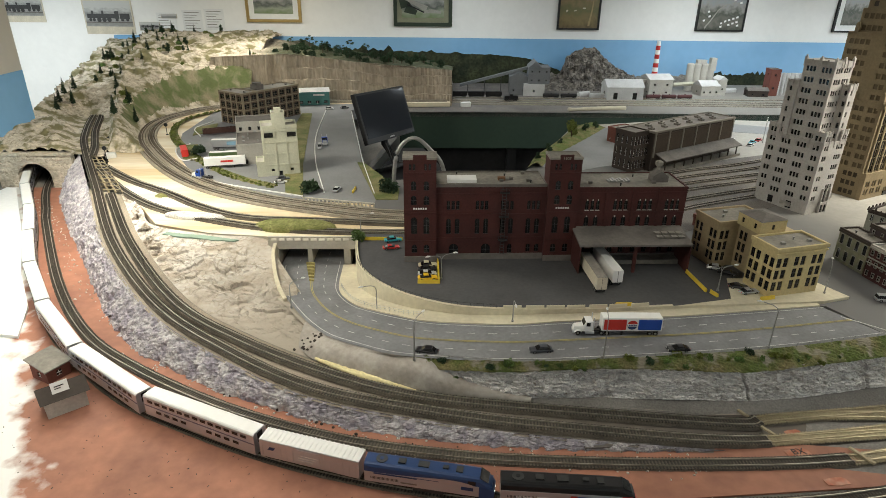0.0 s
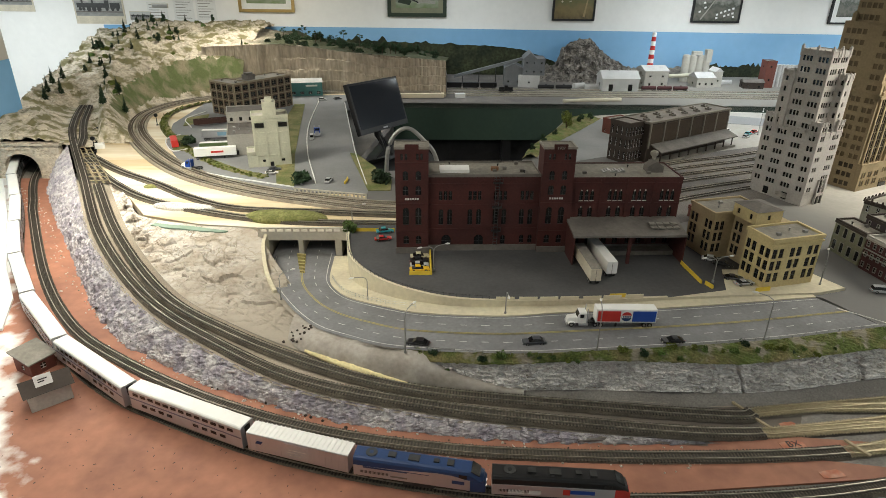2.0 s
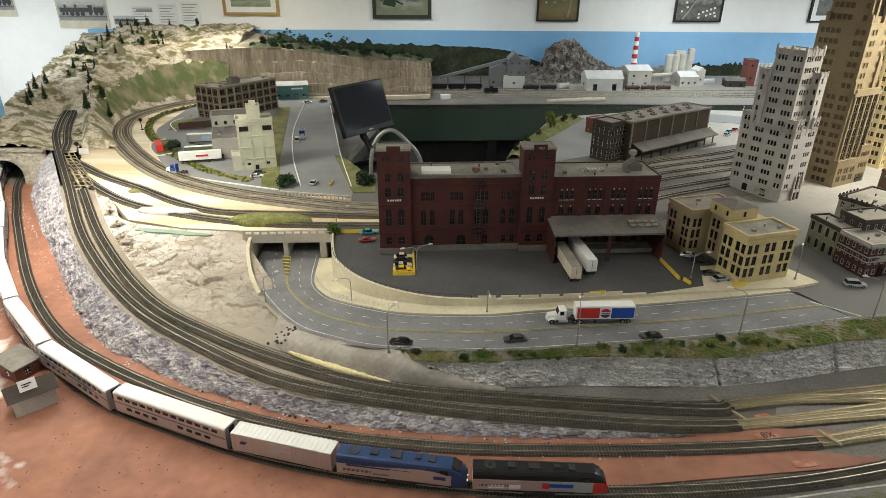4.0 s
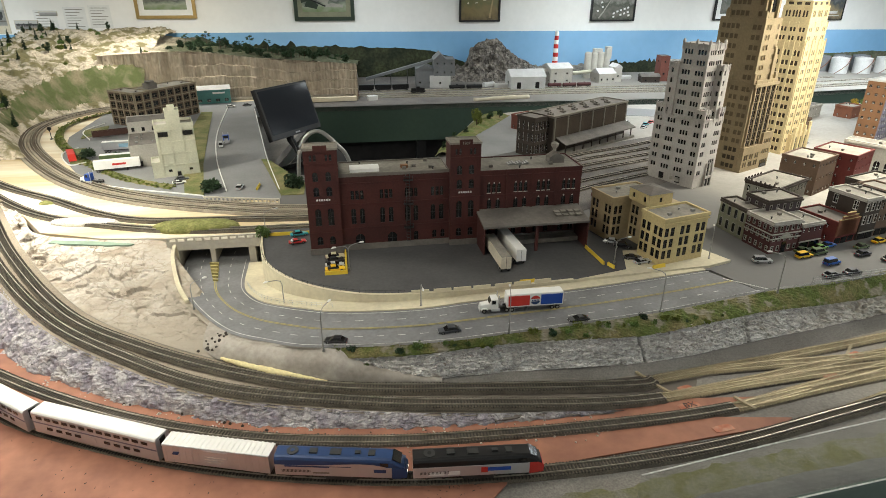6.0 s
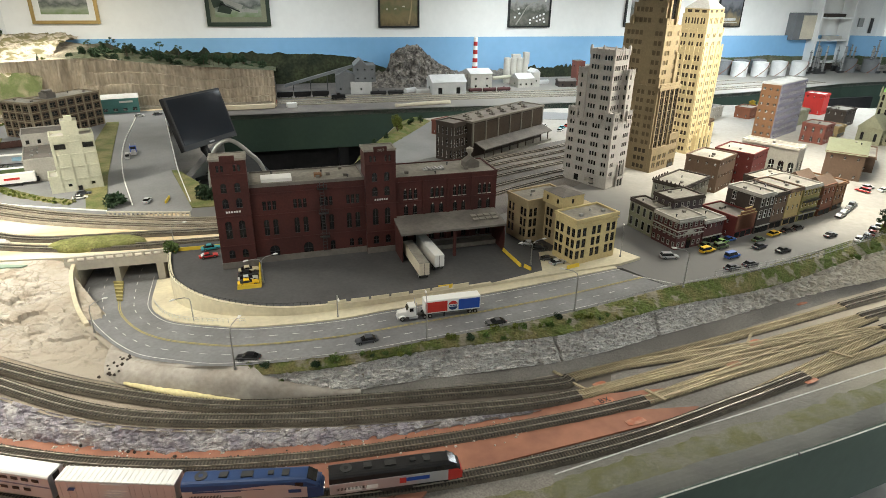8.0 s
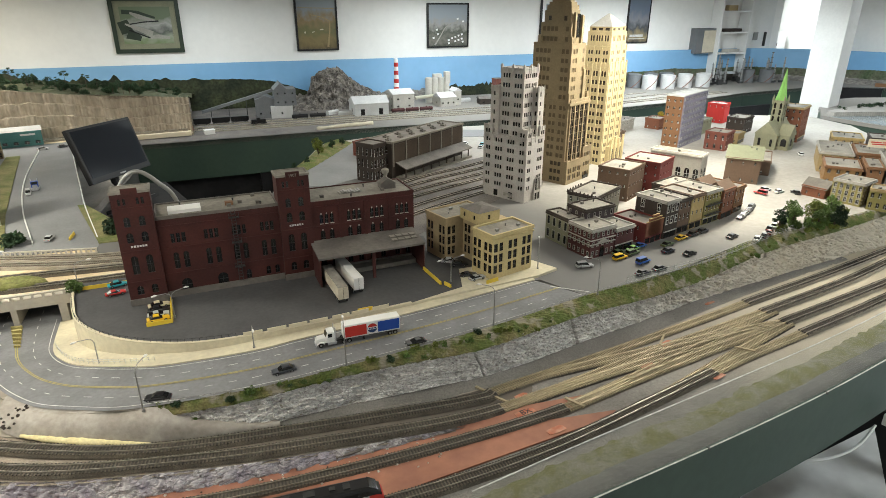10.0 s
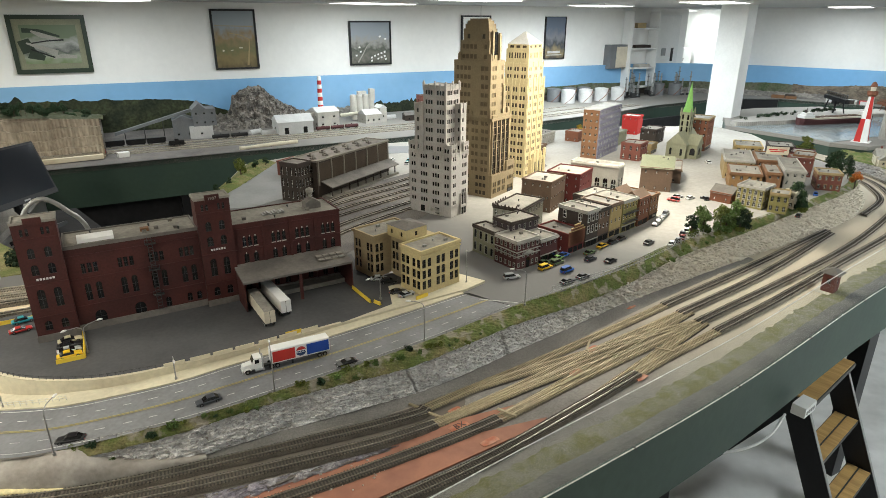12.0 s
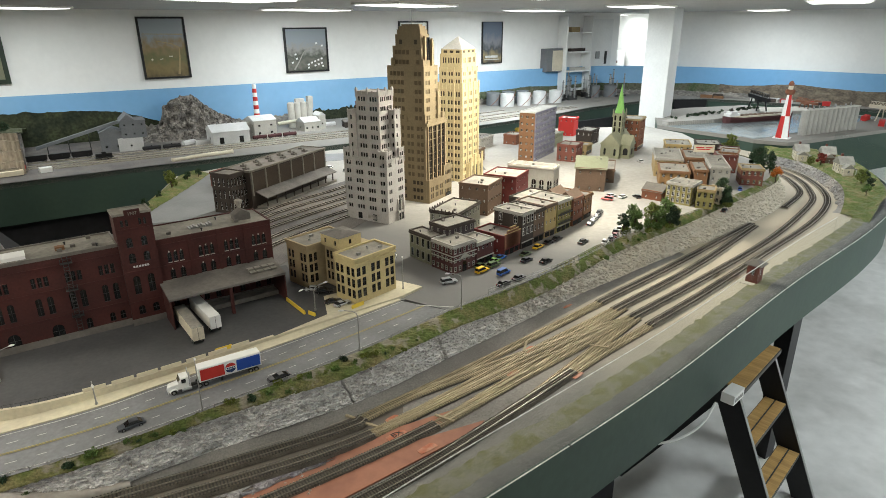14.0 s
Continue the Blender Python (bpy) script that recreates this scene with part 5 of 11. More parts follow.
# ---- buildings ----
def facade(mb, o, u, w, h, wins, depth=0.0022, mi=0):
    """One wall face with real openings. o: lower corner, u: direction along it (outward is to the right of u)."""
    o, u = Vector(o), Vector((u[0], u[1], 0)).normalized()
    inn = Vector((-u.y, u.x, 0)) * depth
    us = sorted({0, w, *[round(a, 5) for r in wins for a in (r[0], r[1])]})
    zs = sorted({0, h, *[round(a, 5) for r in wins for a in (r[2], r[3])]})
    for a, b in zip(us, us[1:]):
        for c, d in zip(zs, zs[1:]):
            m, n = (a + b) / 2, (c + d) / 2
            if any(r[0] < m < r[1] and r[2] < n < r[3] for r in wins):
                continue
            mb.poly([o + u * a + Vector((0, 0, c)), o + u * b + Vector((0, 0, c)), o + u * b + Vector((0, 0, d)), o + u * a + Vector((0, 0, d))], mi)
    for r in wins:
        p = [o + u * a + Vector((0, 0, c)) for a, c in ((r[0], r[2]), (r[1], r[2]), (r[1], r[3]), (r[0], r[3]))]
        for k in range(4):
            mb.poly([p[k], p[k] + inn, p[(k + 1) % 4] + inn, p[(k + 1) % 4]], mi)


WIN = {}


def window_mesh(w, h, sash, wall=None, arch=False, depth=0.0022, pane="pane", keystone=False, surround=None):
    """A pane behind thin sash bars, and for an arched head the two brick shoulders."""
    key = (round(w, 4), round(h, 4), sash, wall, arch, pane, keystone, surround)
    if key not in WIN:
        mb = MB()
        y = depth - 0.0002
        mb.box(0, w, y - 0.0002, y + 0.0004, 0, h, 0)
        s = min(0.0007, w * 0.09)
        if sash:
            mb.box(0, w, y - 0.0009, y - 0.0002, h * 0.48, h * 0.48 + s, 1)
            mb.box(w / 2 - s / 2, w / 2 + s / 2, y - 0.0008, y - 0.0002, 0, h, 1)
            mb.box(0, w, y - 0.0009, y - 0.0002, 0, s, 1)
        if arch:
            r = w / 2
            P = [(r + r * math.cos(a), h - r + r * math.sin(a)) for a in np.linspace(0, math.pi, 9)]
            for (a, za), (b, zb) in zip(P, P[1:]):
                mb.hexa([(b, 0.0, zb), (a, 0.0, za), (a, y, za), (b, y, zb), (b, 0.0, h + 1e-4), (a, 0.0, h + 1e-4), (a, y, h + 1e-4), (b, y, h + 1e-4)], 2)
        if keystone:
            mb.box(w / 2 - 0.0014, w / 2 + 0.0014, -0.0012, 0.0006, h - 0.0008, h + 0.0030, 3)
            mb.box(-0.0008, w + 0.0008, -0.0010, 0.0006, -0.0016, 0.0, 3)
        if surround:
            k = len(mb.v)
            out, inn = ((-0.0011, -0.0013), (w + 0.0011, -0.0013), (w + 0.0011, h + 0.0016), (-0.0011, h + 0.0016)), ((0, 0), (w, 0), (w, h), (0, h))
            mb.v += [(x, yy, zz) for yy in (-0.0008, 0.0004) for q in (out, inn) for x, zz in q]
            for i in range(4):
                j = (i + 1) % 4
                mb.f += [(k + i, k + j, k + 4 + j, k + 4 + i), (k + j, k + i, k + 8 + i, k + 8 + j), (k + 4 + i, k + 4 + j, k + 12 + j, k + 12 + i)]
                mb.m += [3, 3, 3]
        WIN[key] = mb.mesh("window", [M[pane], M[sash or "darkmetal"], M[wall or "brick"], M[surround or "w_lgrey"]])
    return WIN[key]


def grid(w, n, ww, edge=None, group=1, gap=None):
    """Left ends of n openings along a wall, single or in close groups."""
    if n <= 0:
        return []
    e = edge if edge is not None else 0.5 * (w - n * ww) / (n + 0.2)
    k = n // group
    gap = gap or ww * 0.45
    gw = group * ww + (group - 1) * gap
    if k == 1:
        starts = [(w - gw) / 2]
    else:
        starts = [e + i * (w - 2 * e - gw) / (k - 1) for i in range(k)]
    return [s + j * (ww + gap) for s in starts for j in range(group)]


def block(root, x0, y0, w, d, z0, z1, wall, rows, cols, win=(0.007, 0.012), sash="white", first=0.012, head=0.010, arch=False, group=1, faces="FLRB", skip=(), pane="pane", surround=None):
    """Four walls of a block with rows of windows; cols: how many on front and back, left and right."""
    mb = MB()
    h = z1 - z0
    ww, wh = win
    step = (h - first - head - wh) / max(1, rows - 1)
    zr = [first + k * step for k in range(rows)]
    sides = {"F": ((x0, y0), (1, 0), w, 0), "R": ((x0 + w, y0), (0, 1), d, 90), "B": ((x0 + w, y0 + d), (-1, 0), w, 180), "L": ((x0, y0 + d), (0, -1), d, 270)}
    for f, (o, u, length, deg) in sides.items():
        n = cols[0] if f in "FB" else cols[1]
        us = grid(length, n, ww, group=group) if f in faces else []
        wins = [(a, a + ww, z, z + wh) for a in us for i, z in enumerate(zr) if (f, i) not in skip]
        facade(mb, (*o, z0), u, length, h, wins)
        for a, b, c, e in wins:
            p = Vector(o) + Vector(u) * a
            obj("window", window_mesh(ww, wh, sash, wall if arch else None, arch, pane=pane, surround=surround), [], root, m=at(p.x, p.y, z0 + c, deg))
    mb.poly([(x0, y0, z1), (x0 + w, y0, z1), (x0 + w, y0 + d, z1), (x0, y0 + d, z1)])
    return obj("wall", mb.mesh("wall", [M[wall]], weld=True), [], root)


def flat_roof(root, x0, y0, w, d, z, roof="roofgrey", trim=None, lip=0.006, over=0.0015, thick=0.003):
    mb = MB(); mb.box(x0 + thick, x0 + w - thick, y0 + thick, y0 + d - thick, z + 0.0002, z + 0.0012)
    obj("roof", mb, M[roof], root)
    if lip:
        mb = MB()
        o = over
        mb.box(x0 - o, x0 + w + o, y0 - o, y0 + thick, z - 0.003, z + lip)
        mb.box(x0 - o, x0 + w + o, y0 + d - thick, y0 + d + o, z - 0.003, z + lip)
        mb.box(x0 - o, x0 + thick, y0 + thick, y0 + d - thick, z - 0.003, z + lip)
        mb.box(x0 + w - thick, x0 + w + o, y0 + thick, y0 + d - thick, z - 0.003, z + lip)
        obj("parapet", mb, M[trim or roof], root)


def roof_vents(root, spots, z, dark=True):
    for k, (x, y) in enumerate(spots):
        mb = MB()
        if k % 2:
            mb.tube([(x, y, z), (x, y, z + 0.006)], 0.0018, 8); mb.tube([(x, y, z + 0.006), (x, y, z + 0.008)], 0.003, 8)
            obj("roof_vent", mb, M["darkmetal" if dark else "metal"], root)
        else:
            mb.box(x - 0.005, x + 0.005, y - 0.004, y + 0.004, z, z + 0.006); mb.box(x - 0.0055, x + 0.0055, y - 0.0045, y + 0.0045, z + 0.006, z + 0.007)
            obj("roof_box", mb, M["roofdark" if dark else "metal"], root)


def shop(name, label, x, y, deg, w, d, top, wall, rows, cols, base=ST, roof="roofgrey", trim=None, win=(0.007, 0.012), sash="white", cornice=True, arch=False, group=1, front=True, vents=2, surround=None):
    """A town building: windowed walls, cornice, parapet roof, ground-floor shop front and door."""
    t = thing(name, at(x, y, base - 0.001, deg), label, "building", "town buildings")
    h = top - base
    sk = {(f, 0) for f in "F"} if front else set()
    block(t, 0, 0, w, d, 0, h, wall, rows, cols, win, sash, first=0.010, arch=arch, group=group, skip=sk, surround=surround)
    flat_roof(t, 0, 0, w, d, h, roof, trim or wall)
    if cornice:
        mb = MB()
        mb.box(-0.004, w + 0.004, -0.004, 0.0, h - 0.005, h + 0.001)
        for k in range(int(w / 0.006)):
            mb.box(0.002 + k * 0.006, 0.004 + k * 0.006, -0.0025, 0.0, h - 0.0072, h - 0.005)
        obj("cornice", mb, M[trim or wall], t)
        mb = MB(); mb.box(-0.004, 0.0, -0.004, d, h - 0.005, h + 0.001)
        obj("cornice", mb, M[trim or wall], t)
    if front:
        n = max(2, int(w / 0.03))
        for k in range(n):
            mb = MB(); a = 0.004 + k * (w - 0.006) / n
            b = a + (w - 0.006) / n - 0.004
            mb.box(a, b, -0.0006, 0.0002, 0.004 if k != n // 2 else 0.0005, 0.022, 0)
            obj("shop_window" if k != n // 2 else "door", mb, M["pane"], t)
        mb = MB(); mb.box(0.0, w, -0.003, 0.0, 0.023, 0.026)
        obj("shop_fascia", mb, M[trim or wall], t)
    random.seed(int(x * 1000))
    roof_vents(t, [(random.uniform(0.15, 0.85) * w, random.uniform(0.25, 0.85) * d) for _ in range(vents)], h + 0.001)
    return t


for nm, c in dict(w_maroon=(0.085, 0.032, 0.032), w_plum=(0.055, 0.040, 0.045), w_red=(0.15, 0.032, 0.028), w_brown=(0.145, 0.095, 0.065), w_tan=(0.36, 0.27, 0.14), w_gold=(0.43, 0.32, 0.14), w_grey=(0.36, 0.345, 0.31), w_cream=(0.62, 0.56, 0.44),
                  w_sage=(0.25, 0.25, 0.17), w_olive=(0.27, 0.24, 0.09), w_orange=(0.205, 0.105, 0.052), w_rust=(0.19, 0.075, 0.042), w_stone=(0.30, 0.30, 0.25), w_dark=(0.052, 0.040, 0.033), w_white=(0.44, 0.415, 0.385), w_beige=(0.38, 0.30, 0.175),
                  w_pale=(0.58, 0.48, 0.28), w_yellow=(0.53, 0.43, 0.22), w_teal=(0.10, 0.26, 0.25), w_lgrey=(0.50, 0.48, 0.43), w_fgrey=(0.50, 0.48, 0.38), w_brick=(0.17, 0.06, 0.045), w_bright=(0.50, 0.035, 0.03), w_purple=(0.19, 0.185, 0.25), w_copper=(0.15, 0.16, 0.105),
                  w_plant=(0.17, 0.178, 0.185), w_hall=(0.55, 0.55, 0.54), w_spire=(0.24, 0.50, 0.14), w_ochre=(0.25, 0.145, 0.06)).items():
    tint(nm, c)


def brewery():
    t = thing("brewery", at(0.028, 0.963, LOT - 0.001, 1.5), "long dark red brick brewery with two towers and a loading dock", "building")
    H0 = 1.285 - LOT

    def wall(x0, x1, y0, h, rows, d=0.14, keystone=False):
        """rows: lists of (centre, width, low, high)."""
        wins = [(c - w / 2 - x0, c + w / 2 - x0, a, b) for c, w, a, b, _ in rows]
        mb = MB()
        facade(mb, (x0, y0, 0), (1, 0), x1 - x0, h, wins, 0.003)
        side = [(0.03 + k * 0.04, 0.042 + k * 0.04, z, z + 0.03) for k in range(2) for z in (0.03, 0.085, 0.15)] if d > 0.1 else []
        facade(mb, (x1, y0, 0), (0, 1), d, h, side, 0.003)
        facade(mb, (x0, y0 + d, 0), (0, -1), d, h, [], 0.003)
        facade(mb, (x1, y0 + d, 0), (-1, 0), x1 - x0, h, [], 0.003)
        mb.poly([(x0, y0, h), (x1, y0, h), (x1, y0 + d, h), (x0, y0 + d, h)])
        obj("wall", mb, M["brick"], t)
        for c, w, a, b, ar in rows:
            obj("window", window_mesh(w, b - a, "darkmetal", "brick", ar, 0.003, "pane", keystone and ar), [], t, m=at(c - w / 2, y0, a))
        for a, b, c, e in side:
            obj("window", window_mesh(b - a, e - c, "darkmetal", "brick", True, 0.003), [], t, m=at(x1, y0 + a, c, 90))

    def courses(x0, x1, y0, zs, h):
        for z in zs:
            mb = MB(); mb.box(x0, x1, y0 - 0.0018, y0, z, z + 0.004)
            obj("string_course", mb, M["brick"], t)
        mb = MB(); mb.box(x0 - 0.001, x1 + 0.001, y0 - 0.003, y0, 0, 0.018)
        obj("plinth", mb, M["roofdark"], t, label="grey stone plinth")

    def tower(x0, x1, h, name):
        c = (x0 + x1) / 2
        rows = []
        for dx in (-0.017, 0.017):
            rows += [(c + dx, 0.015, 0.028, 0.053, True), (c + dx, 0.016, 0.085, 0.135, True), (c + dx, 0.015, 0.17, 0.197, True), (c + dx, 0.014, 0.212, 0.238, True)]
        rows += [(c + dx, 0.006, 0.268, 0.285, False) for dx in (-0.026, -0.015, 0.015, 0.026)]
        wall(x0, x1, 0.0, h, rows, 0.062)
        courses(x0, x1, 0.0, (0.062, 0.145, 0.258), h)
        flat_roof(t, x0, 0, x1 - x0, 0.062, h, "roofgrey", "roofgrey", 0.003, 0.002)
        mb = MB(); mb.box(c - 0.018, c + 0.018, -0.004, 0.001, h - 0.008, h + 0.010)
        obj("date_panel", mb, M["brick"], t)
        bars = MB()
        for k in range(6):
            bars.box(c - 0.019 + k * 0.0065, c - 0.0145 + k * 0.0065, -0.0016, -0.0006, 0.158, 0.163)
        obj("lettering", bars, M["linewhite"], t, kind="stuff", label="small white lettering")
        return c
    tower(0.0, 0.088, 1.366 - LOT, "w")
    c2 = tower(0.392, 0.478, 1.366 - LOT, "m")
    cu = bpy.data.curves.new("date", "FONT")
    cu.body, cu.size, cu.extrude, cu.align_x = "1907", 0.011, 0.0004, "CENTER"
    tx = new("date", cu)
    tx.data.materials.append(M["roofgrey"])
    tx.parent = t
    tx.matrix_basis = pose(c2, -0.0046, 1.366 - LOT - 0.003, 90, 0, 0)
    # low wing
    rows = []
    for c in (0.135, 0.215, 0.285, 0.358):
        rows += [(c + dx, 0.009, 0.150, 0.176, False) for dx in (-0.013, 0.0, 0.013)]
        rows += [(c + dx, 0.013, 0.078, 0.124, True) for dx in (-0.012, 0.012)]
    rows += [(0.138, 0.026, 0.012, 0.048, True), (0.229, 0.026, 0.012, 0.048, True), (0.297, 0.013, 0.018, 0.046, True), (0.350, 0.012, 0.022, 0.046, True), (0.374, 0.012, 0.022, 0.046, True)]
    wall(0.088, 0.392, 0.016, H0, rows, 0.124)
    courses(0.088, 0.392, 0.016, (0.064, 0.135, 0.195), H0)
    flat_roof(t, 0.088, 0.016, 0.304, 0.124, H0, "roofgrey", "roofdark", 0.005, 0.001)
    # fire escape
    mb = MB()
    for z in (0.06, 0.13, 0.2):
        mb.box(0.263, 0.289, 0.004, 0.016, z, z + 0.002)
        for xx in (0.264, 0.288):
            mb.box(xx - 0.0006, xx + 0.0006, 0.004, 0.0052, z, z + 0.014)
        mb.box(0.263, 0.289, 0.004, 0.005, z + 0.013, z + 0.014)
    for k in range(22):
        mb.box(0.270, 0.280, 0.008, 0.010, 0.02 + k * 0.009, 0.021 + k * 0.009)
    mb.box(0.269, 0.2705, 0.008, 0.010, 0.02, 0.22); mb.box(0.2795, 0.281, 0.008, 0.010, 0.02, 0.22)
    obj("fire_escape", mb, M["darkmetal"], t, label="black iron fire escape")
    # right wing
    H1 = 1.278 - LOT
    rows = []
    for c in (0.521, 0.600, 0.668, 0.745):
        rows += [(c + dx, 0.010, 0.150, 0.178, True) for dx in (-0.015, 0.0, 0.015)]
        rows += [(c + dx, 0.013, 0.085, 0.130, True) for dx in (-0.013, 0.013)]
        rows += [(c + dx, 0.014, 0.02, 0.055, False) for dx in (-0.016, 0.016)]
    wall(0.478, 0.782, 0.010, H1, rows, 0.140, True)
    courses(0.478, 0.782, 0.010, (0.066, 0.14, 0.198), H1)
    for c in (0.560, 0.634, 0.707):
        mb = MB(); mb.box(c - 0.004, c + 0.004, 0.0075, 0.0105, 0.0, H1)
        obj("pilaster", mb, M["brick"], t)
    flat_roof(t, 0.478, 0.010, 0.304, 0.140, H1, "roofgrey", "brick", 0.004, 0.001)
    # roof furniture
    mb = MB()
    mb.loft([[(x, y, H0 + z) for y, z in ((0.04, 0.001), (0.085, 0.001), (0.085, 0.010), (0.072, 0.014), (0.05, 0.014), (0.04, 0.010))] for x in (0.12, 0.20)])
    obj("roof_light", mb, M["white"], t, label="large white curved roof light")
    roof_vents(t, [(0.30, 0.07), (0.15, 0.12), (0.27, 0.05), (0.285, 0.10), (0.345, 0.05), (0.35, 0.04), (0.34, 0.12), (0.49, 0.1)], H0 + 0.001)
    mb = MB(); mb.box(0.262, 0.282, 0.06, 0.075, H0 + 0.001, H0 + 0.010)
    obj("roof_crate", mb, M["w_orange"], t, label="small orange crate")
    roof_vents(t, [(0.52, 0.05), (0.60, 0.03), (0.70, 0.05), (0.66, 0.11)], H1 + 0.001)
    mb = MB()
    for k in range(9):
        mb.box(0.575 + 0.007 * k, 0.580 + 0.007 * k, 0.06, 0.085, H1 + 0.001, H1 + 0.004 + 0.002 * (k % 3))
    obj("roof_clutter", mb, M["metal"], t, label="low grey roof plant and scraps", kind="stuff")
    mb = MB()
    mb.loft([[(0.70, 0.06, H1), (0.745, 0.06, H1), (0.745, 0.095, H1), (0.70, 0.095, H1)], [(0.70, 0.06, H1 + 0.018), (0.745, 0.06, H1 + 0.018), (0.745, 0.095, H1 + 0.018), (0.70, 0.095, H1 + 0.018)], [(0.722, 0.06, H1 + 0.032), (0.724, 0.06, H1 + 0.032), (0.724, 0.095, H1 + 0.032), (0.722, 0.095, H1 + 0.032)]])
    obj("hoist_house", mb, M["roofdark"], t)
    mb = MB(); mb.tube([(0.722, 0.085, H1 + 0.02), (0.722, 0.085, H1 + 0.046)], 0.005, 10); mb.tube([(0.722, 0.085, H1 + 0.04), (0.722, 0.085, H1 + 0.046), (0.722, 0.085, H1 + 0.054), (0.722, 0.085, H1 + 0.058)], [0.006, 0.011, 0.011, 0.004], 12)
    obj("ventilator", mb, M["lgrey"] if "lgrey" in M else M["roofgrey"], t, label="pale bulbous roof ventilator", smooth=False)
    # loading dock with canopy
    x0, x1, yf = 0.470, 0.778, -0.088
    mb = MB(); mb.hexa([(x0, yf, 0.080), (x1, yf, 0.080), (x1, 0.012, 0.096), (x0, 0.012, 0.096), (x0, yf, 0.086), (x1, yf, 0.086), (x1, 0.012, 0.102), (x0, 0.012, 0.102)])
    obj("canopy", mb, M["roofdark"], t, label="flat grey loading dock canopy")
    mb = MB()
    for a in (0.69, 0.71, 0.73, 0.75):
        for b in (-0.06, -0.04):
            mb.box(a, a + 0.016, b, b + 0.016, 0.0895 + (b - yf) * 0.16 - 0.001, 0.0905 + (b - yf) * 0.16 + 0.001)
    obj("roof_grating", mb, M["roofgrey"], t)
    for a in (x0 + 0.002, x1 - 0.004):
        mb = MB(); mb.hexa([(a, yf + 0.002, 0), (a + 0.003, yf + 0.002, 0), (a + 0.003, 0.012, 0), (a, 0.012, 0), (a, yf + 0.002, 0.080), (a + 0.003, yf + 0.002, 0.080), (a + 0.003, 0.012, 0.096), (a, 0.012, 0.096)])
        obj("canopy_side", mb, M["brick"], t)
    mb = MB(); mb.box(0.622, 0.630, yf + 0.004, yf + 0.012, 0, 0.081)
    obj("canopy_post", mb, M["brick"], t)
    mb = MB(); mb.box(0.55, 0.772, -0.03, 0.010, 0, 0.014)
    obj("dock", mb, M["roofgrey"], t)


def yellow_block():
    t = thing("apartment_block", at(0.953, 0.752, ST + 0.006, 14), "three-storey yellow stone office block with dark windows", "building", "town buildings")
    h = 1.196 - ST - 0.006
    block(t, 0, 0, 0.15, 0.088, 0, h, "w_yellow", 3, (6, 4), (0.0135, 0.025), "darkmetal", first=0.018, head=0.022, group=2)
    flat_roof(t, 0, 0, 0.15, 0.088, h, "roofgrey", "w_yellow", 0.006, 0.003)
    block(t, -0.02, 0.19, 0.16, 0.10, 0, h, "w_beige", 3, (6, 4), (0.0115, 0.025), "darkmetal", first=0.018, head=0.022, group=2)
    flat_roof(t, -0.02, 0.19, 0.16, 0.10, h, "roofgrey", "w_beige", 0.006, 0.003)
    block(t, 0.045, 0.088, 0.10, 0.102, 0, h, "w_beige", 3, (0, 4), (0.0115, 0.025), "darkmetal", first=0.018, head=0.020, group=2)
    block(t, 0.03, 0.10, 0.08, 0.085, h, h + 0.035, "w_yellow", 1, (1, 2), (0.009, 0.014), "", first=0.010, head=0.008)
    mb = MB(); mb.loft([[(0.026, 0.096, h + 0.035), (0.114, 0.096, h + 0.035), (0.114, 0.189, h + 0.035), (0.026, 0.189, h + 0.035)], [(0.065, 0.13, h + 0.045), (0.075, 0.13, h + 0.045), (0.075, 0.155, h + 0.045), (0.065, 0.155, h + 0.045)]])
    obj("penthouse_roof", mb, M["roofdark"], t)
    mb = MB(); mb.box(-0.003, 0.153, -0.003, 0.0, h - 0.012, h - 0.008)
    obj("string_course", mb, M["w_yellow"], t)
    roof_vents(t, [(0.04, 0.03), (0.09, 0.05), (0.12, 0.03), (0.02, 0.23), (0.05, 0.26), (0.07, 0.22)], h + 0.001, False)


def spans(groups, ww, gap, start, length):
    """Left ends of windows in groups spread evenly along a wall."""
    widths = [n * ww + (n - 1) * gap for n in groups]
    room_left = length - 2 * start - sum(widths)
    step = room_left / max(1, len(groups) - 1)
    out, x = [], start
    for n, wd in zip(groups, widths):
        out += [x + k * (ww + gap) for k in range(n)]
        x += wd + step
    return out


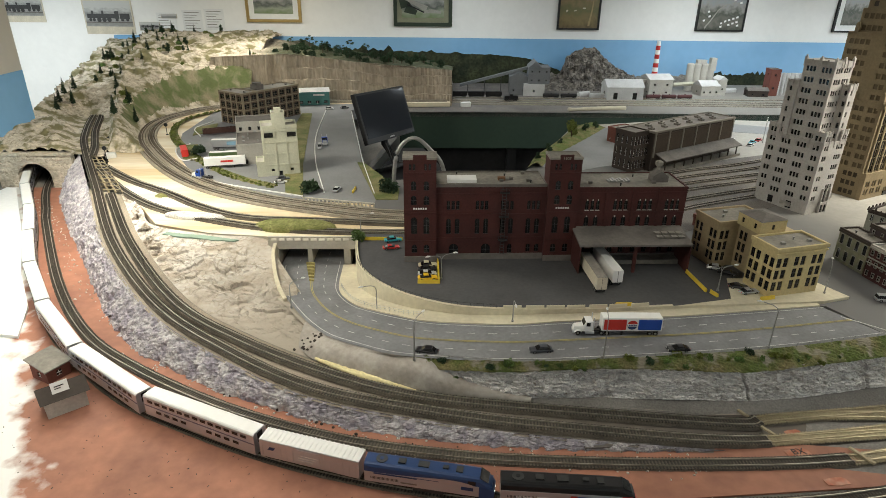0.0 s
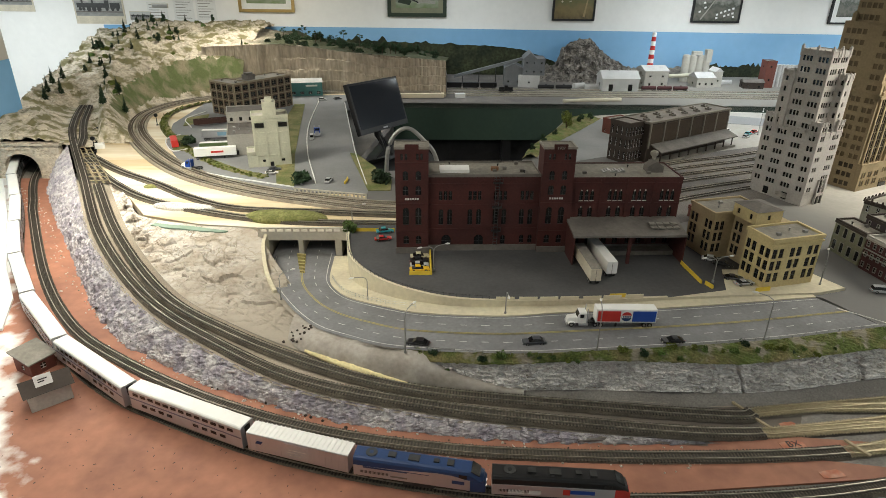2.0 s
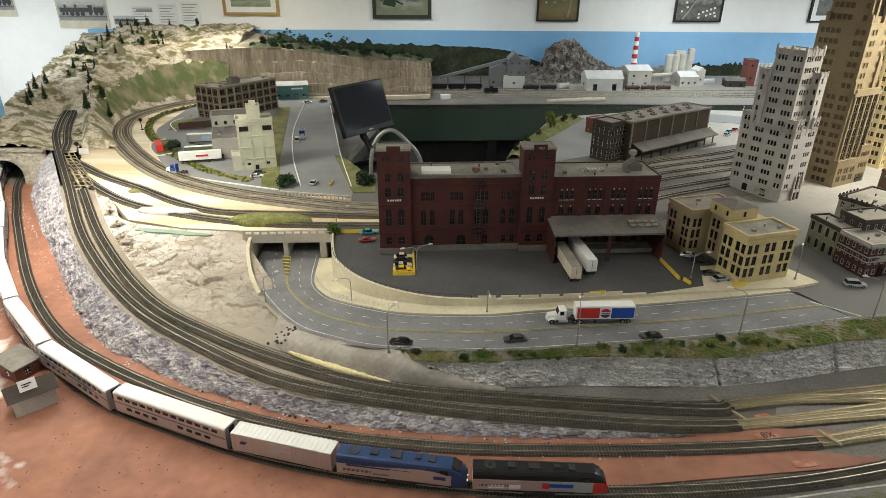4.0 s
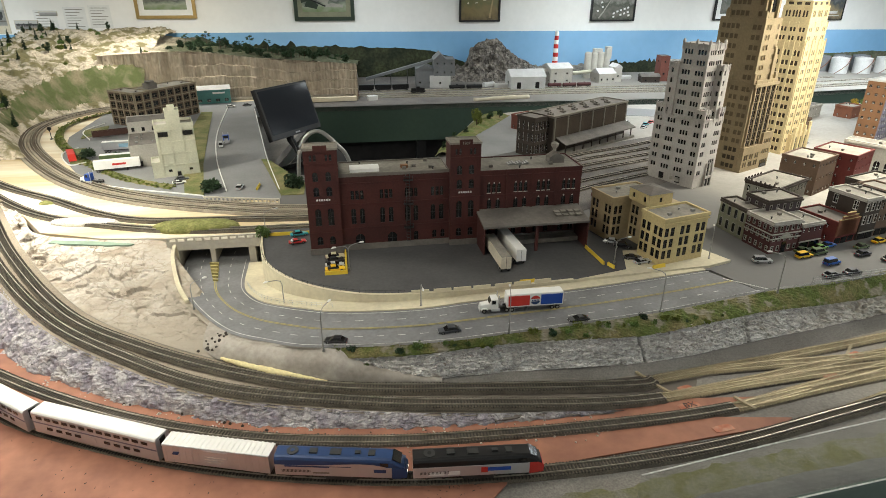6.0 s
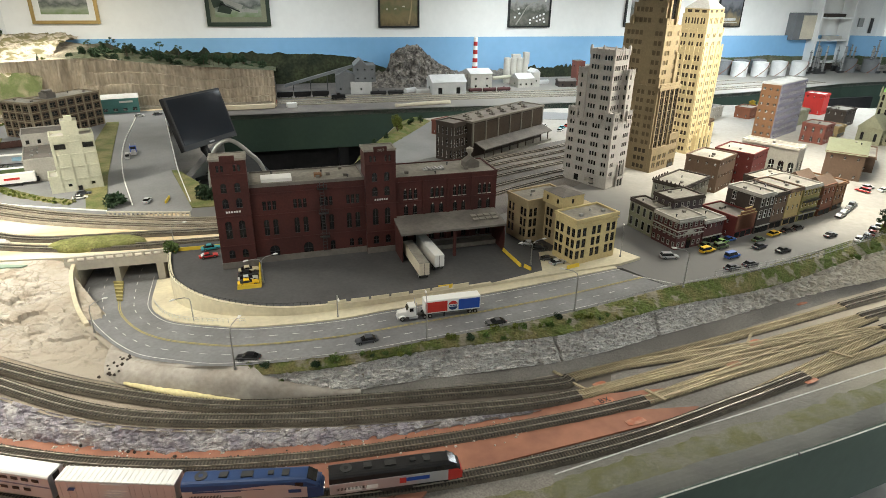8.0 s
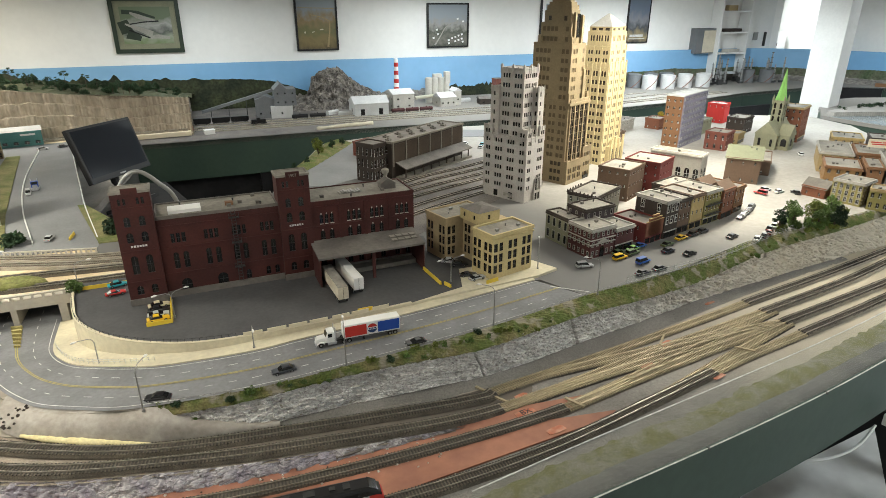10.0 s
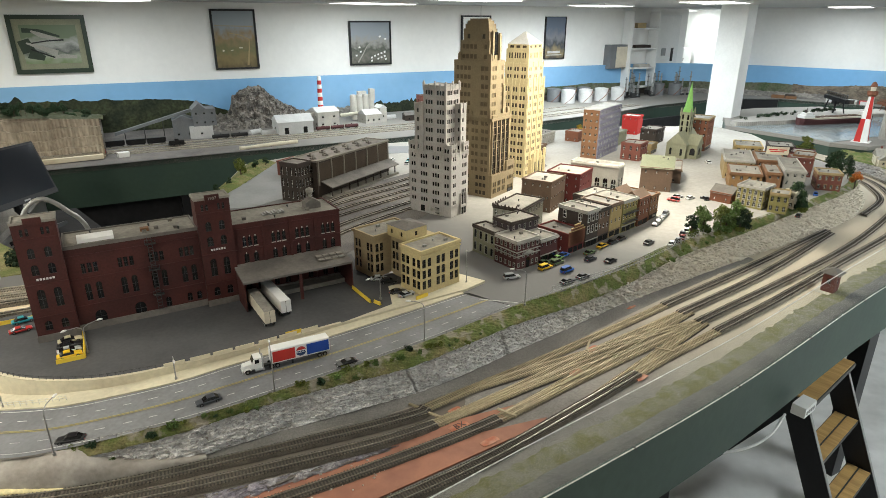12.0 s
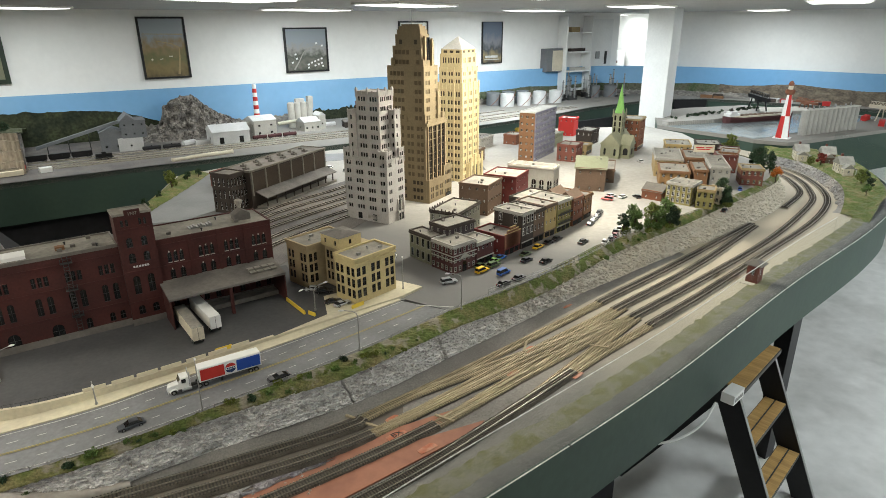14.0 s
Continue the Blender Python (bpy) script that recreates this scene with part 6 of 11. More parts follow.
def tier(root, u0, u1, v0, v1, z0, z1, wall, rows, fg, lg, pane="pane", win=(0.0075, 0.015), first=0.010, head=0.010, gap=0.003, edge=0.008, lip=0.004, teeth=(0, 0), arch=False):
    """One block of a stepped tower: windows in groups on all but its back, parapet, piers that rise past it."""
    mb = MB()
    h, (ww, wh) = z1 - z0, win
    zr = [first + k * (h - first - head - wh) / max(1, rows - 1) for k in range(rows)]
    for f, o, u, length, deg, g in (("F", (u0, v0), (1, 0), u1 - u0, 0, fg), ("R", (u1, v0), (0, 1), v1 - v0, 90, lg), ("B", (u1, v1), (-1, 0), u1 - u0, 180, ()), ("L", (u0, v1), (0, -1), v1 - v0, 270, lg)):
        us = spans(g, ww, gap, edge, length) if g else []
        wins = [(a, a + ww, z, z + wh) for a in us for z in zr] if rows else []
        facade(mb, (*o, z0), u, length, h, wins, 0.003)
        for a, b, c, e in wins:
            p = Vector(o) + Vector(u) * a
            obj("window", window_mesh(ww, wh, "", wall if arch else None, arch, 0.003, pane), [], root, m=at(p.x, p.y, z0 + c, deg))
    mb.poly([(u0, v0, z1), (u1, v0, z1), (u1, v1, z1), (u0, v1, z1)])
    body = obj("wall", mb.mesh("wall", [M[wall]], weld=True), [], root)
    flat_roof(root, u0, v0, u1 - u0, v1 - v0, z1, wall, wall, lip, 0.0, 0.0025)
    if teeth[0]:
        mb = MB()
        for a in np.linspace(u0, u1 - 0.0045, teeth[0]):
            mb.box(a, a + 0.0045, v0 - 0.0018, v0 + 0.002, z1 - 0.016, z1 + lip + 0.004)
        for b in np.linspace(v0, v1 - 0.0045, teeth[1]):
            mb.box(u0 - 0.0018, u0 + 0.002, b, b + 0.0045, z1 - 0.016, z1 + lip + 0.004)
        obj("pier", mb, M[wall], root, label="small raised parapet teeth", kind="stuff")
    return body


def towers():
    tint("brownpane", (0.050, 0.036, 0.020), rough=0.35, bump=0.0)
    tint("w_tower", (0.25, 0.195, 0.115))
    tint("tanpane", (0.125, 0.092, 0.048), rough=0.6, bump=0.0)
    # pale stepped tower with a tall shaft between lower wings
    t = thing("tower_block", at(1.393, 1.354, ST - 0.001, 26), "pale grey stepped art deco tower with dark windows", "skyscraper", "tall towers")
    k = dict(win=(0.0088, 0.0165), gap=0.0032)
    tier(t, 0, 0.120, 0, 0.206, 0.042, 0.250, "w_white", 6, (2, 3), (2, 3, 3, 2), edge=0.012, first=0.008, head=0.008, lip=0.003, teeth=(5, 9), **k)
    tier(t, 0.003, 0.117, 0.003, 0.203, 0.0, 0.042, "w_white", 1, (), (2,), win=(0.022, 0.026), gap=0.05, edge=0.05, first=0.006, head=0.008, lip=0.0)
    for u0, u1, v0, v1 in ((0.0, 0.036, 0.0, 0.042), (0.0, 0.036, 0.164, 0.206), (0.086, 0.120, 0.0, 0.042), (0.086, 0.120, 0.164, 0.206)):
        tier(t, u0, u1, v0, v1, 0.250, 0.284, "w_white", 1, (2,), (2,), edge=0.009, first=0.007, head=0.010, teeth=(3, 3), **k)
    tier(t, 0.012, 0.106, 0.034, 0.140, 0.250, 0.503, "w_white", 7, (3, 3), (3, 3), edge=0.010, first=0.008, head=0.016, teeth=(4, 5), **k)
    for u0, u1, v0, v1 in ((0.006, 0.060, 0.140, 0.180), (0.074, 0.114, 0.008, 0.034)):
        tier(t, u0, u1, v0, v1, 0.250, 0.432, "w_white", 5, (1,), (1,), edge=0.012, first=0.010, head=0.014, teeth=(3, 3), **k)
    for a, b in ((0.010, 0.032), (0.010, 0.134), (0.100, 0.032), (0.055, 0.032), (0.010, 0.082)):
        mb = MB(); mb.box(a, a + 0.008, b, b + 0.008, 0.485, 0.516); mb.box(a + 0.002, a + 0.006, b + 0.002, b + 0.006, 0.516, 0.521); obj("finial", mb, M["w_white"], t)
    mb = MB(); mb.box(0.066, 0.100, -0.003, 0.004, 0.0, 0.030); mb.box(0.070, 0.094, -0.002, 0.003, 0.040, 0.085); obj("entrance", mb, M["pane"], t, label="tall dark entrance")
    mb = MB()
    for a in (0.062, 0.081, 0.100):
        mb.box(a, a + 0.004, -0.006, 0.002, 0.0, 0.090)
    mb.box(0.062, 0.104, -0.006, 0.002, 0.030, 0.040); obj("portal", mb, M["w_white"], t)
    mb = MB(); mb.box(-0.0012, 0.004, 0.060, 0.100, 0.012, 0.028); obj("poster_panel", mb, M["greyprint"], t)
    # tall brown slab, stepped back near its top, over a wide glazed shaft
    t = thing("tower_block", at(1.679, 1.526, ST - 0.001, 26), "tall tan and brown stepped tower with a mast", "skyscraper", "tall towers")
    k = dict(win=(0.0150, 0.0180), gap=0.0040)
    tier(t, 0.0, 0.172, 0.0, 0.190, 0.0, 0.105, "w_tower", 3, (), (4, 3), "brownpane", edge=0.016, first=0.012, head=0.008, lip=0.0, **k)
    tier(t, 0.0, 0.172, 0.0, 0.190, 0.105, 0.345, "w_tower", 7, (), (4, 2, 2), "tanpane", edge=0.010, first=0.010, head=0.012, lip=0.006, **k)
    tier(t, 0.004, 0.118, 0.006, 0.188, 0.345, 0.575, "w_tower", 6, (2, 1), (4, 2), "tanpane", edge=0.012, first=0.014, head=0.018, lip=0.004, **k)
    tier(t, 0.118, 0.150, 0.010, 0.180, 0.345, 0.440, "w_tower", 2, (1,), (3, 2), "tanpane", edge=0.010, first=0.014, head=0.014, lip=0.005, **k)
    tier(t, 0.018, 0.100, 0.024, 0.166, 0.575, 0.654, "w_tower", 2, (2,), (4, 1), "tanpane", edge=0.010, first=0.010, head=0.012, lip=0.004, **k)
    tier(t, 0.026, 0.092, 0.032, 0.156, 0.654, 0.700, "w_tower", 1, (), (1, 1), "brownpane", edge=0.018, first=0.010, head=0.012, lip=0.003, **k)
    mb = MB()
    for i, (e, z0, z1) in enumerate(((0.0, 0.70, 0.722), (0.006, 0.722, 0.734), (0.014, 0.734, 0.742))):
        mb.box(0.030 + e, 0.086 - e, 0.036 + e, 0.150 - e, z0, z1)
    obj("crown", mb, M["w_tower"], t, label="rounded stepped crown")
    # glazed strips between pale ribs on the lit face
    mb = MB()
    for i in range(4):
        mb.box(0.0185 + 0.036 * i, 0.0455 + 0.036 * i, -0.0030, 0.002, 0.104, 0.330)
    obj("window_strip", mb, M["pane"], t, label="tall dark glazing strips")
    mb = MB()
    for i in range(5):
        mb.box(0.010 + 0.036 * i, 0.018 + 0.036 * i, -0.007, 0.001, 0.090, 0.352)
        mb.box(0.0342 + 0.036 * min(i, 3), 0.0358 + 0.036 * min(i, 3), -0.0045, 0.001, 0.10, 0.335)
    for z in np.arange(0.125, 0.33, 0.030):
        mb.box(0.020, 0.160, -0.0034, 0.001, z, z + 0.002)
    obj("rib", mb, M["w_tower"], t, label="pale vertical ribs", kind="stuff")
    mb = MB(); mb.box(0.0, 0.172, -0.009, 0.0, 0.335, 0.346); mb.box(0.012, 0.160, -0.006, 0.0, 0.346, 0.358); obj("cornice", mb, M["w_tower"], t)
    # grille and fins near the top
    mb = MB()
    for i in range(3):
        mb.box(0.048 + 0.013 * i, 0.056 + 0.013 * i, 0.0215, 0.026, 0.600, 0.690)
    obj("window_strip", mb, M["pane"], t, label="tall dark glazing strips")
    for u0, u1, v0, v1, z0, z1 in ((0.030, 0.042, 0.014, 0.026, 0.575, 0.690), (0.086, 0.100, 0.014, 0.026, 0.575, 0.680), (0.012, 0.024, 0.012, 0.024, 0.575, 0.600), (0.0, 0.010, 0.0, 0.016, 0.345, 0.380), (0.150, 0.168, 0.002, 0.020, 0.345, 0.375), (0.106, 0.122, 0.0, 0.014, 0.345, 0.470), (0.0, 0.010, 0.092, 0.108, 0.345, 0.372), (0.0, 0.012, 0.178, 0.190, 0.345, 0.380), (0.010, 0.022, 0.158, 0.172, 0.575, 0.605)):
        mb = MB(); mb.box(u0, u1, v0, v1, z0 - 0.02, z1); mb.box(u0 + 0.002, u1 - 0.002, v0 + 0.002, v1 - 0.002, z1, z1 + 0.006); obj("buttress_cap", mb, M["w_tower"], t)
    # low annexe along the lit side
    tier(t, 0.0, 0.128, -0.016, -0.0005, 0.0, 0.098, "w_tower", 2, (2, 2, 2), (), "brownpane", edge=0.012, first=0.018, head=0.028, lip=0.004, win=(0.0105, 0.022), gap=0.004)
    tier(t, 0.128, 0.198, -0.016, 0.10, 0.0, 0.142, "w_tower", 3, (2, 2), (), "brownpane", edge=0.010, first=0.016, head=0.022, lip=0.005, win=(0.010, 0.018), gap=0.004)
    mb = MB(); mb.box(0.140, 0.186, -0.0185, -0.0155, 0.002, 0.018); obj("entrance", mb, M["pane"], t, label="wide dark entrance")
    mb = MB(); mb.tube([(0.058, 0.093, 0.735), (0.058, 0.093, 0.80)], [0.0018, 0.0008], 6)
    obj("mast", mb, M["metal"], t)
    # cream tower with a pyramid roof
    t = thing("tower_block", at(2.03, 1.745, ST - 0.001, 26), "tall cream tower with arched top windows and pyramid roof", "skyscraper", "tall towers")
    w, d = 0.172, 0.136
    k = dict(pane="brownpane", gap=0.0040)
    tier(t, 0, w, 0, d, 0.0, 0.405, "w_pale", 11, (2, 2, 2), (2, 2, 2), edge=0.014, first=0.014, head=0.008, lip=0.0, win=(0.0125, 0.0190), **k)
    tier(t, 0, w, 0, d, 0.405, 0.465, "w_pale", 1, (2, 2, 2), (2, 2, 2), edge=0.014, first=0.010, head=0.022, lip=0.006, win=(0.0100, 0.024), arch=True, teeth=(7, 7), **k)
    tier(t, 0.006, w - 0.006, 0.006, d - 0.006, 0.465, 0.542, "w_pale", 2, (2, 2, 2), (2, 2, 2), edge=0.012, first=0.012, head=0.014, lip=0.004, win=(0.0100, 0.0170), teeth=(4, 4), **k)
    tier(t, 0.010, w - 0.016, 0.008, d - 0.008, 0.542, 0.606, "w_pale", 1, (2, 3, 2), (2, 3, 2), edge=0.014, first=0.026, head=0.012, lip=0.004, win=(0.0085, 0.026), arch=True, **k)
    tier(t, 0.014, w - 0.020, 0.012, d - 0.012, 0.606, 0.630, "w_pale", 1, (1, 1, 1), (1, 1, 1), edge=0.012, first=0.008, head=0.005, lip=0.002, win=(0.022, 0.011), **k)
    mb = MB(); mb.loft([[(0.012, 0.010, 0.630), (w - 0.018, 0.010, 0.630), (w - 0.018, d - 0.010, 0.630), (0.012, d - 0.010, 0.630)], [(0.079, 0.066, 0.686), (0.083, 0.066, 0.686), (0.083, 0.070, 0.686), (0.079, 0.070, 0.686)]])
    obj("pyramid_roof", mb, M["w_hall"], t, label="white pyramid roof")
    mb = MB()
    for q in np.linspace(0.0, w - 0.010, 4):
        mb.box(q, q + 0.010, -0.004, 0, 0.0, 0.480)
    for q in np.linspace(0.0, d - 0.010, 4):
        mb.box(-0.003, 0, q, q + 0.010, 0.0, 0.480)
    obj("pier", mb, M["w_pale"], t, label="raised vertical piers", kind="stuff")
    mb = MB(); mb.box(0.045, w + 0.024, -0.018, 0.0, 0.0, 0.085)
    for i in range(4):
        mb.box(0.050 + 0.040 * i, 0.062 + 0.040 * i, -0.026, -0.018, 0, 0.118 + 0.012 * (i % 2))
    obj("porch", mb, M["w_pale"], t, label="stepped buttressed porch")
    for i in range(3):
        mb = MB(); mb.box(0.066 + 0.040 * i, 0.086 + 0.040 * i, -0.0195, -0.0175, 0.004, 0.070); obj("porch_window", mb, M["brownpane"], t)


def gable(root, x0, y0, w, d, z, rise, roof, along="x", over=0.004):
    """A pitched roof with thickness and gable ends."""
    mb = MB()
    if along == "x":
        r = [[(x, y0 - over, z), (x, y0 + d + over, z), (x, y0 + d / 2, z + rise)] for x in (x0 - over, x0 + w + over)]
    else:
        r = [[(x0 - over, y, z), (x0 + w + over, y, z), (x0 + w / 2, y, z + rise)] for y in (y0 - over, y0 + d + over)]
    mb.loft(r)
    obj("roof", mb, M[roof], root)


def church():
    t = thing("church", at(3.09, 1.665, ST - 0.001, 20) @ Matrix.Scale(1.12, 4), "pale stone church with a bright green copper spire", "church")
    block(t, 0, 0, 0.20, 0.10, 0, 0.07, "w_sage", 1, (6, 2), (0.012, 0.035), "", first=0.015, head=0.01, arch=True)
    gable(t, 0, 0, 0.20, 0.10, 0.07, 0.06, "w_sage")
    block(t, 0.03, -0.045, 0.07, 0.045, 0, 0.07, "w_sage", 1, (1, 1), (0.026, 0.036), "", first=0.018, head=0.01, arch=True)
    gable(t, 0.03, -0.045, 0.07, 0.05, 0.07, 0.05, "w_sage", "y")
    block(t, 0.09, 0.03, 0.05, 0.05, 0.0, 0.22, "w_sage", 3, (2, 2), (0.010, 0.026), "", first=0.12, head=0.012, arch=True)
    for a, b in ((0.09, 0.03), (0.14, 0.03), (0.09, 0.08), (0.14, 0.08)):
        mb = MB(); mb.tube([(a, b, 0.2), (a, b, 0.228), (a, b, 0.245)], [0.005, 0.005, 0.0006], 6)
        obj("pinnacle", mb, M["w_sage"], t)
    mb = MB(); mb.tube([(0.115, 0.055, 0.22), (0.115, 0.055, 0.245), (0.115, 0.055, 0.365)], [0.028, 0.021, 0.0008], 8)
    obj("spire", mb, M["w_spire"], t, label="bright green copper spire")


def town():
    # corner bank and its neighbours
    t = shop("corner_bank", "dark red brick corner bank with white stone trim", 1.306, 0.79, 9, 0.10, 0.10, 1.152, "w_maroon", 3, (5, 5), trim="w_grey", win=(0.008, 0.013), sash="w_grey", front=False, surround="w_grey")
    for z in (0.048, 0.062, 0.090):
        mb = MB(); mb.box(-0.003, 0.103, -0.003, 0.0, z - 0.003, z); obj("stone_band", mb, M["w_grey"], t)
        mb = MB(); mb.box(-0.003, 0.0, 0.0, 0.10, z - 0.003, z); obj("stone_band", mb, M["w_grey"], t)
    mb = MB(); mb.loft([[(0.03, -0.004, 0.05), (0.07, -0.004, 0.05), (0.07, 0, 0.05), (0.03, 0, 0.05)], [(0.049, -0.004, 0.064), (0.051, -0.004, 0.064), (0.051, 0, 0.064), (0.049, 0, 0.064)]])
    obj("pediment", mb, M["w_grey"], t, label="white stone pediment")
    mb = MB(); mb.box(0.042, 0.058, -0.0015, 0.0, 0.0, 0.034); obj("door", mb, M["pane"], t)
    shop("rear_hall", "dark plum brick hall with pale sashes behind the bank", 1.352, 0.890, 9, 0.125, 0.085, 1.178, "w_plum", 3, (5, 3), win=(0.007, 0.016), trim="w_dark", roof="roofgrey", front=False, sash="w_grey", surround="w_grey")
    shop("annexe", "low dark maroon brick annexe with white cornice", 1.41, 0.806, 12, 0.085, 0.09, 1.135, "w_maroon", 2, (4, 2), trim="w_grey", front=True)
    shop("italianate_house", "sage green italianate house with arched windows", 1.294, 0.897, 7, 0.056, 0.112, 1.152, "w_sage", 2, (2, 4), win=(0.013, 0.028), sash="", arch=True, trim="w_dark", front=False, surround="w_grey")
    t = shop("stone_hall", "grey stone hall with an ornate carved dark parapet", 1.505, 1.044, 28, 0.19, 0.115, 1.158, "w_stone", 2, (8, 4), win=(0.008, 0.02), trim="w_dark", front=False)
    mb = MB()
    for k in range(8):
        mb.tube([(-0.003, 0.004 + 0.015 * k, 0.098), (-0.003, 0.004 + 0.015 * k, 0.108 + 0.006 * math.sin(k * 1.3) ** 2)], [0.005, 0.002], 6)
    for k in range(6):
        mb.tube([(0.005 + 0.02 * k, 0.118, 0.098), (0.005 + 0.02 * k, 0.118, 0.110)], [0.005, 0.002], 6)
    obj("parapet_carving", mb, M["w_dark"], t, kind="stuff", label="dark carved scrollwork")
    shop("warehouse", "large plain brown brick warehouse", 1.78, 1.221, 29, 0.155, 0.13, 1.184, "w_brown", 3, (6, 4), win=(0.008, 0.010), roof="roofgrey", front=False, vents=4, cornice=False)
    shop("warehouse", "large red brick warehouse with pale roof", 1.96, 1.256, 29, 0.155, 0.15, 1.187, "w_red", 4, (5, 4), win=(0.007, 0.010), roof="roofgrey", front=False, vents=2, cornice=False)
    shop("classical_bank", "pale grey classical bank with tall arched windows", 2.243, 1.323, 28, 0.08, 0.228, 1.178, "w_grey", 1, (2, 6), win=(0.022, 0.05), arch=True, trim="w_lgrey", roof="roofgrey", front=False)
    # office slab
    t = thing("office_block", at(2.645, 1.895, ST - 0.001, 26), "brown brick office block with a violet glass front", "building", "town buildings")
    block(t, 0, 0.004, 0.33, 0.094, 0, 0.275, "w_orange", 7, (0, 3), (0.012, 0.012), "white", first=0.02, head=0.02)
    flat_roof(t, 0, 0.004, 0.33, 0.094, 0.275, "w_hall", "w_hall", 0.005, 0.002)
    block(t, 0.0, 0.0, 0.33, 0.006, 0, 0.275, "w_purple", 8, (14, 0), (0.017, 0.020), "white", first=0.008, head=0.008)
    shop("red_store", "small bright red store with white roof", 3.43, 2.36, 26, 0.10, 0.11, 1.18, "w_bright", 2, (3, 3), roof="w_hall", trim="w_bright", front=False)
    shop("brick_block", "dark red brick block with arched windows", 2.82, 1.745, 26, 0.125, 0.11, 1.152, "w_brick", 2, (4, 3), win=(0.012, 0.025), arch=True, front=False)
    shop("brick_block", "dark brown brick block with white sashes", 3.27, 2.05, 24, 0.16, 0.10, 1.15, "w_dark", 2, (5, 3), win=(0.010, 0.016), front=False)
    shop("kiosk_row", "low tan shop with a yellow sign", 3.02, 1.85, 24, 0.10, 0.08, 1.115, "w_tan", 1, (2, 2), front=True)
    shop("tan_block", "low pale tan block", 3.0, 2.12, 24, 0.18, 0.11, 1.14, "w_sage", 2, (4, 3), front=False)
    t = shop("feed_mill", "brown brick building under a pale green copper roof", 2.373, 1.313, -50, 0.137, 0.16, 1.165, "w_brown", 2, (3, 3), roof="w_copper", front=False, cornice=False, vents=0)
    gable(t, 0, 0, 0.137, 0.16, 0.106, 0.045, "w_copper", "x", 0.006)
    roof_vents(t, [(0.09, 0.07), (0.11, 0.05)], 0.140)
    shop("long_shed", "low grey-roofed brown shed", 2.585, 1.345, -50, 0.065, 0.22, 1.125, "w_brown", 1, (1, 5), front=False)
    church()
    shop("brick_block", "tall orange-red brick block beside the church", 3.37, 1.76, 26, 0.16, 0.12, 1.248, "w_rust", 5, (4, 4), win=(0.010, 0.016), trim="w_tan", front=True)
    # row of shops along the main street
    t = shop("saloon", "low red shop with a stepped orange false front", 1.538, 0.822, 14, 0.09, 0.13, 1.128, "w_red", 2, (3, 2), roof="roofdark", front=True, cornice=False)
    mb = MB()
    for a, b, h in ((0.0, 0.09, 0.078), (0.012, 0.078, 0.088), (0.028, 0.062, 0.098)):
        mb.box(a, b, -0.003, 0.0, 0.028, h)
    obj("false_front", mb, M["w_rust"], t)
    mb = MB()
    for a, b, h in ((0.0, 0.09, 0.078), (0.012, 0.078, 0.088), (0.028, 0.062, 0.098)):
        mb.box(a, b, -0.004, 0.0005, h, h + 0.002)
    obj("coping", mb, M["w_gold"], t, label="yellow coping")
    shop("shop_house", "dark grey shop house with tall arched white windows", 1.632, 0.842, 14, 0.072, 0.12, 1.187, "w_dark", 3, (3, 2), win=(0.013, 0.026), arch=True, trim="w_grey", front=True, surround="w_lgrey")
    shop("shop_house", "dark brown brick shop house", 1.705, 0.862, 14, 0.068, 0.13, 1.178, "w_brown", 3, (3, 3), win=(0.010, 0.020), arch=True, trim="w_dark", front=True)
    shop("shop_house", "golden tan stucco shop house", 1.776, 0.880, 14, 0.075, 0.13, 1.180, "w_gold", 3, (3, 2), win=(0.008, 0.014), trim="w_brown", front=True)
    t = shop("shop_house", "yellow shop house with iron balconies", 1.854, 0.898, 14, 0.098, 0.14, 1.178, "w_olive", 3, (5, 2), win=(0.009, 0.018), trim="w_grey", front=True, surround="w_gold")
    for z in (0.036, 0.070):
        mb = MB(); mb.box(0.004, 0.094, -0.012, -0.001, z, z + 0.002)
        for k in range(19):
            mb.box(0.004 + k * 0.005, 0.0046 + k * 0.005, -0.012, -0.0114, z, z + 0.012)
        mb.box(0.004, 0.094, -0.0124, -0.0112, z + 0.012, z + 0.013)
        obj("balcony", mb, M["darkmetal"], t, label="dark iron balcony")
    t = shop("gabled_hotel", "rust brown hotel with steep brown gables", 1.962, 0.922, 18, 0.085, 0.14, 1.165, "w_rust", 3, (3, 4), win=(0.010, 0.016), roof="roofdark", cornice=False)
    gable(t, 0, 0, 0.085, 0.07, 0.105, 0.03, "w_brown", "x"); gable(t, 0, 0.07, 0.085, 0.07, 0.105, 0.03, "w_brown", "x")
    shop("brick_store", "brown brick store with dark roof", 2.055, 0.955, 20, 0.08, 0.15, 1.155, "w_orange", 3, (3, 4), win=(0.010, 0.016), roof="roofdark")
    shop("brick_store", "low brown store behind the row", 1.86, 1.05, 18, 0.17, 0.10, 1.15, "w_dark", 2, (4, 2), front=False, roof="roofgrey")
    # far side of the main street
    t = shop("cottage", "small brown brick house with a pitched roof", 2.535, 0.95, 14, 0.10, 0.09, 1.098, "w_rust", 1, (3, 2), cornice=False, front=False, vents=0)
    gable(t, 0, 0, 0.10, 0.09, 0.038, 0.03, "roofdark", "y")
    shop("green_house", "olive green house with grey arched windows", 2.572, 0.83, 14, 0.11, 0.11, 1.148, "w_olive", 3, (4, 5), win=(0.011, 0.018), arch=True, trim="w_grey", front=False, surround="w_lgrey")
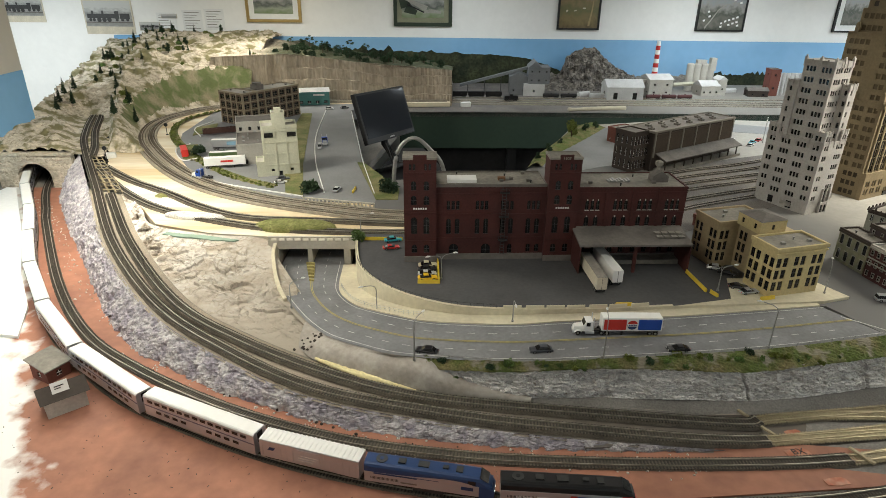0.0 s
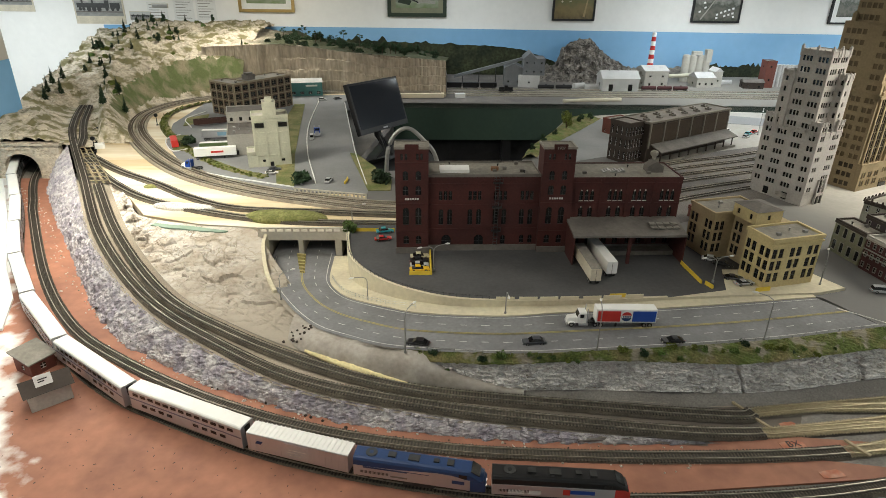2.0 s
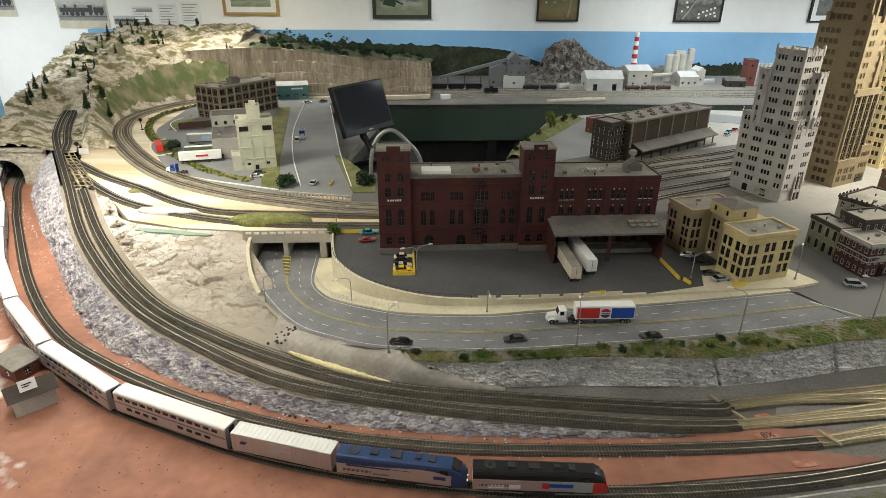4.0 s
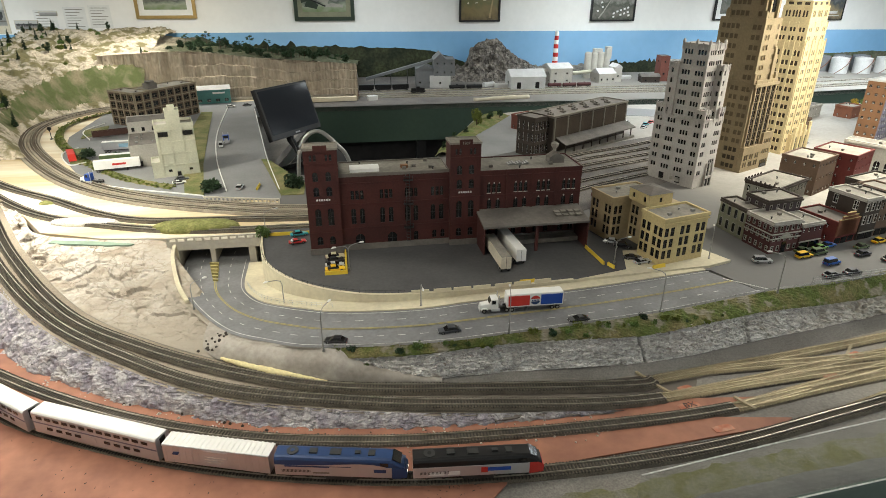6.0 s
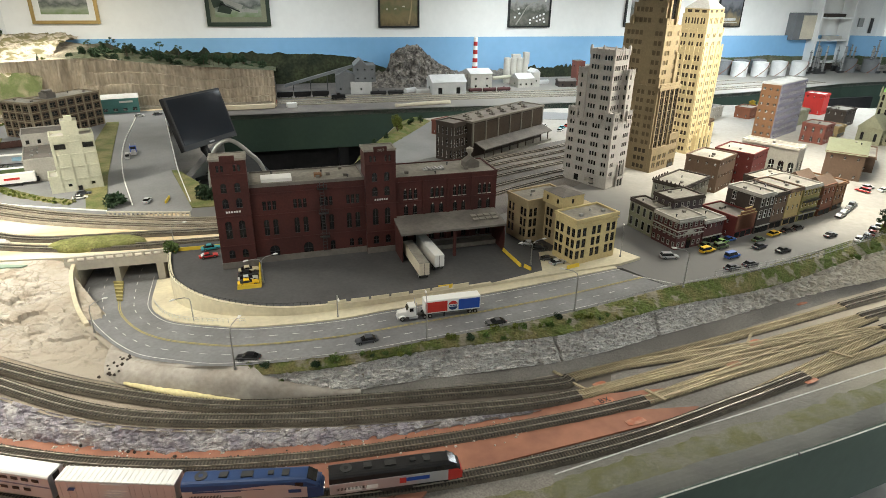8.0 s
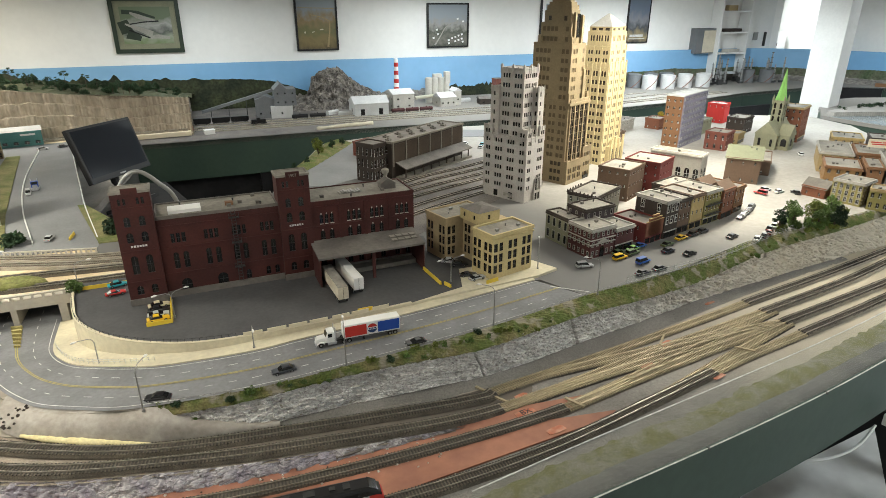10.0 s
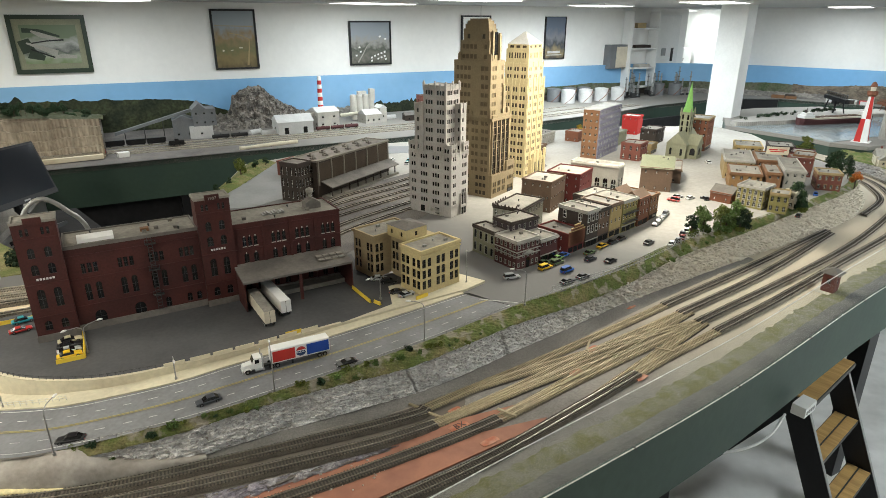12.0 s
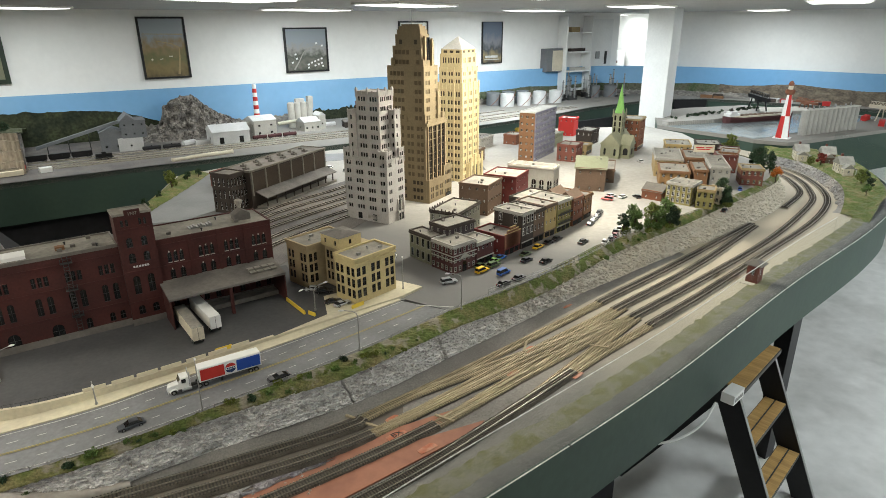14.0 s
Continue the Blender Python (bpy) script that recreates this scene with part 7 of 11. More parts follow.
    shop("green_house", "olive green narrow shop", 2.607, 0.745, 30, 0.09, 0.07, 1.138, "w_olive", 2, (3, 3), win=(0.010, 0.02), trim="w_tan")
    shop("bay_house", "small white bay-windowed house", 2.70, 0.775, 14, 0.045, 0.05, 1.128, "w_cream", 2, (2, 2), win=(0.010, 0.016))
    shop("grey_store", "tall pale grey rendered store", 2.893, 0.955, -50, 0.085, 0.30, 1.163, "w_grey", 3, (3, 8), win=(0.008, 0.014), front=False)
    shop("ochre_block", "large ochre brown block with flat roof", 2.735, 1.114, -50, 0.135, 0.20, 1.138, "w_ochre", 2, (4, 5), win=(0.012, 0.016), front=False, vents=4, trim="w_orange")
    shop("ochre_block", "ochre brown tall back block", 3.012, 1.175, -50, 0.125, 0.23, 1.157, "w_orange", 3, (4, 6), win=(0.009, 0.014), front=False, vents=3)
    shop("tan_block", "pale tan flat-roofed block on the corner", 2.905, 1.275, -50, 0.135, 0.29, 1.150, "w_tan", 2, (4, 8), win=(0.010, 0.016), trim="w_grey", front=False, vents=4)
    shop("corner_shop", "dark red corner shop with pale cornice", 3.155, 0.842, 40, 0.11, 0.10, 1.138, "w_brick", 2, (4, 4), win=(0.010, 0.018), trim="w_tan", surround="w_tan")
    shop("brick_block", "dark red brick street block", 3.235, 1.145, -50, 0.10, 0.12, 1.15, "w_brick", 2, (4, 3), front=False)
    shop("brick_block", "red brown brick block with ornate front", 3.33, 1.09, 26, 0.13, 0.09, 1.155, "w_orange", 3, (4, 3), front=False)
    shop("brick_block", "dark red brick corner block", 3.46, 1.17, 26, 0.13, 0.10, 1.14, "w_maroon", 2, (4, 3), front=False)
    shop("tan_block", "tan block with a yellow parapet", 3.325, 1.525, -50, 0.14, 0.18, 1.138, "w_tan", 2, (4, 4), win=(0.012, 0.014), trim="w_gold", front=False, vents=4)
    shop("brick_block", "low dark block with roof plant", 3.50, 1.44, -50, 0.13, 0.16, 1.135, "w_dark", 2, (4, 3), front=False, vents=4)
    shop("brick_block", "narrow ochre brick end block with flat roof", 2.835, 1.00, -50, 0.06, 0.20, 1.150, "w_orange", 2, (2, 5), front=False, vents=3)
    # billboard on a roof
    t = thing("billboard", at(3.16, 1.175, 1.158, -45), "cream rooftop billboard with red lettering on posts", "billboard")
    mb = MB(); mb.box(-0.05, 0.05, -0.002, 0.002, 0.012, 0.050); obj("panel", mb, M["w_cream"], t)
    for a in (-0.04, 0.04):
        mb = MB(); mb.tube([(a, 0.004, 0.001), (a, 0.004, 0.045)], 0.0015, 6); obj("post", mb, M["darkmetal"], t)
    mb = MB()
    for k, (a, b) in enumerate(((-0.04, 0.0), (0.006, 0.04), (-0.035, 0.03))):
        mb.box(a, b, -0.0026, -0.002, 0.034 - 0.009 * (k // 2), 0.039 - 0.009 * (k // 2))
    obj("lettering", mb, M["w_bright"], t, kind="stuff")
    # small buildings at the far side of town
    shop("brown_store", "small brown brick store", 2.36, 2.06, 26, 0.10, 0.09, 1.13, "w_brown", 2, (3, 3), front=False)
    shop("station", "small grey stone station with chimney", 2.62, 2.36, 26, 0.18, 0.11, 1.125, "w_grey", 2, (5, 3), front=False, roof="roofdark")
    shop("brick_hut", "low red brick hut with chimney behind the offices", 1.00, 1.17, 20, 0.15, 0.10, 1.095, "w_brick", 1, (2, 2), front=False)
    shop("kiosk", "small dark brown store", 2.9, 2.35, 26, 0.12, 0.09, 1.12, "w_rust", 1, (3, 2), front=False)


def station_warehouse():
    tint("w_frieze", (0.20, 0.185, 0.155)), tint("w_panel", (0.060, 0.043, 0.030))
    t = thing("freight_house", at(1.025, 1.872, ST - 0.001, 32.5), "long dark brown brick freight house with a platform canopy", "building")
    block(t, -0.09, 0.03, 0.085, 0.10, 0, 0.165, "w_dark", 3, (5, 4), (0.009, 0.034), "white", first=0.015, head=0.015, arch=False)
    flat_roof(t, -0.09, 0.03, 0.085, 0.10, 0.165, "roofdark", "w_dark", 0.006, 0.002)
    block(t, -0.005, 0.0, 0.56, 0.14, 0.0, 0.165, "w_dark", 3, (0, 2), (0.014, 0.028), "white", first=0.02, head=0.02, arch=True)
    flat_roof(t, -0.005, 0.0, 0.56, 0.14, 0.165, "roofdark", "w_frieze", 0.006, 0.002)
    for k in range(7):
        mb = MB(); mb.box(0.0 + 0.09 * k, 0.008 + 0.09 * k, -0.004, 0.0, 0.06, 0.17); obj("pilaster", mb, M["w_frieze"], t, label="pale concrete pilaster")
    for k in range(6):
        mb = MB(); mb.box(0.011 + 0.09 * k, 0.087 + 0.09 * k, -0.0022, 0.0, 0.078, 0.155); obj("wall_panel", mb, M["w_panel"], t, label="plain brown wall panel")
    mb = MB(); mb.box(-0.004, 0.555, -0.005, 0.0, 0.163, 0.170); obj("cornice", mb, M["w_frieze"], t)
    mb = MB(); mb.hexa([(0.02, -0.06, 0.050), (0.555, -0.06, 0.050), (0.555, 0.0, 0.072), (0.02, 0.0, 0.072), (0.02, -0.06, 0.054), (0.555, -0.06, 0.054), (0.555, 0, 0.076), (0.02, 0, 0.076)])
    obj("canopy", mb, M["roofdark"], t, label="long grey platform canopy")
    mb = MB(); mb.box(0.02, 0.56, -0.055, 0.0, 0.0, 0.012); obj("platform", mb, M["roofgrey"], t)
    for k in range(9):
        mb = MB(); mb.box(0.03 + 0.063 * k, 0.034 + 0.063 * k, -0.05, -0.046, 0.012, 0.053); obj("post", mb, M["w_dark"], t)
    for k in range(12):
        mb = MB(); x = 0.02 + 0.042 * k; y = 0.035 + 0.05 * (k % 2)
        mb.box(x, x + 0.018, y, y + 0.022, 0.166, 0.174); mb.tube([(x + 0.009, y + 0.011, 0.174), (x + 0.009, y + 0.011, 0.180)], 0.005, 8)
        obj("roof_unit", mb, M["roofdark"], t)
    t = shop("brick_hut", "dark red brick boiler house", 1.02, 2.32, 32, 0.12, 0.08, 1.13, "w_brick", 1, (2, 2), front=False, cornice=False, vents=1)


def freight_buildings():
    tint("w_factory", (0.11, 0.075, 0.05)), tint("w_frame", (0.27, 0.225, 0.155)), tint("w_store", (0.52, 0.52, 0.41))
    # concrete-framed factory
    t = thing("factory", at(-0.894, 2.660, 1.059, -35), "brown four-storey factory with a pale concrete frame", "building", "yard buildings")
    # main wing runs back to the right
    for (x0, y0, w, d) in ((-0.19, 0.0, 0.19, 0.10), (-0.14, 0.10, 0.138, 0.30)):
        block(t, x0, y0, w, d, 0, 0.168, "w_factory", 4, (4 if w > 0.16 else 3, max(2, int(d / 0.043))), (0.030, 0.024), "w_frame", first=0.008, head=0.012)
        flat_roof(t, x0, y0, w, d, 0.168, "roofgrey", "w_frame", 0.006, 0.002)
        n, m2 = (4 if w > 0.16 else 3), max(2, int(d / 0.043))
        for k in range(n + 1):
            mb = MB(); a = x0 + k * (w - 0.007) / n; mb.box(a, a + 0.006, y0 - 0.003, y0, 0, 0.17); obj("column", mb, M["w_frame"], t)
        for k in range(m2 + 1):
            for xx in (x0 - 0.003, x0 + w):
                mb = MB(); b = y0 + k * (d - 0.007) / m2; mb.box(xx, xx + 0.003, b, b + 0.006, 0, 0.17); obj("column", mb, M["w_frame"], t)
        for z in (0.04, 0.081, 0.122):
            mb = MB(); mb.box(x0, x0 + w, y0 - 0.0025, y0, z, z + 0.004); obj("beam", mb, M["w_frame"], t)
            mb = MB(); mb.box(x0 - 0.0025, x0, y0, y0 + d, z, z + 0.005); mb.box(x0 + w, x0 + w + 0.0025, y0, y0 + d, z, z + 0.004); obj("beam", mb, M["w_frame"], t)
    mb = MB(); mb.box(-0.10, -0.05, 0.14, 0.19, 0.169, 0.195); mb.tube([(-0.075, 0.165, 0.195), (-0.075, 0.165, 0.205)], 0.024, 12); obj("tank", mb, M["roofdark"], t)
    roof_vents(t, [(-0.04, 0.05), (-0.1, 0.3), (-0.06, 0.36), (-0.12, 0.22), (-0.15, 0.05)], 0.169)
    # cream cold store with head house
    t = thing("cold_store", at(-0.566, 1.775, 1.059, 16), "pale cream concrete cold store with a square head house", "building", "yard buildings")
    block(t, 0.0, 0.0, 0.138, 0.10, 0, 0.195, "w_store", 4, (2, 2), (0.012, 0.010), "", first=0.02, head=0.022, skip={("F", 1), ("F", 2), ("R", 1)})
    flat_roof(t, 0, 0, 0.138, 0.10, 0.195, "w_lgrey", "w_store", 0.010, 0.001)
    for k in range(4):
        mb = MB(); mb.box(0.003 + 0.0435 * k, 0.009 + 0.0435 * k - 0.004 * (k == 3), -0.002, 0, 0, 0.195); obj("pilaster", mb, M["w_store"], t)
    for z in (0.045, 0.09, 0.135, 0.18):
        mb = MB(); mb.box(0, 0.138, -0.0015, 0, z, z + 0.004); obj("string_course", mb, M["w_store"], t)
    for a in (0.010, 0.098):
        mb = MB(); mb.box(a, a + 0.034, -0.0018, 0, 0.158, 0.176); obj("louvre", mb, M["pane"], t)
    block(t, 0.045, 0.0, 0.050, 0.06, 0.195, 0.25, "w_store", 1, (0, 1), (0.010, 0.012), "", first=0.02, head=0.01)
    flat_roof(t, 0.045, 0.0, 0.050, 0.06, 0.25, "w_lgrey", "w_store", 0.005, 0.001)
    block(t, 0.058, 0.02, 0.025, 0.025, 0.25, 0.268, "w_store", 1, (0, 0), (0.01, 0.01), "", first=0.004, head=0.002)
    block(t, -0.030, 0.0, 0.030, 0.09, 0, 0.055, "w_store", 1, (0, 0), (0.01, 0.01), "", first=0.02, head=0.01)
    flat_roof(t, -0.030, 0.0, 0.030, 0.09, 0.055, "w_lgrey", "w_store", 0.008, 0.001)
    mb = MB(); mb.box(0.055, 0.068, -0.0018, 0, 0.0, 0.02); obj("door", mb, M["pane"], t)
    # grey shed behind, with roof plant
    t = thing("dock_shed", at(-0.72, 1.93, 1.059, 16), "dark grey flat-roofed dock shed with roof units", "building", "yard buildings")
    block(t, 0.0, 0.0, 0.13, 0.30, 0, 0.085, "w_grey", 1, (2, 5), (0.02, 0.02), "", first=0.004, head=0.03)
    flat_roof(t, 0, 0, 0.13, 0.30, 0.085, "roofdark", "w_grey", 0.005, 0.001)
    roof_vents(t, [(0.03, 0.06), (0.05, 0.1), (0.03, 0.14), (0.05, 0.18), (0.08, 0.24), (0.09, 0.05)], 0.086, False)
    block(t, 0.0, 0.24, 0.16, 0.14, 0, 0.13, "w_grey", 2, (4, 3), (0.012, 0.016), "", first=0.02, head=0.02)
    flat_roof(t, 0.0, 0.24, 0.16, 0.14, 0.13, "roofdark", "w_grey", 0.005, 0.001)
    # teal workshop
    t = thing("workshop", at(-0.735, 3.24, 1.059, 12), "teal corrugated workshop with a pale roof", "building", "yard buildings")
    block(t, 0, 0, 0.20, 0.12, 0, 0.082, "w_teal", 1, (4, 2), (0.022, 0.016), "white", first=0.012, head=0.04)
    gable(t, 0, 0, 0.20, 0.12, 0.082, 0.018, "w_hall")
    mb = MB(); mb.box(0.10, 0.17, -0.002, 0, 0.058, 0.068); obj("sign", mb, M["white"], t)


brewery()
yellow_block()
towers()
town()
station_warehouse()
freight_buildings()


# ---- cars and lorries ----
def rect_ring(x, hw, z0, z1, r=0.0012):
    """A rounded upright ring across a vehicle at x."""
    return [(x, -hw + r, z0), (x, hw - r, z0), (x, hw, z0 + r), (x, hw, z1 - r), (x, hw - r, z1), (x, -hw + r, z1), (x, -hw, z1 - r), (x, -hw, z0 + r)]


WHEEL = {}


def wheel_mesh(r, w):
    key = (r, w)
    if key not in WHEEL:
        mb = MB()
        mb.tube([(0, -w / 2, 0), (0, w / 2, 0)], r, 12, 0)
        mb.tube([(0, -w / 2 - 0.0003, 0), (0, w / 2 + 0.0003, 0)], r * 0.55, 8, 1)
        WHEEL[key] = mb.mesh("wheel", [M["black"], M["metal"]])
    return WHEEL[key]


CARS = {}


def car(x, y, z, deg, paint, style="sedan", label=""):
    """A small model car: body shell, dark glasshouse, roof, lamps and four wheels. It points along +x before turning."""
    key = (paint, style)
    m = at(x, y, z + 0.0004, deg)
    if key in CARS:
        t = copy_thing(CARS[key], m)
        return tagged(t, label) if label else t
    names = {"sedan": "sedan car", "van": "van", "coupe": "low coupe car", "jeep": "estate car", "old": "rounded old car"}
    t = thing("model_car", m, label or "%s model %s parked on the street" % (CARNAME[paint], names[style]), "car", "model cars")
    L, hw = (0.052, 0.0098) if style != "coupe" else (0.050, 0.0098)
    belt = {"sedan": 0.0092, "van": 0.0105, "coupe": 0.0082, "jeep": 0.0102, "old": 0.0092}[style]
    topz = {"sedan": 0.0158, "van": 0.0205, "coupe": 0.0132, "jeep": 0.0188, "old": 0.0160}[style]
    mb = MB()
    mb.loft([rect_ring(L * a, hw * b, 0.003, c) for a, b, c in ((-0.5, 0.86, belt * 0.86), (-0.47, 0.97, belt * 0.97), (-0.2, 1.0, belt), (0.2, 1.0, belt), (0.44, 0.96, belt * 0.88), (0.5, 0.84, belt * 0.72))])
    obj("body", mb, M[paint], t)
    ends = {"sedan": (-0.40, -0.24, 0.06, 0.24), "van": (-0.485, -0.46, 0.12, 0.26), "coupe": (-0.42, -0.2, 0.02, 0.25), "jeep": (-0.485, -0.43, 0.08, 0.22), "old": (-0.38, -0.2, 0.04, 0.2)}[style]
    mb = MB()
    mb.loft([[(L * ends[0], -hw * 0.9, belt - 0.0005), (L * ends[3], -hw * 0.9, belt - 0.0005), (L * ends[3], hw * 0.9, belt - 0.0005), (L * ends[0], hw * 0.9, belt - 0.0005)],
             [(L * ends[1], -hw * 0.72, topz - 0.0008), (L * ends[2], -hw * 0.72, topz - 0.0008), (L * ends[2], hw * 0.72, topz - 0.0008), (L * ends[1], hw * 0.72, topz - 0.0008)]])
    obj("glass", mb, M["pane"], t)
    mb = MB(); mb.box(L * ends[1] - 0.0003, L * ends[2] + 0.0003, -hw * 0.73, hw * 0.73, topz - 0.0012, topz)
    for sx in (ends[1], ends[2]):
        mb.box(L * sx - 0.0006, L * sx + 0.0006, -hw * 0.76, hw * 0.76, topz - 0.0022, topz - 0.0006)
    obj("roof", mb, M[paint], t)
    for sy in (-0.6, 0.6):
        mb = MB(); mb.box(L * 0.492, L * 0.503, hw * sy - 0.0016, hw * sy + 0.0016, 0.005, 0.0066); obj("headlight", mb, M["white"], t)
        mb = MB(); mb.box(-L * 0.503, -L * 0.492, hw * sy - 0.0014, hw * sy + 0.0014, 0.006, 0.0074); obj("tail_light", mb, M["red"], t)
    for sx in (-0.3, 0.31):
        for sy in (-0.88, 0.88):
            obj("wheel", wheel_mesh(0.0038, 0.0026), [], t, m=at(L * sx, hw * sy, 0.0036))
    CARS[key] = t
    return t


CARNAME = dict(c_black="black", c_yellow="yellow", c_silver="silver", c_white="white", c_blue="blue", c_red="red", c_teal="turquoise", c_green="dark green", c_tan="cream", c_grey="dark grey", c_lime="light green", c_police="black and white", c_maroon="dark red", c_lightblue="pale blue")
for nm, c in dict(c_black=(0.012, 0.012, 0.014), c_yellow=(0.75, 0.47, 0.02), c_silver=(0.42, 0.43, 0.44), c_white=(0.72, 0.72, 0.70), c_blue=(0.02, 0.10, 0.40), c_red=(0.45, 0.03, 0.025), c_teal=(0.03, 0.30, 0.36), c_green=(0.08, 0.12, 0.05), c_tan=(0.55, 0.49, 0.33), c_grey=(0.06, 0.065, 0.075), c_lime=(0.17, 0.33, 0.07), c_police=(0.02, 0.02, 0.035), c_maroon=(0.16, 0.02, 0.02), c_lightblue=(0.25, 0.42, 0.55)).items():
    M[nm] = mat(nm, c, rough=0.28, var=0.05, scale=60, bump=0.0, spec=0.5)


def all_cars():
    # on the road
    car(0.346, 0.540, 1.047, 184, "c_grey", "sedan", "dark grey model sedan driving on the curved road")
    car(0.647, 0.532, 1.0545, 184, "c_black", "coupe", "black model sports car at the road edge")
    car(0.093, 0.558, 1.0325, 165, "c_black", "sedan", "black model sedan beside the guard rail")
    # brewery yard
    car(0.093, 0.932, LOT, 6, "c_tan", "old"); car(0.092, 0.905, LOT, 4, "c_black", "old"); car(0.092, 0.879, LOT, 5, "c_silver", "coupe"); car(0.093, 0.853, LOT, 6, "c_yellow", "old")
    car(-0.014, 1.108, LOT, 12, "c_teal", "old"); car(-0.016, 1.052, LOT, 12, "c_red", "coupe")
    # beside the yellow block
    car(0.895, 0.915, LOT, -25, "c_silver"); car(0.912, 0.885, LOT, -22, "c_black"); car(0.905, 0.805, LOT, -15, "c_black", "coupe"); car(0.918, 0.775, LOT + 0.0016, 10, "c_silver", "coupe")
    # main street
    car(1.258, 0.745, ST, -12, "c_silver", "jeep", "silver model estate car at the bank corner")
    car(1.395, 0.757, ST, 10, "c_yellow", "jeep"); car(1.455, 0.772, ST, 10, "c_green", "jeep"); car(1.415, 0.79, ST, 12, "c_green"); car(1.48, 0.80, ST, 14, "c_lime", "old"); car(1.515, 0.812, ST, 14, "c_blue", "old")
    car(1.44, 0.705, ST, 12, "c_blue", "van"); car(1.385, 0.638, ST, 10, "c_police"); car(1.452, 0.645, ST, 10, "c_police"); car(1.571, 0.745, ST, 12, "c_police"); car(1.618, 0.702, ST, 10, "c_black")
    car(1.606, 0.789, ST, 14, "c_green", "old"); car(1.690, 0.818, ST, 14, "c_yellow"); car(1.752, 0.832, ST, 14, "c_black"); car(1.805, 0.843, ST, 15, "c_black"); car(1.858, 0.765, ST, 14, "c_black")
    car(1.92, 0.718, ST, 30, "c_white"); car(1.965, 0.73, ST, 32, "c_black"); car(2.005, 0.745, ST, 32, "c_maroon"); car(2.04, 0.775, ST, 32, "c_black"); car(2.08, 0.79, ST, 32, "c_white")
    car(2.04, 0.900, ST, 22, "c_black"); car(2.085, 0.925, ST, 24, "c_silver"); car(2.135, 0.952, ST, 26, "c_grey"); car(2.18, 0.98, ST, 28, "c_grey", "jeep")
    car(2.45, 1.088, ST, 8, "c_white"); car(2.42, 1.13, ST, -10, "c_silver"); car(2.36, 1.10, ST, 110, "c_red", "van", "small red model fire engine by the mill"); car(2.50, 1.05, ST, 70, "c_black")
    car(3.124, 1.534, ST, 60, "c_white"); car(2.62, 0.70, ST, 20, "c_black"); car(3.40, 1.83, ST, 60, "c_black"); car(3.45, 1.86, ST, 60, "c_maroon")
    car(2.15, 1.23, ST, 26, "c_grey"); car(2.08, 1.20, ST, 26, "c_blue"); car(1.22, 1.02, ST, 50, "c_white", "jeep"); car(3.0, 0.86, ST, 30, "c_blue")
    # freight yard
    car(-0.487, 1.69, 1.0605, 12, "c_white", "coupe"); car(-0.487, 1.735, 1.0605, 12, "c_grey"); car(-0.255, 1.60, 1.0605, 80, "c_silver"); car(-0.52, 3.13, 1.0605, 10, "c_white"); car(-0.43, 3.16, 1.0605, 30, "c_grey")
    # behind the yard tracks
    for x, y, c in ((1.62, 2.42, "c_white"), (1.70, 2.36, "c_teal"), (1.75, 2.40, "c_red"), (1.66, 2.30, "c_silver")):
        car(x, y, ST, 40, c)


def wheels(root, xs, hw, r=0.0055, w=0.004):
    for x in xs:
        for s in (-1, 1):
            obj("wheel", wheel_mesh(r, w), [], root, m=at(x, s * hw, r))


def semi_trailer(m, label, L=0.135, body="white", roof="white", panels=None, nose=True):
    t = thing("semi_trailer", m, label, "trailer", "semi trailers")
    mb = MB(); mb.loft([rect_ring(x, 0.0138, 0.0125, 0.046, 0.001) for x in (-L / 2, L / 2)]); obj("body", mb, M[body], t)
    mb = MB(); mb.box(-L / 2 + 0.0006, L / 2 - 0.0006, -0.0132, 0.0132, 0.046, 0.0466); obj("roof", mb, M[roof], t)
    mb = MB(); mb.box(-L / 2 + 0.006, L / 2 - 0.01, -0.009, 0.009, 0.009, 0.0125); mb.box(L / 2 - 0.05, L / 2 - 0.046, -0.009, -0.006, 0.0, 0.01); mb.box(L / 2 - 0.05, L / 2 - 0.046, 0.006, 0.009, 0.0, 0.01); obj("chassis", mb, M["darkmetal"], t)
    wheels(t, (-L / 2 + 0.012, -L / 2 + 0.025), 0.0105)
    mb = MB(); mb.box(-L / 2 - 0.0004, -L / 2, -0.0004, 0.0004, 0.013, 0.045); obj("door_seam", mb, M["darkmetal"], t)
    for s in (-1, 1):
        for a, b, z0, z1, k in panels or ():
            mb = MB(); mb.box(a * L, b * L, s * 0.0138 if s > 0 else -0.0143, 0.0143 if s > 0 else -0.0138, z0, z1); obj("panel", mb, M[k], t)
    return t


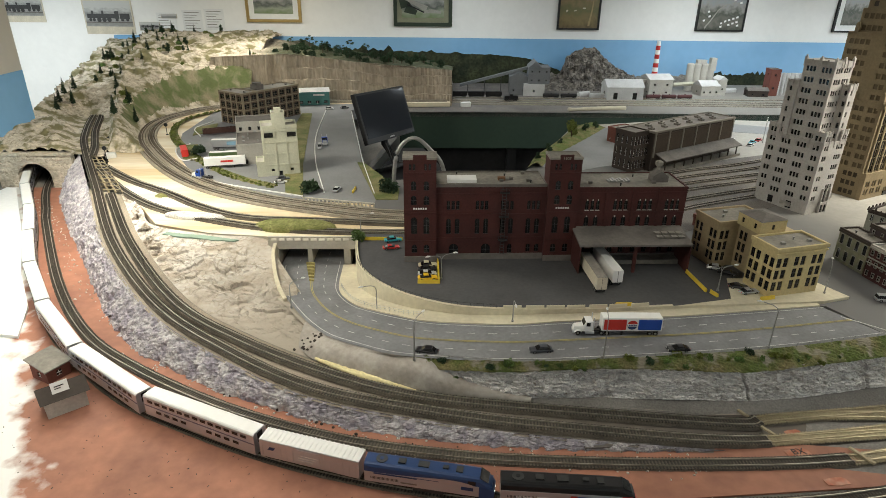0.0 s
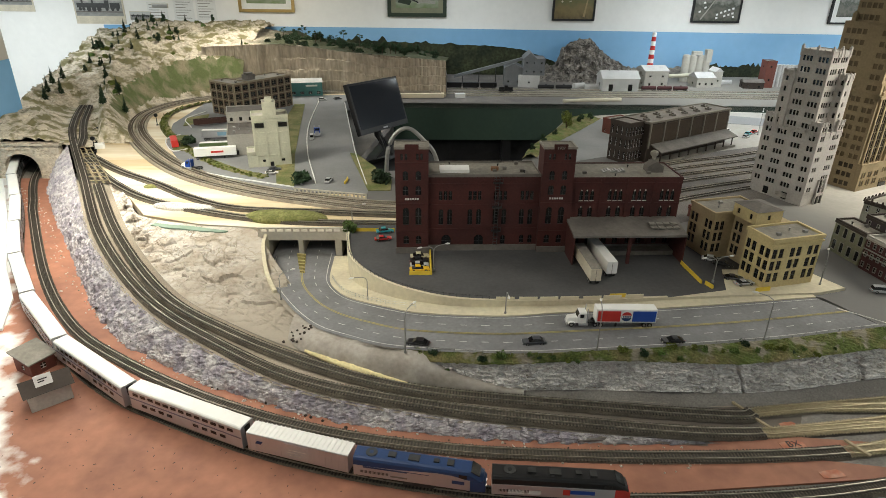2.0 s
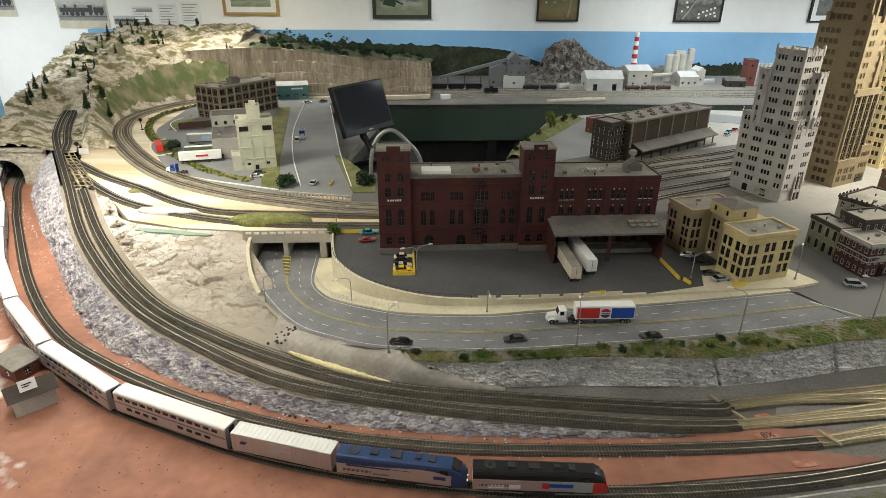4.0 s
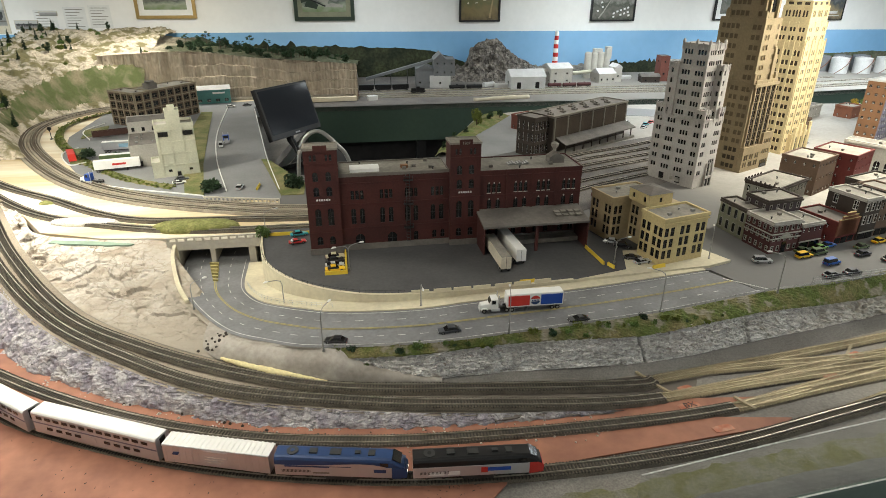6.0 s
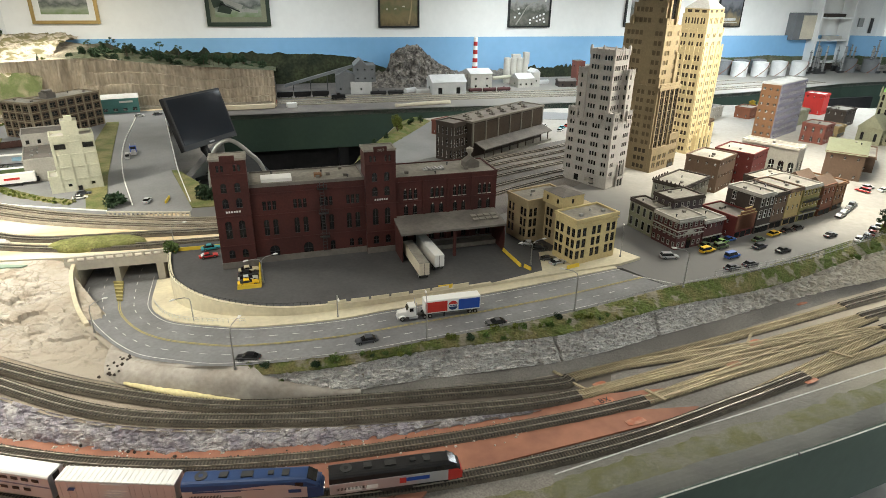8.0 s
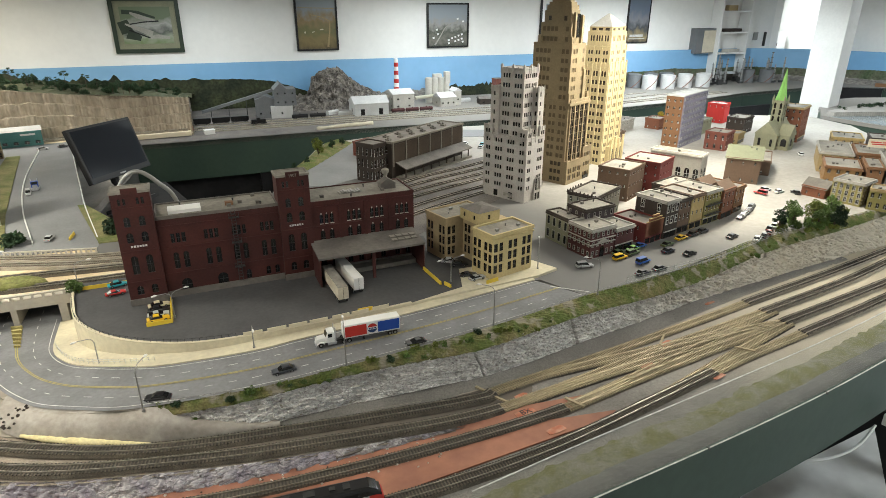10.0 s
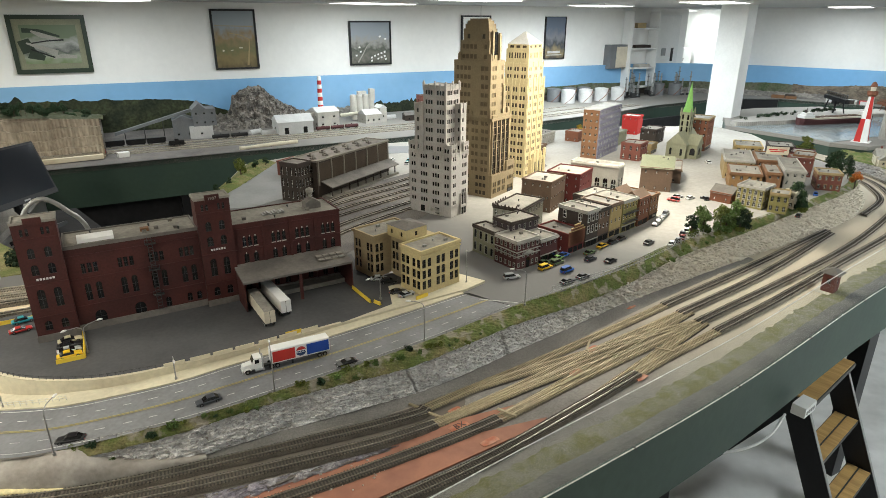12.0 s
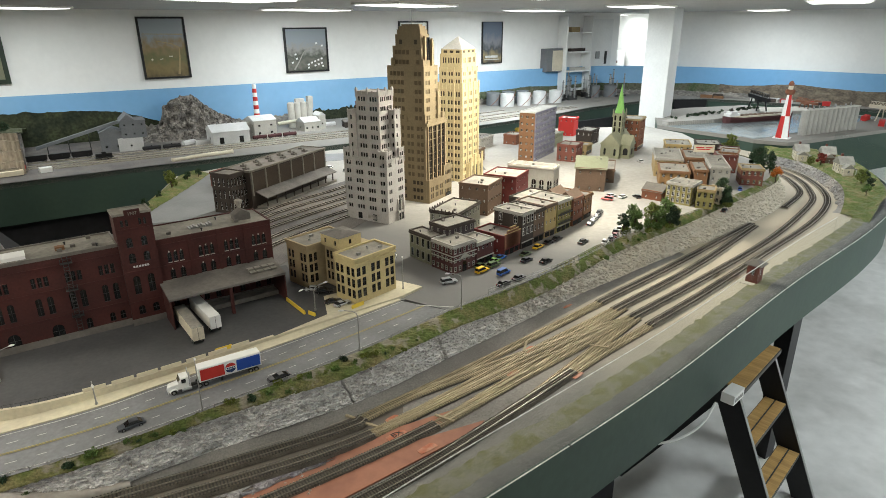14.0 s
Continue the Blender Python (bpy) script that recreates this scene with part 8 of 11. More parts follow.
def tractor(m, label, paint="white", cab2="white"):
    t = thing("tractor_unit", m, label, "lorry", "tractor units")
    mb = MB(); mb.loft([rect_ring(x, hw, 0.010, z, 0.001) for x, hw, z in ((0.010, 0.0135, 0.036), (0.026, 0.0135, 0.036), (0.0315, 0.0125, 0.024))]); obj("cab", mb, M[paint], t)
    mb = MB(); mb.loft([rect_ring(x, hw, 0.008, z, 0.0015) for x, hw, z in ((0.030, 0.0095, 0.0235), (0.050, 0.0085, 0.021), (0.0525, 0.0075, 0.018))]); obj("bonnet", mb, M[cab2], t)
    for s in (-1, 1):
        mb = MB(); mb.box(0.016, 0.025, s * 0.0136 - 0.0003, s * 0.0136 + 0.0003, 0.024, 0.033); obj("side_window", mb, M["pane"], t)
        mb = MB(); mb.tube([(0.008, s * 0.0115, 0.012), (0.008, s * 0.0115, 0.046)], 0.0012, 8); obj("exhaust_stack", mb, M["silver"], t)
        mb = MB(); mb.loft([[(x, s * 0.012 - 0.003, z) , (x, s * 0.012 + 0.003, z), (x, s * 0.012 + 0.003, z + 0.0012), (x, s * 0.012 - 0.003, z + 0.0012)] for x, z in ((0.034, 0.008), (0.038, 0.0125), (0.046, 0.0125), (0.051, 0.008))]); obj("mudguard", mb, M[cab2], t)
        mb = MB(); mb.tube([(0.006, s * 0.0115, 0.007), (0.026, s * 0.0115, 0.007)], 0.0038, 10); obj("fuel_tank", mb, M["silver"], t)
        mb = MB(); mb.tube([(0.0522, s * 0.0065, 0.0115), (0.0532, s * 0.0065, 0.0115)], 0.0013, 8); obj("headlight", mb, M["white"], t)
    mb = MB(); mb.hexa([(0.0268, -0.011, 0.0255), (0.0312, -0.011, 0.0250), (0.0312, 0.011, 0.0250), (0.0268, 0.011, 0.0255), (0.0262, -0.011, 0.0345), (0.0272, -0.011, 0.0345), (0.0272, 0.011, 0.0345), (0.0262, 0.011, 0.0345)]); obj("windscreen", mb, M["pane"], t)
    mb = MB(); mb.box(-0.030, 0.050, -0.0045, 0.0045, 0.006, 0.0095); obj("chassis", mb, M["darkmetal"], t)
    mb = MB(); mb.box(0.0525, 0.0537, -0.012, 0.012, 0.004, 0.008); obj("bumper", mb, M["silver"], t)
    wheels(t, (-0.024, -0.011, 0.0425), 0.0105)
    return t


def lorries():
    m = at(0.525, 0.607, 1.0545, 179)
    tractor(at(0.482, 0.6075, 1.0545, 179), "white model tractor unit with a long bonnet", "white", "white")
    t = semi_trailer(at(0.561, 0.606, 1.0545, 179), "white box trailer with red and blue side panels and round emblem", 0.136, panels=((0.10, 0.475, 0.016, 0.0425, "red"), (-0.485, -0.10, 0.016, 0.0425, "blue2")))
    for s in (-1, 1):
        for k, (r, c) in enumerate(((0.0135, "white"), (0.0118, "blue"))):
            mb = MB(); mb.tube([(0.0, s * 0.0139, 0.0292), (0.0, s * (0.0146 + 0.0003 * k), 0.0292)], r, 24); obj("emblem", mb, M[c], t)
        mb = MB(); mb.prism([(0.0116 * math.cos(a), 0.0116 * math.sin(a)) for a in np.linspace(0.25, math.pi - 0.25, 14)], 0, 0.0004)
        ob = obj("emblem_top", mb, M["red"], t, m=pose(0, s * 0.0150, 0.0292, 90, 0, 0))
        mb = MB(); mb.box(-0.0112, 0.0112, -0.0003 + s * 0.0153, 0.0003 + s * 0.0153, 0.0262, 0.0322); obj("emblem_band", mb, M["white"], t)
        mb = MB()
        for k in range(5):
            mb.box(-0.009 + 0.0037 * k, -0.0062 + 0.0037 * k, s * 0.0157 - 0.0002, s * 0.0157 + 0.0002, 0.0275, 0.0310)
        obj("lettering", mb, M["blue"], t, kind="stuff")
    # at the brewery dock
    semi_trailer(at(0.532, 0.852, LOT, 93), "cream box trailer backed into the loading dock", 0.16, "w_cream", "roofgrey")
    semi_trailer(at(0.581, 0.892, LOT, 95), "white box trailer backed into the loading dock", 0.16, "white", "white")
    # freight yard
    semi_trailer(at(-0.765, 1.90, 1.0605, 14), "white box trailer with small red lettering beside the cold store", 0.165, panels=((-0.1, 0.2, 0.026, 0.034, "red"),))
    semi_trailer(at(-0.77, 1.985, 1.0605, 12), "green box trailer with white roof", 0.165, "c_green", "white")
    semi_trailer(at(-0.83, 2.20, 1.0605, 8), "silver trailer with a pale blue emblem", 0.17, "silver", "white", panels=((-0.1, 0.15, 0.022, 0.038, "c_lightblue"),))
    t = thing("city_bus", at(-1.005, 2.085, 1.0605, 115), "red model bus parked on the yard", "bus")
    mb = MB(); mb.loft([rect_ring(x, 0.014, 0.006, z, 0.002) for x, z in ((-0.05, 0.033), (-0.048, 0.035), (0.05, 0.035), (0.053, 0.03))]); obj("body", mb, M["red"], t)
    mb = MB(); mb.box(-0.044, 0.048, -0.0144, 0.0144, 0.021, 0.030); obj("window_band", mb, M["pane"], t)
    wheels(t, (-0.03, 0.035), 0.012)
    tractor(at(-0.80, 1.745, 1.0605, 165), "white and blue model tractor unit without a trailer", "blue2", "white")
    tractor(at(-0.415, 2.31, 1.0605, 280), "blue model tractor unit on the yard road", "blue2", "silver")
    car(-0.425, 2.22, 1.0605, 280, "c_silver", "van")
    t = thing("flat_trailer", at(-0.97, 2.50, 1.0605, 24), "dark brown open freight wagon body", "wagon")
    mb = MB(); mb.box(-0.09, 0.09, -0.016, 0.016, 0.006, 0.010)
    for a, b, c, d in ((-0.09, 0.09, -0.016, -0.014), (-0.09, 0.09, 0.014, 0.016), (-0.09, -0.088, -0.014, 0.014), (0.088, 0.09, -0.014, 0.014)):
        mb.box(a, b, c, d, 0.010, 0.030)
    for k in range(9):
        mb.box(-0.086 + 0.021 * k, -0.084 + 0.021 * k, -0.0168, 0.0168, 0.008, 0.029)
    obj("body", mb, M["w_brown2"], t)


M["blue2"] = mat("blue2", (0.02, 0.075, 0.36), rough=0.4, var=0.05, scale=60, bump=0.0)
tint("w_brown2", (0.06, 0.028, 0.022))


# ---- train ----
def bogie(root, x, wb=0.03, r=0.0058):
    mb = MB(); mb.box(x - wb / 2 - 0.008, x + wb / 2 + 0.008, -0.0115, -0.0095, 0.004, 0.0105); mb.box(x - wb / 2 - 0.008, x + wb / 2 + 0.008, 0.0095, 0.0115, 0.004, 0.0105); mb.box(x - 0.006, x + 0.006, -0.011, 0.011, 0.006, 0.011)
    b = obj("bogie", mb, M["darkmetal"], root)
    for dx in (-wb / 2, wb / 2):
        for s in (-1, 1):
            obj("wheel", wheel_mesh(r, 0.002), [], b, m=at(x + dx, s * 0.0083, r))


def hood_ring(x, hw, z0, z1, r):
    return [(x, -hw, z0), (x, hw, z0), (x, hw, z1 - r), (x, hw - r * 0.35, z1 - r * 0.35), (x, hw - r, z1), (x, -hw + r, z1), (x, -hw + r * 0.35, z1 - r * 0.35), (x, -hw, z1 - r)]


def locomotive(m, label, top, nose, stripes):
    t = thing("diesel_locomotive", m, label, "locomotive", "train")
    L, hw = 0.236, 0.0172
    f = L / 2
    mb = MB(); mb.loft([hood_ring(x, hw, 0.0125, 0.036, 0.001) for x in (-f, f - 0.03)] + [hood_ring(x, h, 0.0125, z, 0.002) for x, h, z in ((f - 0.012, hw * 0.96, 0.034), (f - 0.003, hw * 0.86, 0.030), (f, hw * 0.8, 0.026))]); obj("body", mb, M["silver"], t)
    mb = MB(); mb.loft([hood_ring(x, h, 0.036, z, 0.006) for x, h, z in ((-f, hw * 1.001, 0.053), (f - 0.038, hw * 1.001, 0.053), (f - 0.026, hw * 0.99, 0.0525), (f - 0.010, hw * 0.95, 0.0425), (f - 0.0035, hw * 0.88, 0.0372))]); obj("hood", mb, M[top], t, label="painted upper hood")
    mb = MB(); mb.loft([hood_ring(x, h, 0.0115, z, 0.002) for x, h, z in ((f - 0.026, hw * 1.012, 0.036), (f - 0.011, hw * 0.975, 0.0352), (f - 0.0022, hw * 0.88, 0.0312), (f + 0.0008, hw * 0.82, 0.027))]); obj("nose", mb, M[nose], t)
    mb = MB()
    mb.hexa([(f - 0.0258, -0.0135, 0.0520), (f - 0.0108, -0.0130, 0.0432), (f - 0.0108, 0.0130, 0.0432), (f - 0.0258, 0.0135, 0.0520), (f - 0.0250, -0.0135, 0.0530), (f - 0.0100, -0.0130, 0.0440), (f - 0.0100, 0.0130, 0.0440), (f - 0.0250, 0.0135, 0.0530)]); obj("windscreen", mb, M["pane"], t)
    for s in (-1, 1):
        mb = MB(); mb.box(f - 0.046, f - 0.032, s * hw * 1.003 - 0.0003, s * hw * 1.003 + 0.0003, 0.038, 0.046); obj("cab_window", mb, M["pane"], t)
        mb = MB(); mb.box(f + 0.0002, f + 0.0014, s * 0.006 - 0.0012, s * 0.006 + 0.0012, 0.020, 0.0224); obj("headlight", mb, M["lamp"], t)
        for k, (a, b, z0, z1, c) in enumerate(stripes):
            mb = MB(); mb.box(a, b, s * (hw + 0.0002) - 0.0003, s * (hw + 0.0002) + 0.0003, z0, z1); obj("stripe", mb, M[c], t)
        if top == "blue":
            mb = MB(); mb.prism([(-0.112, 0.0355), (-0.03, 0.0355), (0.085, 0.0355), (0.076, 0.0385), (0.060, 0.0415), (0.035, 0.0425), (0.005, 0.0405), (-0.03, 0.0375), (-0.07, 0.0362)], 0, 0.0004)
            obj("livery_wave", mb, M["silver"], t, label="silver livery wave on blue", m=pose(0, s * (hw * 1.001 + 0.0003) + (0.0002 if s < 0 else 0.0), 0, 90, 0, 0))
        mb = MB()
        for k in range(22):
            mb.box(-f + 0.012 + 0.0024 * k, -f + 0.0132 + 0.0024 * k, s * (hw + 0.0001) - 0.0004, s * (hw + 0.0001) + 0.0004, 0.020, 0.0255)
        obj("grille", mb, M["darkmetal"], t)
    mb = MB(); mb.tube([(-f + 0.03, 0, 0.053), (-f + 0.03, 0, 0.0545)], 0.0105, 20); obj("fan", mb, M["darkmetal"], t)
    mb = MB(); mb.tube([(-f + 0.03, 0, 0.0545), (-f + 0.03, 0, 0.055)], 0.004, 12); obj("fan_hub", mb, M[top], t)
    for x, w, d, hgt in ((-0.05, 0.014, 0.012, 0.003), (-0.01, 0.02, 0.014, 0.002), (0.03, 0.010, 0.008, 0.003), (0.055, 0.012, 0.014, 0.002)):
        mb = MB(); mb.box(x - w / 2, x + w / 2, -d / 2, d / 2, 0.053, 0.053 + hgt); obj("roof_hatch", mb, M["darkmetal"], t)
    mb = MB(); mb.loft([hood_ring(x, h, 0.004, 0.0126, 0.001) for x, h in ((-0.03, 0.012), (-0.027, 0.0165), (0.027, 0.0165), (0.03, 0.012))]); obj("fuel_tank", mb, M["darkmetal"], t)
    mb = MB(); mb.box(-f + 0.004, f - 0.006, -0.0165, 0.0165, 0.0105, 0.0125); obj("frame_sill", mb, M["darkmetal"], t)
    for s in (-1, 1):
        mb = MB(); mb.box(s * (f + 0.002) - 0.003, s * (f + 0.002) + 0.003, -0.002, 0.002, 0.008, 0.0115); obj("coupler", mb, M["darkmetal"], t)
    bogie(t, -0.078); bogie(t, 0.074)
    return t


def box_car(m, label):
    t = thing("baggage_car", m, label, "wagon", "train")
    L, hw = 0.205, 0.0175
    mb = MB(); mb.loft([hood_ring(x, hw, 0.0125, 0.052, 0.0015) for x in (-L / 2, L / 2)]); obj("body", mb, M["silver"], t)
    mb = MB(); mb.box(-L / 2, L / 2, -0.0168, 0.0168, 0.0518, 0.0524)
    roof = obj("roof", mb, M["white"], t, label="ribbed white roof")
    rib = MB(); rib.box(0, 0.003, -0.0172, 0.0172, 0.052, 0.0533)
    rib = rib.mesh("roof_rib", [M["white"]])
    for k in range(21):
        obj("roof_rib", rib, [], roof, m=at(-L / 2 + 0.004 + k * (L - 0.011) / 20, 0, 0))
    for s in (-1, 1):
        mb = MB(); mb.box(-0.024, 0.024, s * (hw + 0.0004) - 0.0006, s * (hw + 0.0004) + 0.0006, 0.014, 0.048); obj("door", mb, M["silver"], t)
        mb = MB()
        for k in range(16):
            a = -L / 2 + 0.006 + k * 0.0128
            mb.box(a, a + 0.0009, s * hw - 0.0006 * (s < 0), s * hw + 0.0006 * (s > 0), 0.013, 0.050)
        obj("rib", mb, M["silver"], t, kind="stuff")
        mb = MB(); mb.prism([(0, 0), (0.012, 0), (0.017, 0.007), (0.005, 0.007)], 0, 0.0004)
        obj("emblem", mb, M["blue"], t, m=pose(-0.085 if s < 0 else 0.085, s * (hw + 0.0011), 0.032, 90, 0, 0 if s < 0 else 180))
        mb = MB()
        for k in range(3):
            mb.box(-0.02, 0.022 - 0.006 * k, s * (hw + 0.0013) - 0.0002, s * (hw + 0.0013) + 0.0002, 0.034 - 0.006 * k, 0.036 - 0.006 * k)
        obj("lettering", mb, M["linewhite"], t, kind="stuff")
    mb = MB(); mb.box(-L / 2 + 0.004, L / 2 - 0.004, -0.010, 0.010, 0.009, 0.0126); obj("chassis", mb, M["darkmetal"], t)
    for s in (-1, 1):
        mb = MB(); mb.box(s * (L / 2 + 0.002) - 0.003, s * (L / 2 + 0.002) + 0.003, -0.002, 0.002, 0.008, 0.0115); obj("coupler", mb, M["darkmetal"], t)
    bogie(t, -0.075, 0.028); bogie(t, 0.075, 0.028)
    return t


def coach(m, label):
    t = thing("passenger_coach", m, label, "coach", "train")
    L, hw = 0.288, 0.0178
    mb = MB(); mb.loft([hood_ring(x, hw, 0.010, 0.0585, 0.004) for x in (-L / 2, L / 2)]); obj("body", mb, M["silver"], t)
    mb = MB(); mb.loft([hood_ring(x, hw * 0.985, 0.0545, 0.0592, 0.004) for x in (-L / 2 + 0.001, L / 2 - 0.001)]); obj("roof", mb, M["white"], t)
    wm = MB(); wm.box(0, 0.0135, -0.0004, 0.0004, 0, 0.0065)
    wme = wm.mesh("coach_window", [M["pane"]])
    for s in (-1, 1):
        for k in range(13):
            obj("window", wme, [], t, m=at(-0.132 + 0.0203 * k, s * (hw + 0.0002), 0.0435))
        for k in range(10):
            if k not in (4, 5):
                obj("window", wme, [], t, m=at(-0.112 + 0.0225 * k, s * (hw + 0.0002), 0.0215))
        mb = MB(); mb.box(-L / 2 + 0.001, L / 2 - 0.001, s * (hw + 0.0001) - 0.0002, s * (hw + 0.0001) + 0.0002, 0.0335, 0.0365); obj("stripe", mb, M["w_purple"], t, label="dark blue waist stripe")
        mb = MB(); mb.box(-0.012, 0.004, s * (hw + 0.0002) - 0.0003, s * (hw + 0.0002) + 0.0003, 0.012, 0.030); obj("door", mb, M["silver"], t)
        mb = MB(); mb.box(s * (L / 2) - 0.0006, s * (L / 2) + 0.0006, -0.007, 0.007, 0.034, 0.055); obj("gangway", mb, M["black"], t)
    bogie(t, -0.108, 0.03); bogie(t, 0.108, 0.03)
    return t


M["lamp"] = mat("lamp", (1.0, 0.9, 0.75), rough=0.3, var=0.0, scale=50, bump=0.0, emit=3.0)


def train():
    P = spline(T1, 0.002)
    s = np.concatenate([[0], np.cumsum(np.linalg.norm(np.diff(P[:, :2], axis=0), axis=1))])
    nose = float(np.interp(0.462, P[:, 0], s))

    def on(a, b):
        """Pose of a car whose ends stand at distances a (rear) and b (front) along the line."""
        c = (a + b) / 2
        q = [np.array([np.interp(v, s, P[:, k]) for k in range(2)]) for v in (c - 0.075, c + 0.075)]
        mid = (q[0] + q[1]) / 2
        d = q[1] - q[0]
        return at(mid[0], mid[1], LOW + 0.0118, math.degrees(math.atan2(d[1], d[0])))
    e = nose
    locomotive(on(e - 0.236, e), "silver diesel locomotive with black roof and red nose", "black", "red", ((-0.09, -0.062, 0.0165, 0.0245, "white"), (-0.056, -0.034, 0.0165, 0.0245, "white"), (0.004, 0.016, 0.019, 0.031, "red"), (0.016, 0.058, 0.022, 0.030, "blue2")))
    e -= 0.246
    locomotive(on(e - 0.236, e), "silver and dark blue diesel locomotive", "blue", "blue", ((-0.10, -0.02, 0.032, 0.037, "blue"), (-0.02, 0.02, 0.034, 0.037, "blue"), (0.060, 0.082, 0.024, 0.031, "blue"), (-0.05, -0.02, 0.018, 0.021, "greyprint")))
    e -= 0.244
    box_car(on(e - 0.205, e), "silver baggage boxcar with a ribbed white roof")
    e -= 0.213
    while e > 0.1:
        coach(on(max(0, e - 0.288), e), "silver two-level passenger coach with dark window bands")
        e -= 0.296


# ---- trees ----
TREES = {}


def broadleaf(m, h, leaf="leaf", label="", seed=0, slim=1.0, group="model trees"):
    key = (leaf, seed % 3, round(slim, 1))
    sc = Matrix.Diagonal((h / 0.1, h / 0.1, h / 0.1, 1))
    if key in TREES:
        src = TREES[key]
        t = copy_thing(src, m)
        t.scale = (h / 0.1,) * 3
        return tagged(t, label) if label else t
    rng = random.Random(seed + 5)
    t = thing("tree", m, label or "small leafy green model tree", "tree", group)
    t.scale = (h / 0.1,) * 3
    mb = MB()
    mb.tube([(0, 0, -0.002), (0.001, 0, 0.02), (0.0, 0.001, 0.045), (0.001, 0.0, 0.075)], [0.004, 0.003, 0.0024, 0.001], 6)
    cl = []
    for k in range(9):
        a = k * 2.4 + rng.uniform(-0.4, 0.4)
        z = rng.uniform(0.032, 0.082)
        r = (0.022 - abs(z - 0.055) * 0.25) * slim
        q = (r * math.cos(a), r * math.sin(a), z)
        mb.tube([(0, 0, z - 0.018), (q[0] * 0.6, q[1] * 0.6, z - 0.006), q], [0.0016, 0.001, 0.0005], 5)
        cl.append(q)
    obj("trunk", mb, M["bark"], t)
    mb = MB()
    for q in cl + [(0, 0, 0.085), (0, 0, 0.06)]:
        leaf_cloud(mb, q, rng.uniform(0.012, 0.018) * (0.6 + 0.4 * slim), 120, 0.0034, rng, 0.85)
    obj("crown", mb, M[leaf], t)
    TREES[key] = t
    return t


def conifer(m, h, seed=0, label=""):
    key = ("conifer", seed % 3)
    if key in TREES:
        t = copy_thing(TREES[key], m)
        t.scale = (h / 0.1,) * 3
        return t
    rng = random.Random(seed + 50)
    t = thing("conifer_tree", m, "small dark green conifer on the rocky hill", "tree", "hill conifers")
    t.scale = (h / 0.1,) * 3
    mb = MB(); mb.tube([(0, 0, -0.003), (0, 0, 0.05), (0, 0, 0.1)], [0.0028, 0.0018, 0.0004], 6); obj("trunk", mb, M["bark"], t)
    mb = MB()
    for k in range(190):
        z = 0.012 + 0.088 * (k / 190) ** 0.9
        r = 0.026 * (1 - z / 0.104) * rng.uniform(0.55, 1.1) + 0.001
        a = rng.uniform(0, 6.283)
        p, q = Vector((0, 0, z)), Vector((r * math.cos(a), r * math.sin(a), z - r * 0.35))
        w = Vector((-math.sin(a), math.cos(a), 0)) * r * 0.28
        mb.poly([p, (p + q) / 2 + w, q, (p + q) / 2 - w]); mb.poly([p, (p + q) / 2 + Vector((0, 0, r * 0.2)), q])
    obj("crown", mb, M["leafdark"], t)
    TREES[key] = t
    return t


def pine(m, h, seed=0):
    """A tall bare trunk under a flat, ragged crown."""
    key = ("pine", seed % 3)
    if key in TREES:
        t = copy_thing(TREES[key], m)
        t.scale = (h / 0.1,) * 3
        return t
    rng = random.Random(seed + 90)
    t = thing("pine_tree", m, "tall thin pine with a ragged crown on the quarry rim", "tree", "rim pines")
    t.scale = (h / 0.1,) * 3
    mb = MB(); mb.tube([(0, 0, -0.004), (0.002, 0.001, 0.05), (0.0, 0.002, 0.095)], [0.0022, 0.0015, 0.0005], 6)
    ends = []
    for k in range(6):
        a, z = k * 1.9 + rng.uniform(-0.4, 0.4), rng.uniform(0.062, 0.096)
        q = (0.020 * math.cos(a), 0.020 * math.sin(a), z)
        mb.tube([(0, 0, z - 0.006), q], [0.0009, 0.0004], 4)
        ends.append(q)
    obj("trunk", mb, M["bark"], t)
    mb = MB()
    for q in ends:
        leaf_cloud(mb, q, 0.010, 55, 0.0032, rng, 0.5)
    obj("crown", mb, M["leafdark"], t)
    TREES[key] = t
    return t


def bush(m, r, leaf="leaf", label="low green bush", seed=0):
    key = ("bush", leaf, seed % 2)
    if key in TREES:
        t = copy_thing(TREES[key], m)
        t.scale = (r / 0.02,) * 3
        return t
    rng = random.Random(seed)
    mb = MB()
    for k in range(6):
        leaf_cloud(mb, (rng.uniform(-0.01, 0.01), rng.uniform(-0.01, 0.01), rng.uniform(0.004, 0.012)), 0.010, 90, 0.003, rng, 0.8)
    t = obj("bush", mb, M[leaf], label=label, category="bush", group="bushes", m=m)
    t.scale = (r / 0.02,) * 3
    TREES[key] = t
    return t


GROUND = []


def ground_at(x, y, top=2.0):
    """The height of the modelled ground below a place."""
    if not GROUND:
        from mathutils.bvhtree import BVHTree
        v, f = [], []
        for nm in ("tunnel_hill", "quarry_top", "grass_verge", "plaster_slope", "painted_board", "stone_bank", "road_shoulder"):
            me = bpy.data.objects[nm].data
            k = len(v)
            v += [q.co.copy() for q in me.vertices]
            f += [[k + i for i in q.vertices] for q in me.polygons]
        GROUND.append(BVHTree.FromPolygons(v, f))
    hit = GROUND[0].ray_cast(Vector((x, y, top)), Vector((0, 0, -1)))
    return hit[0].z if hit[0] else None


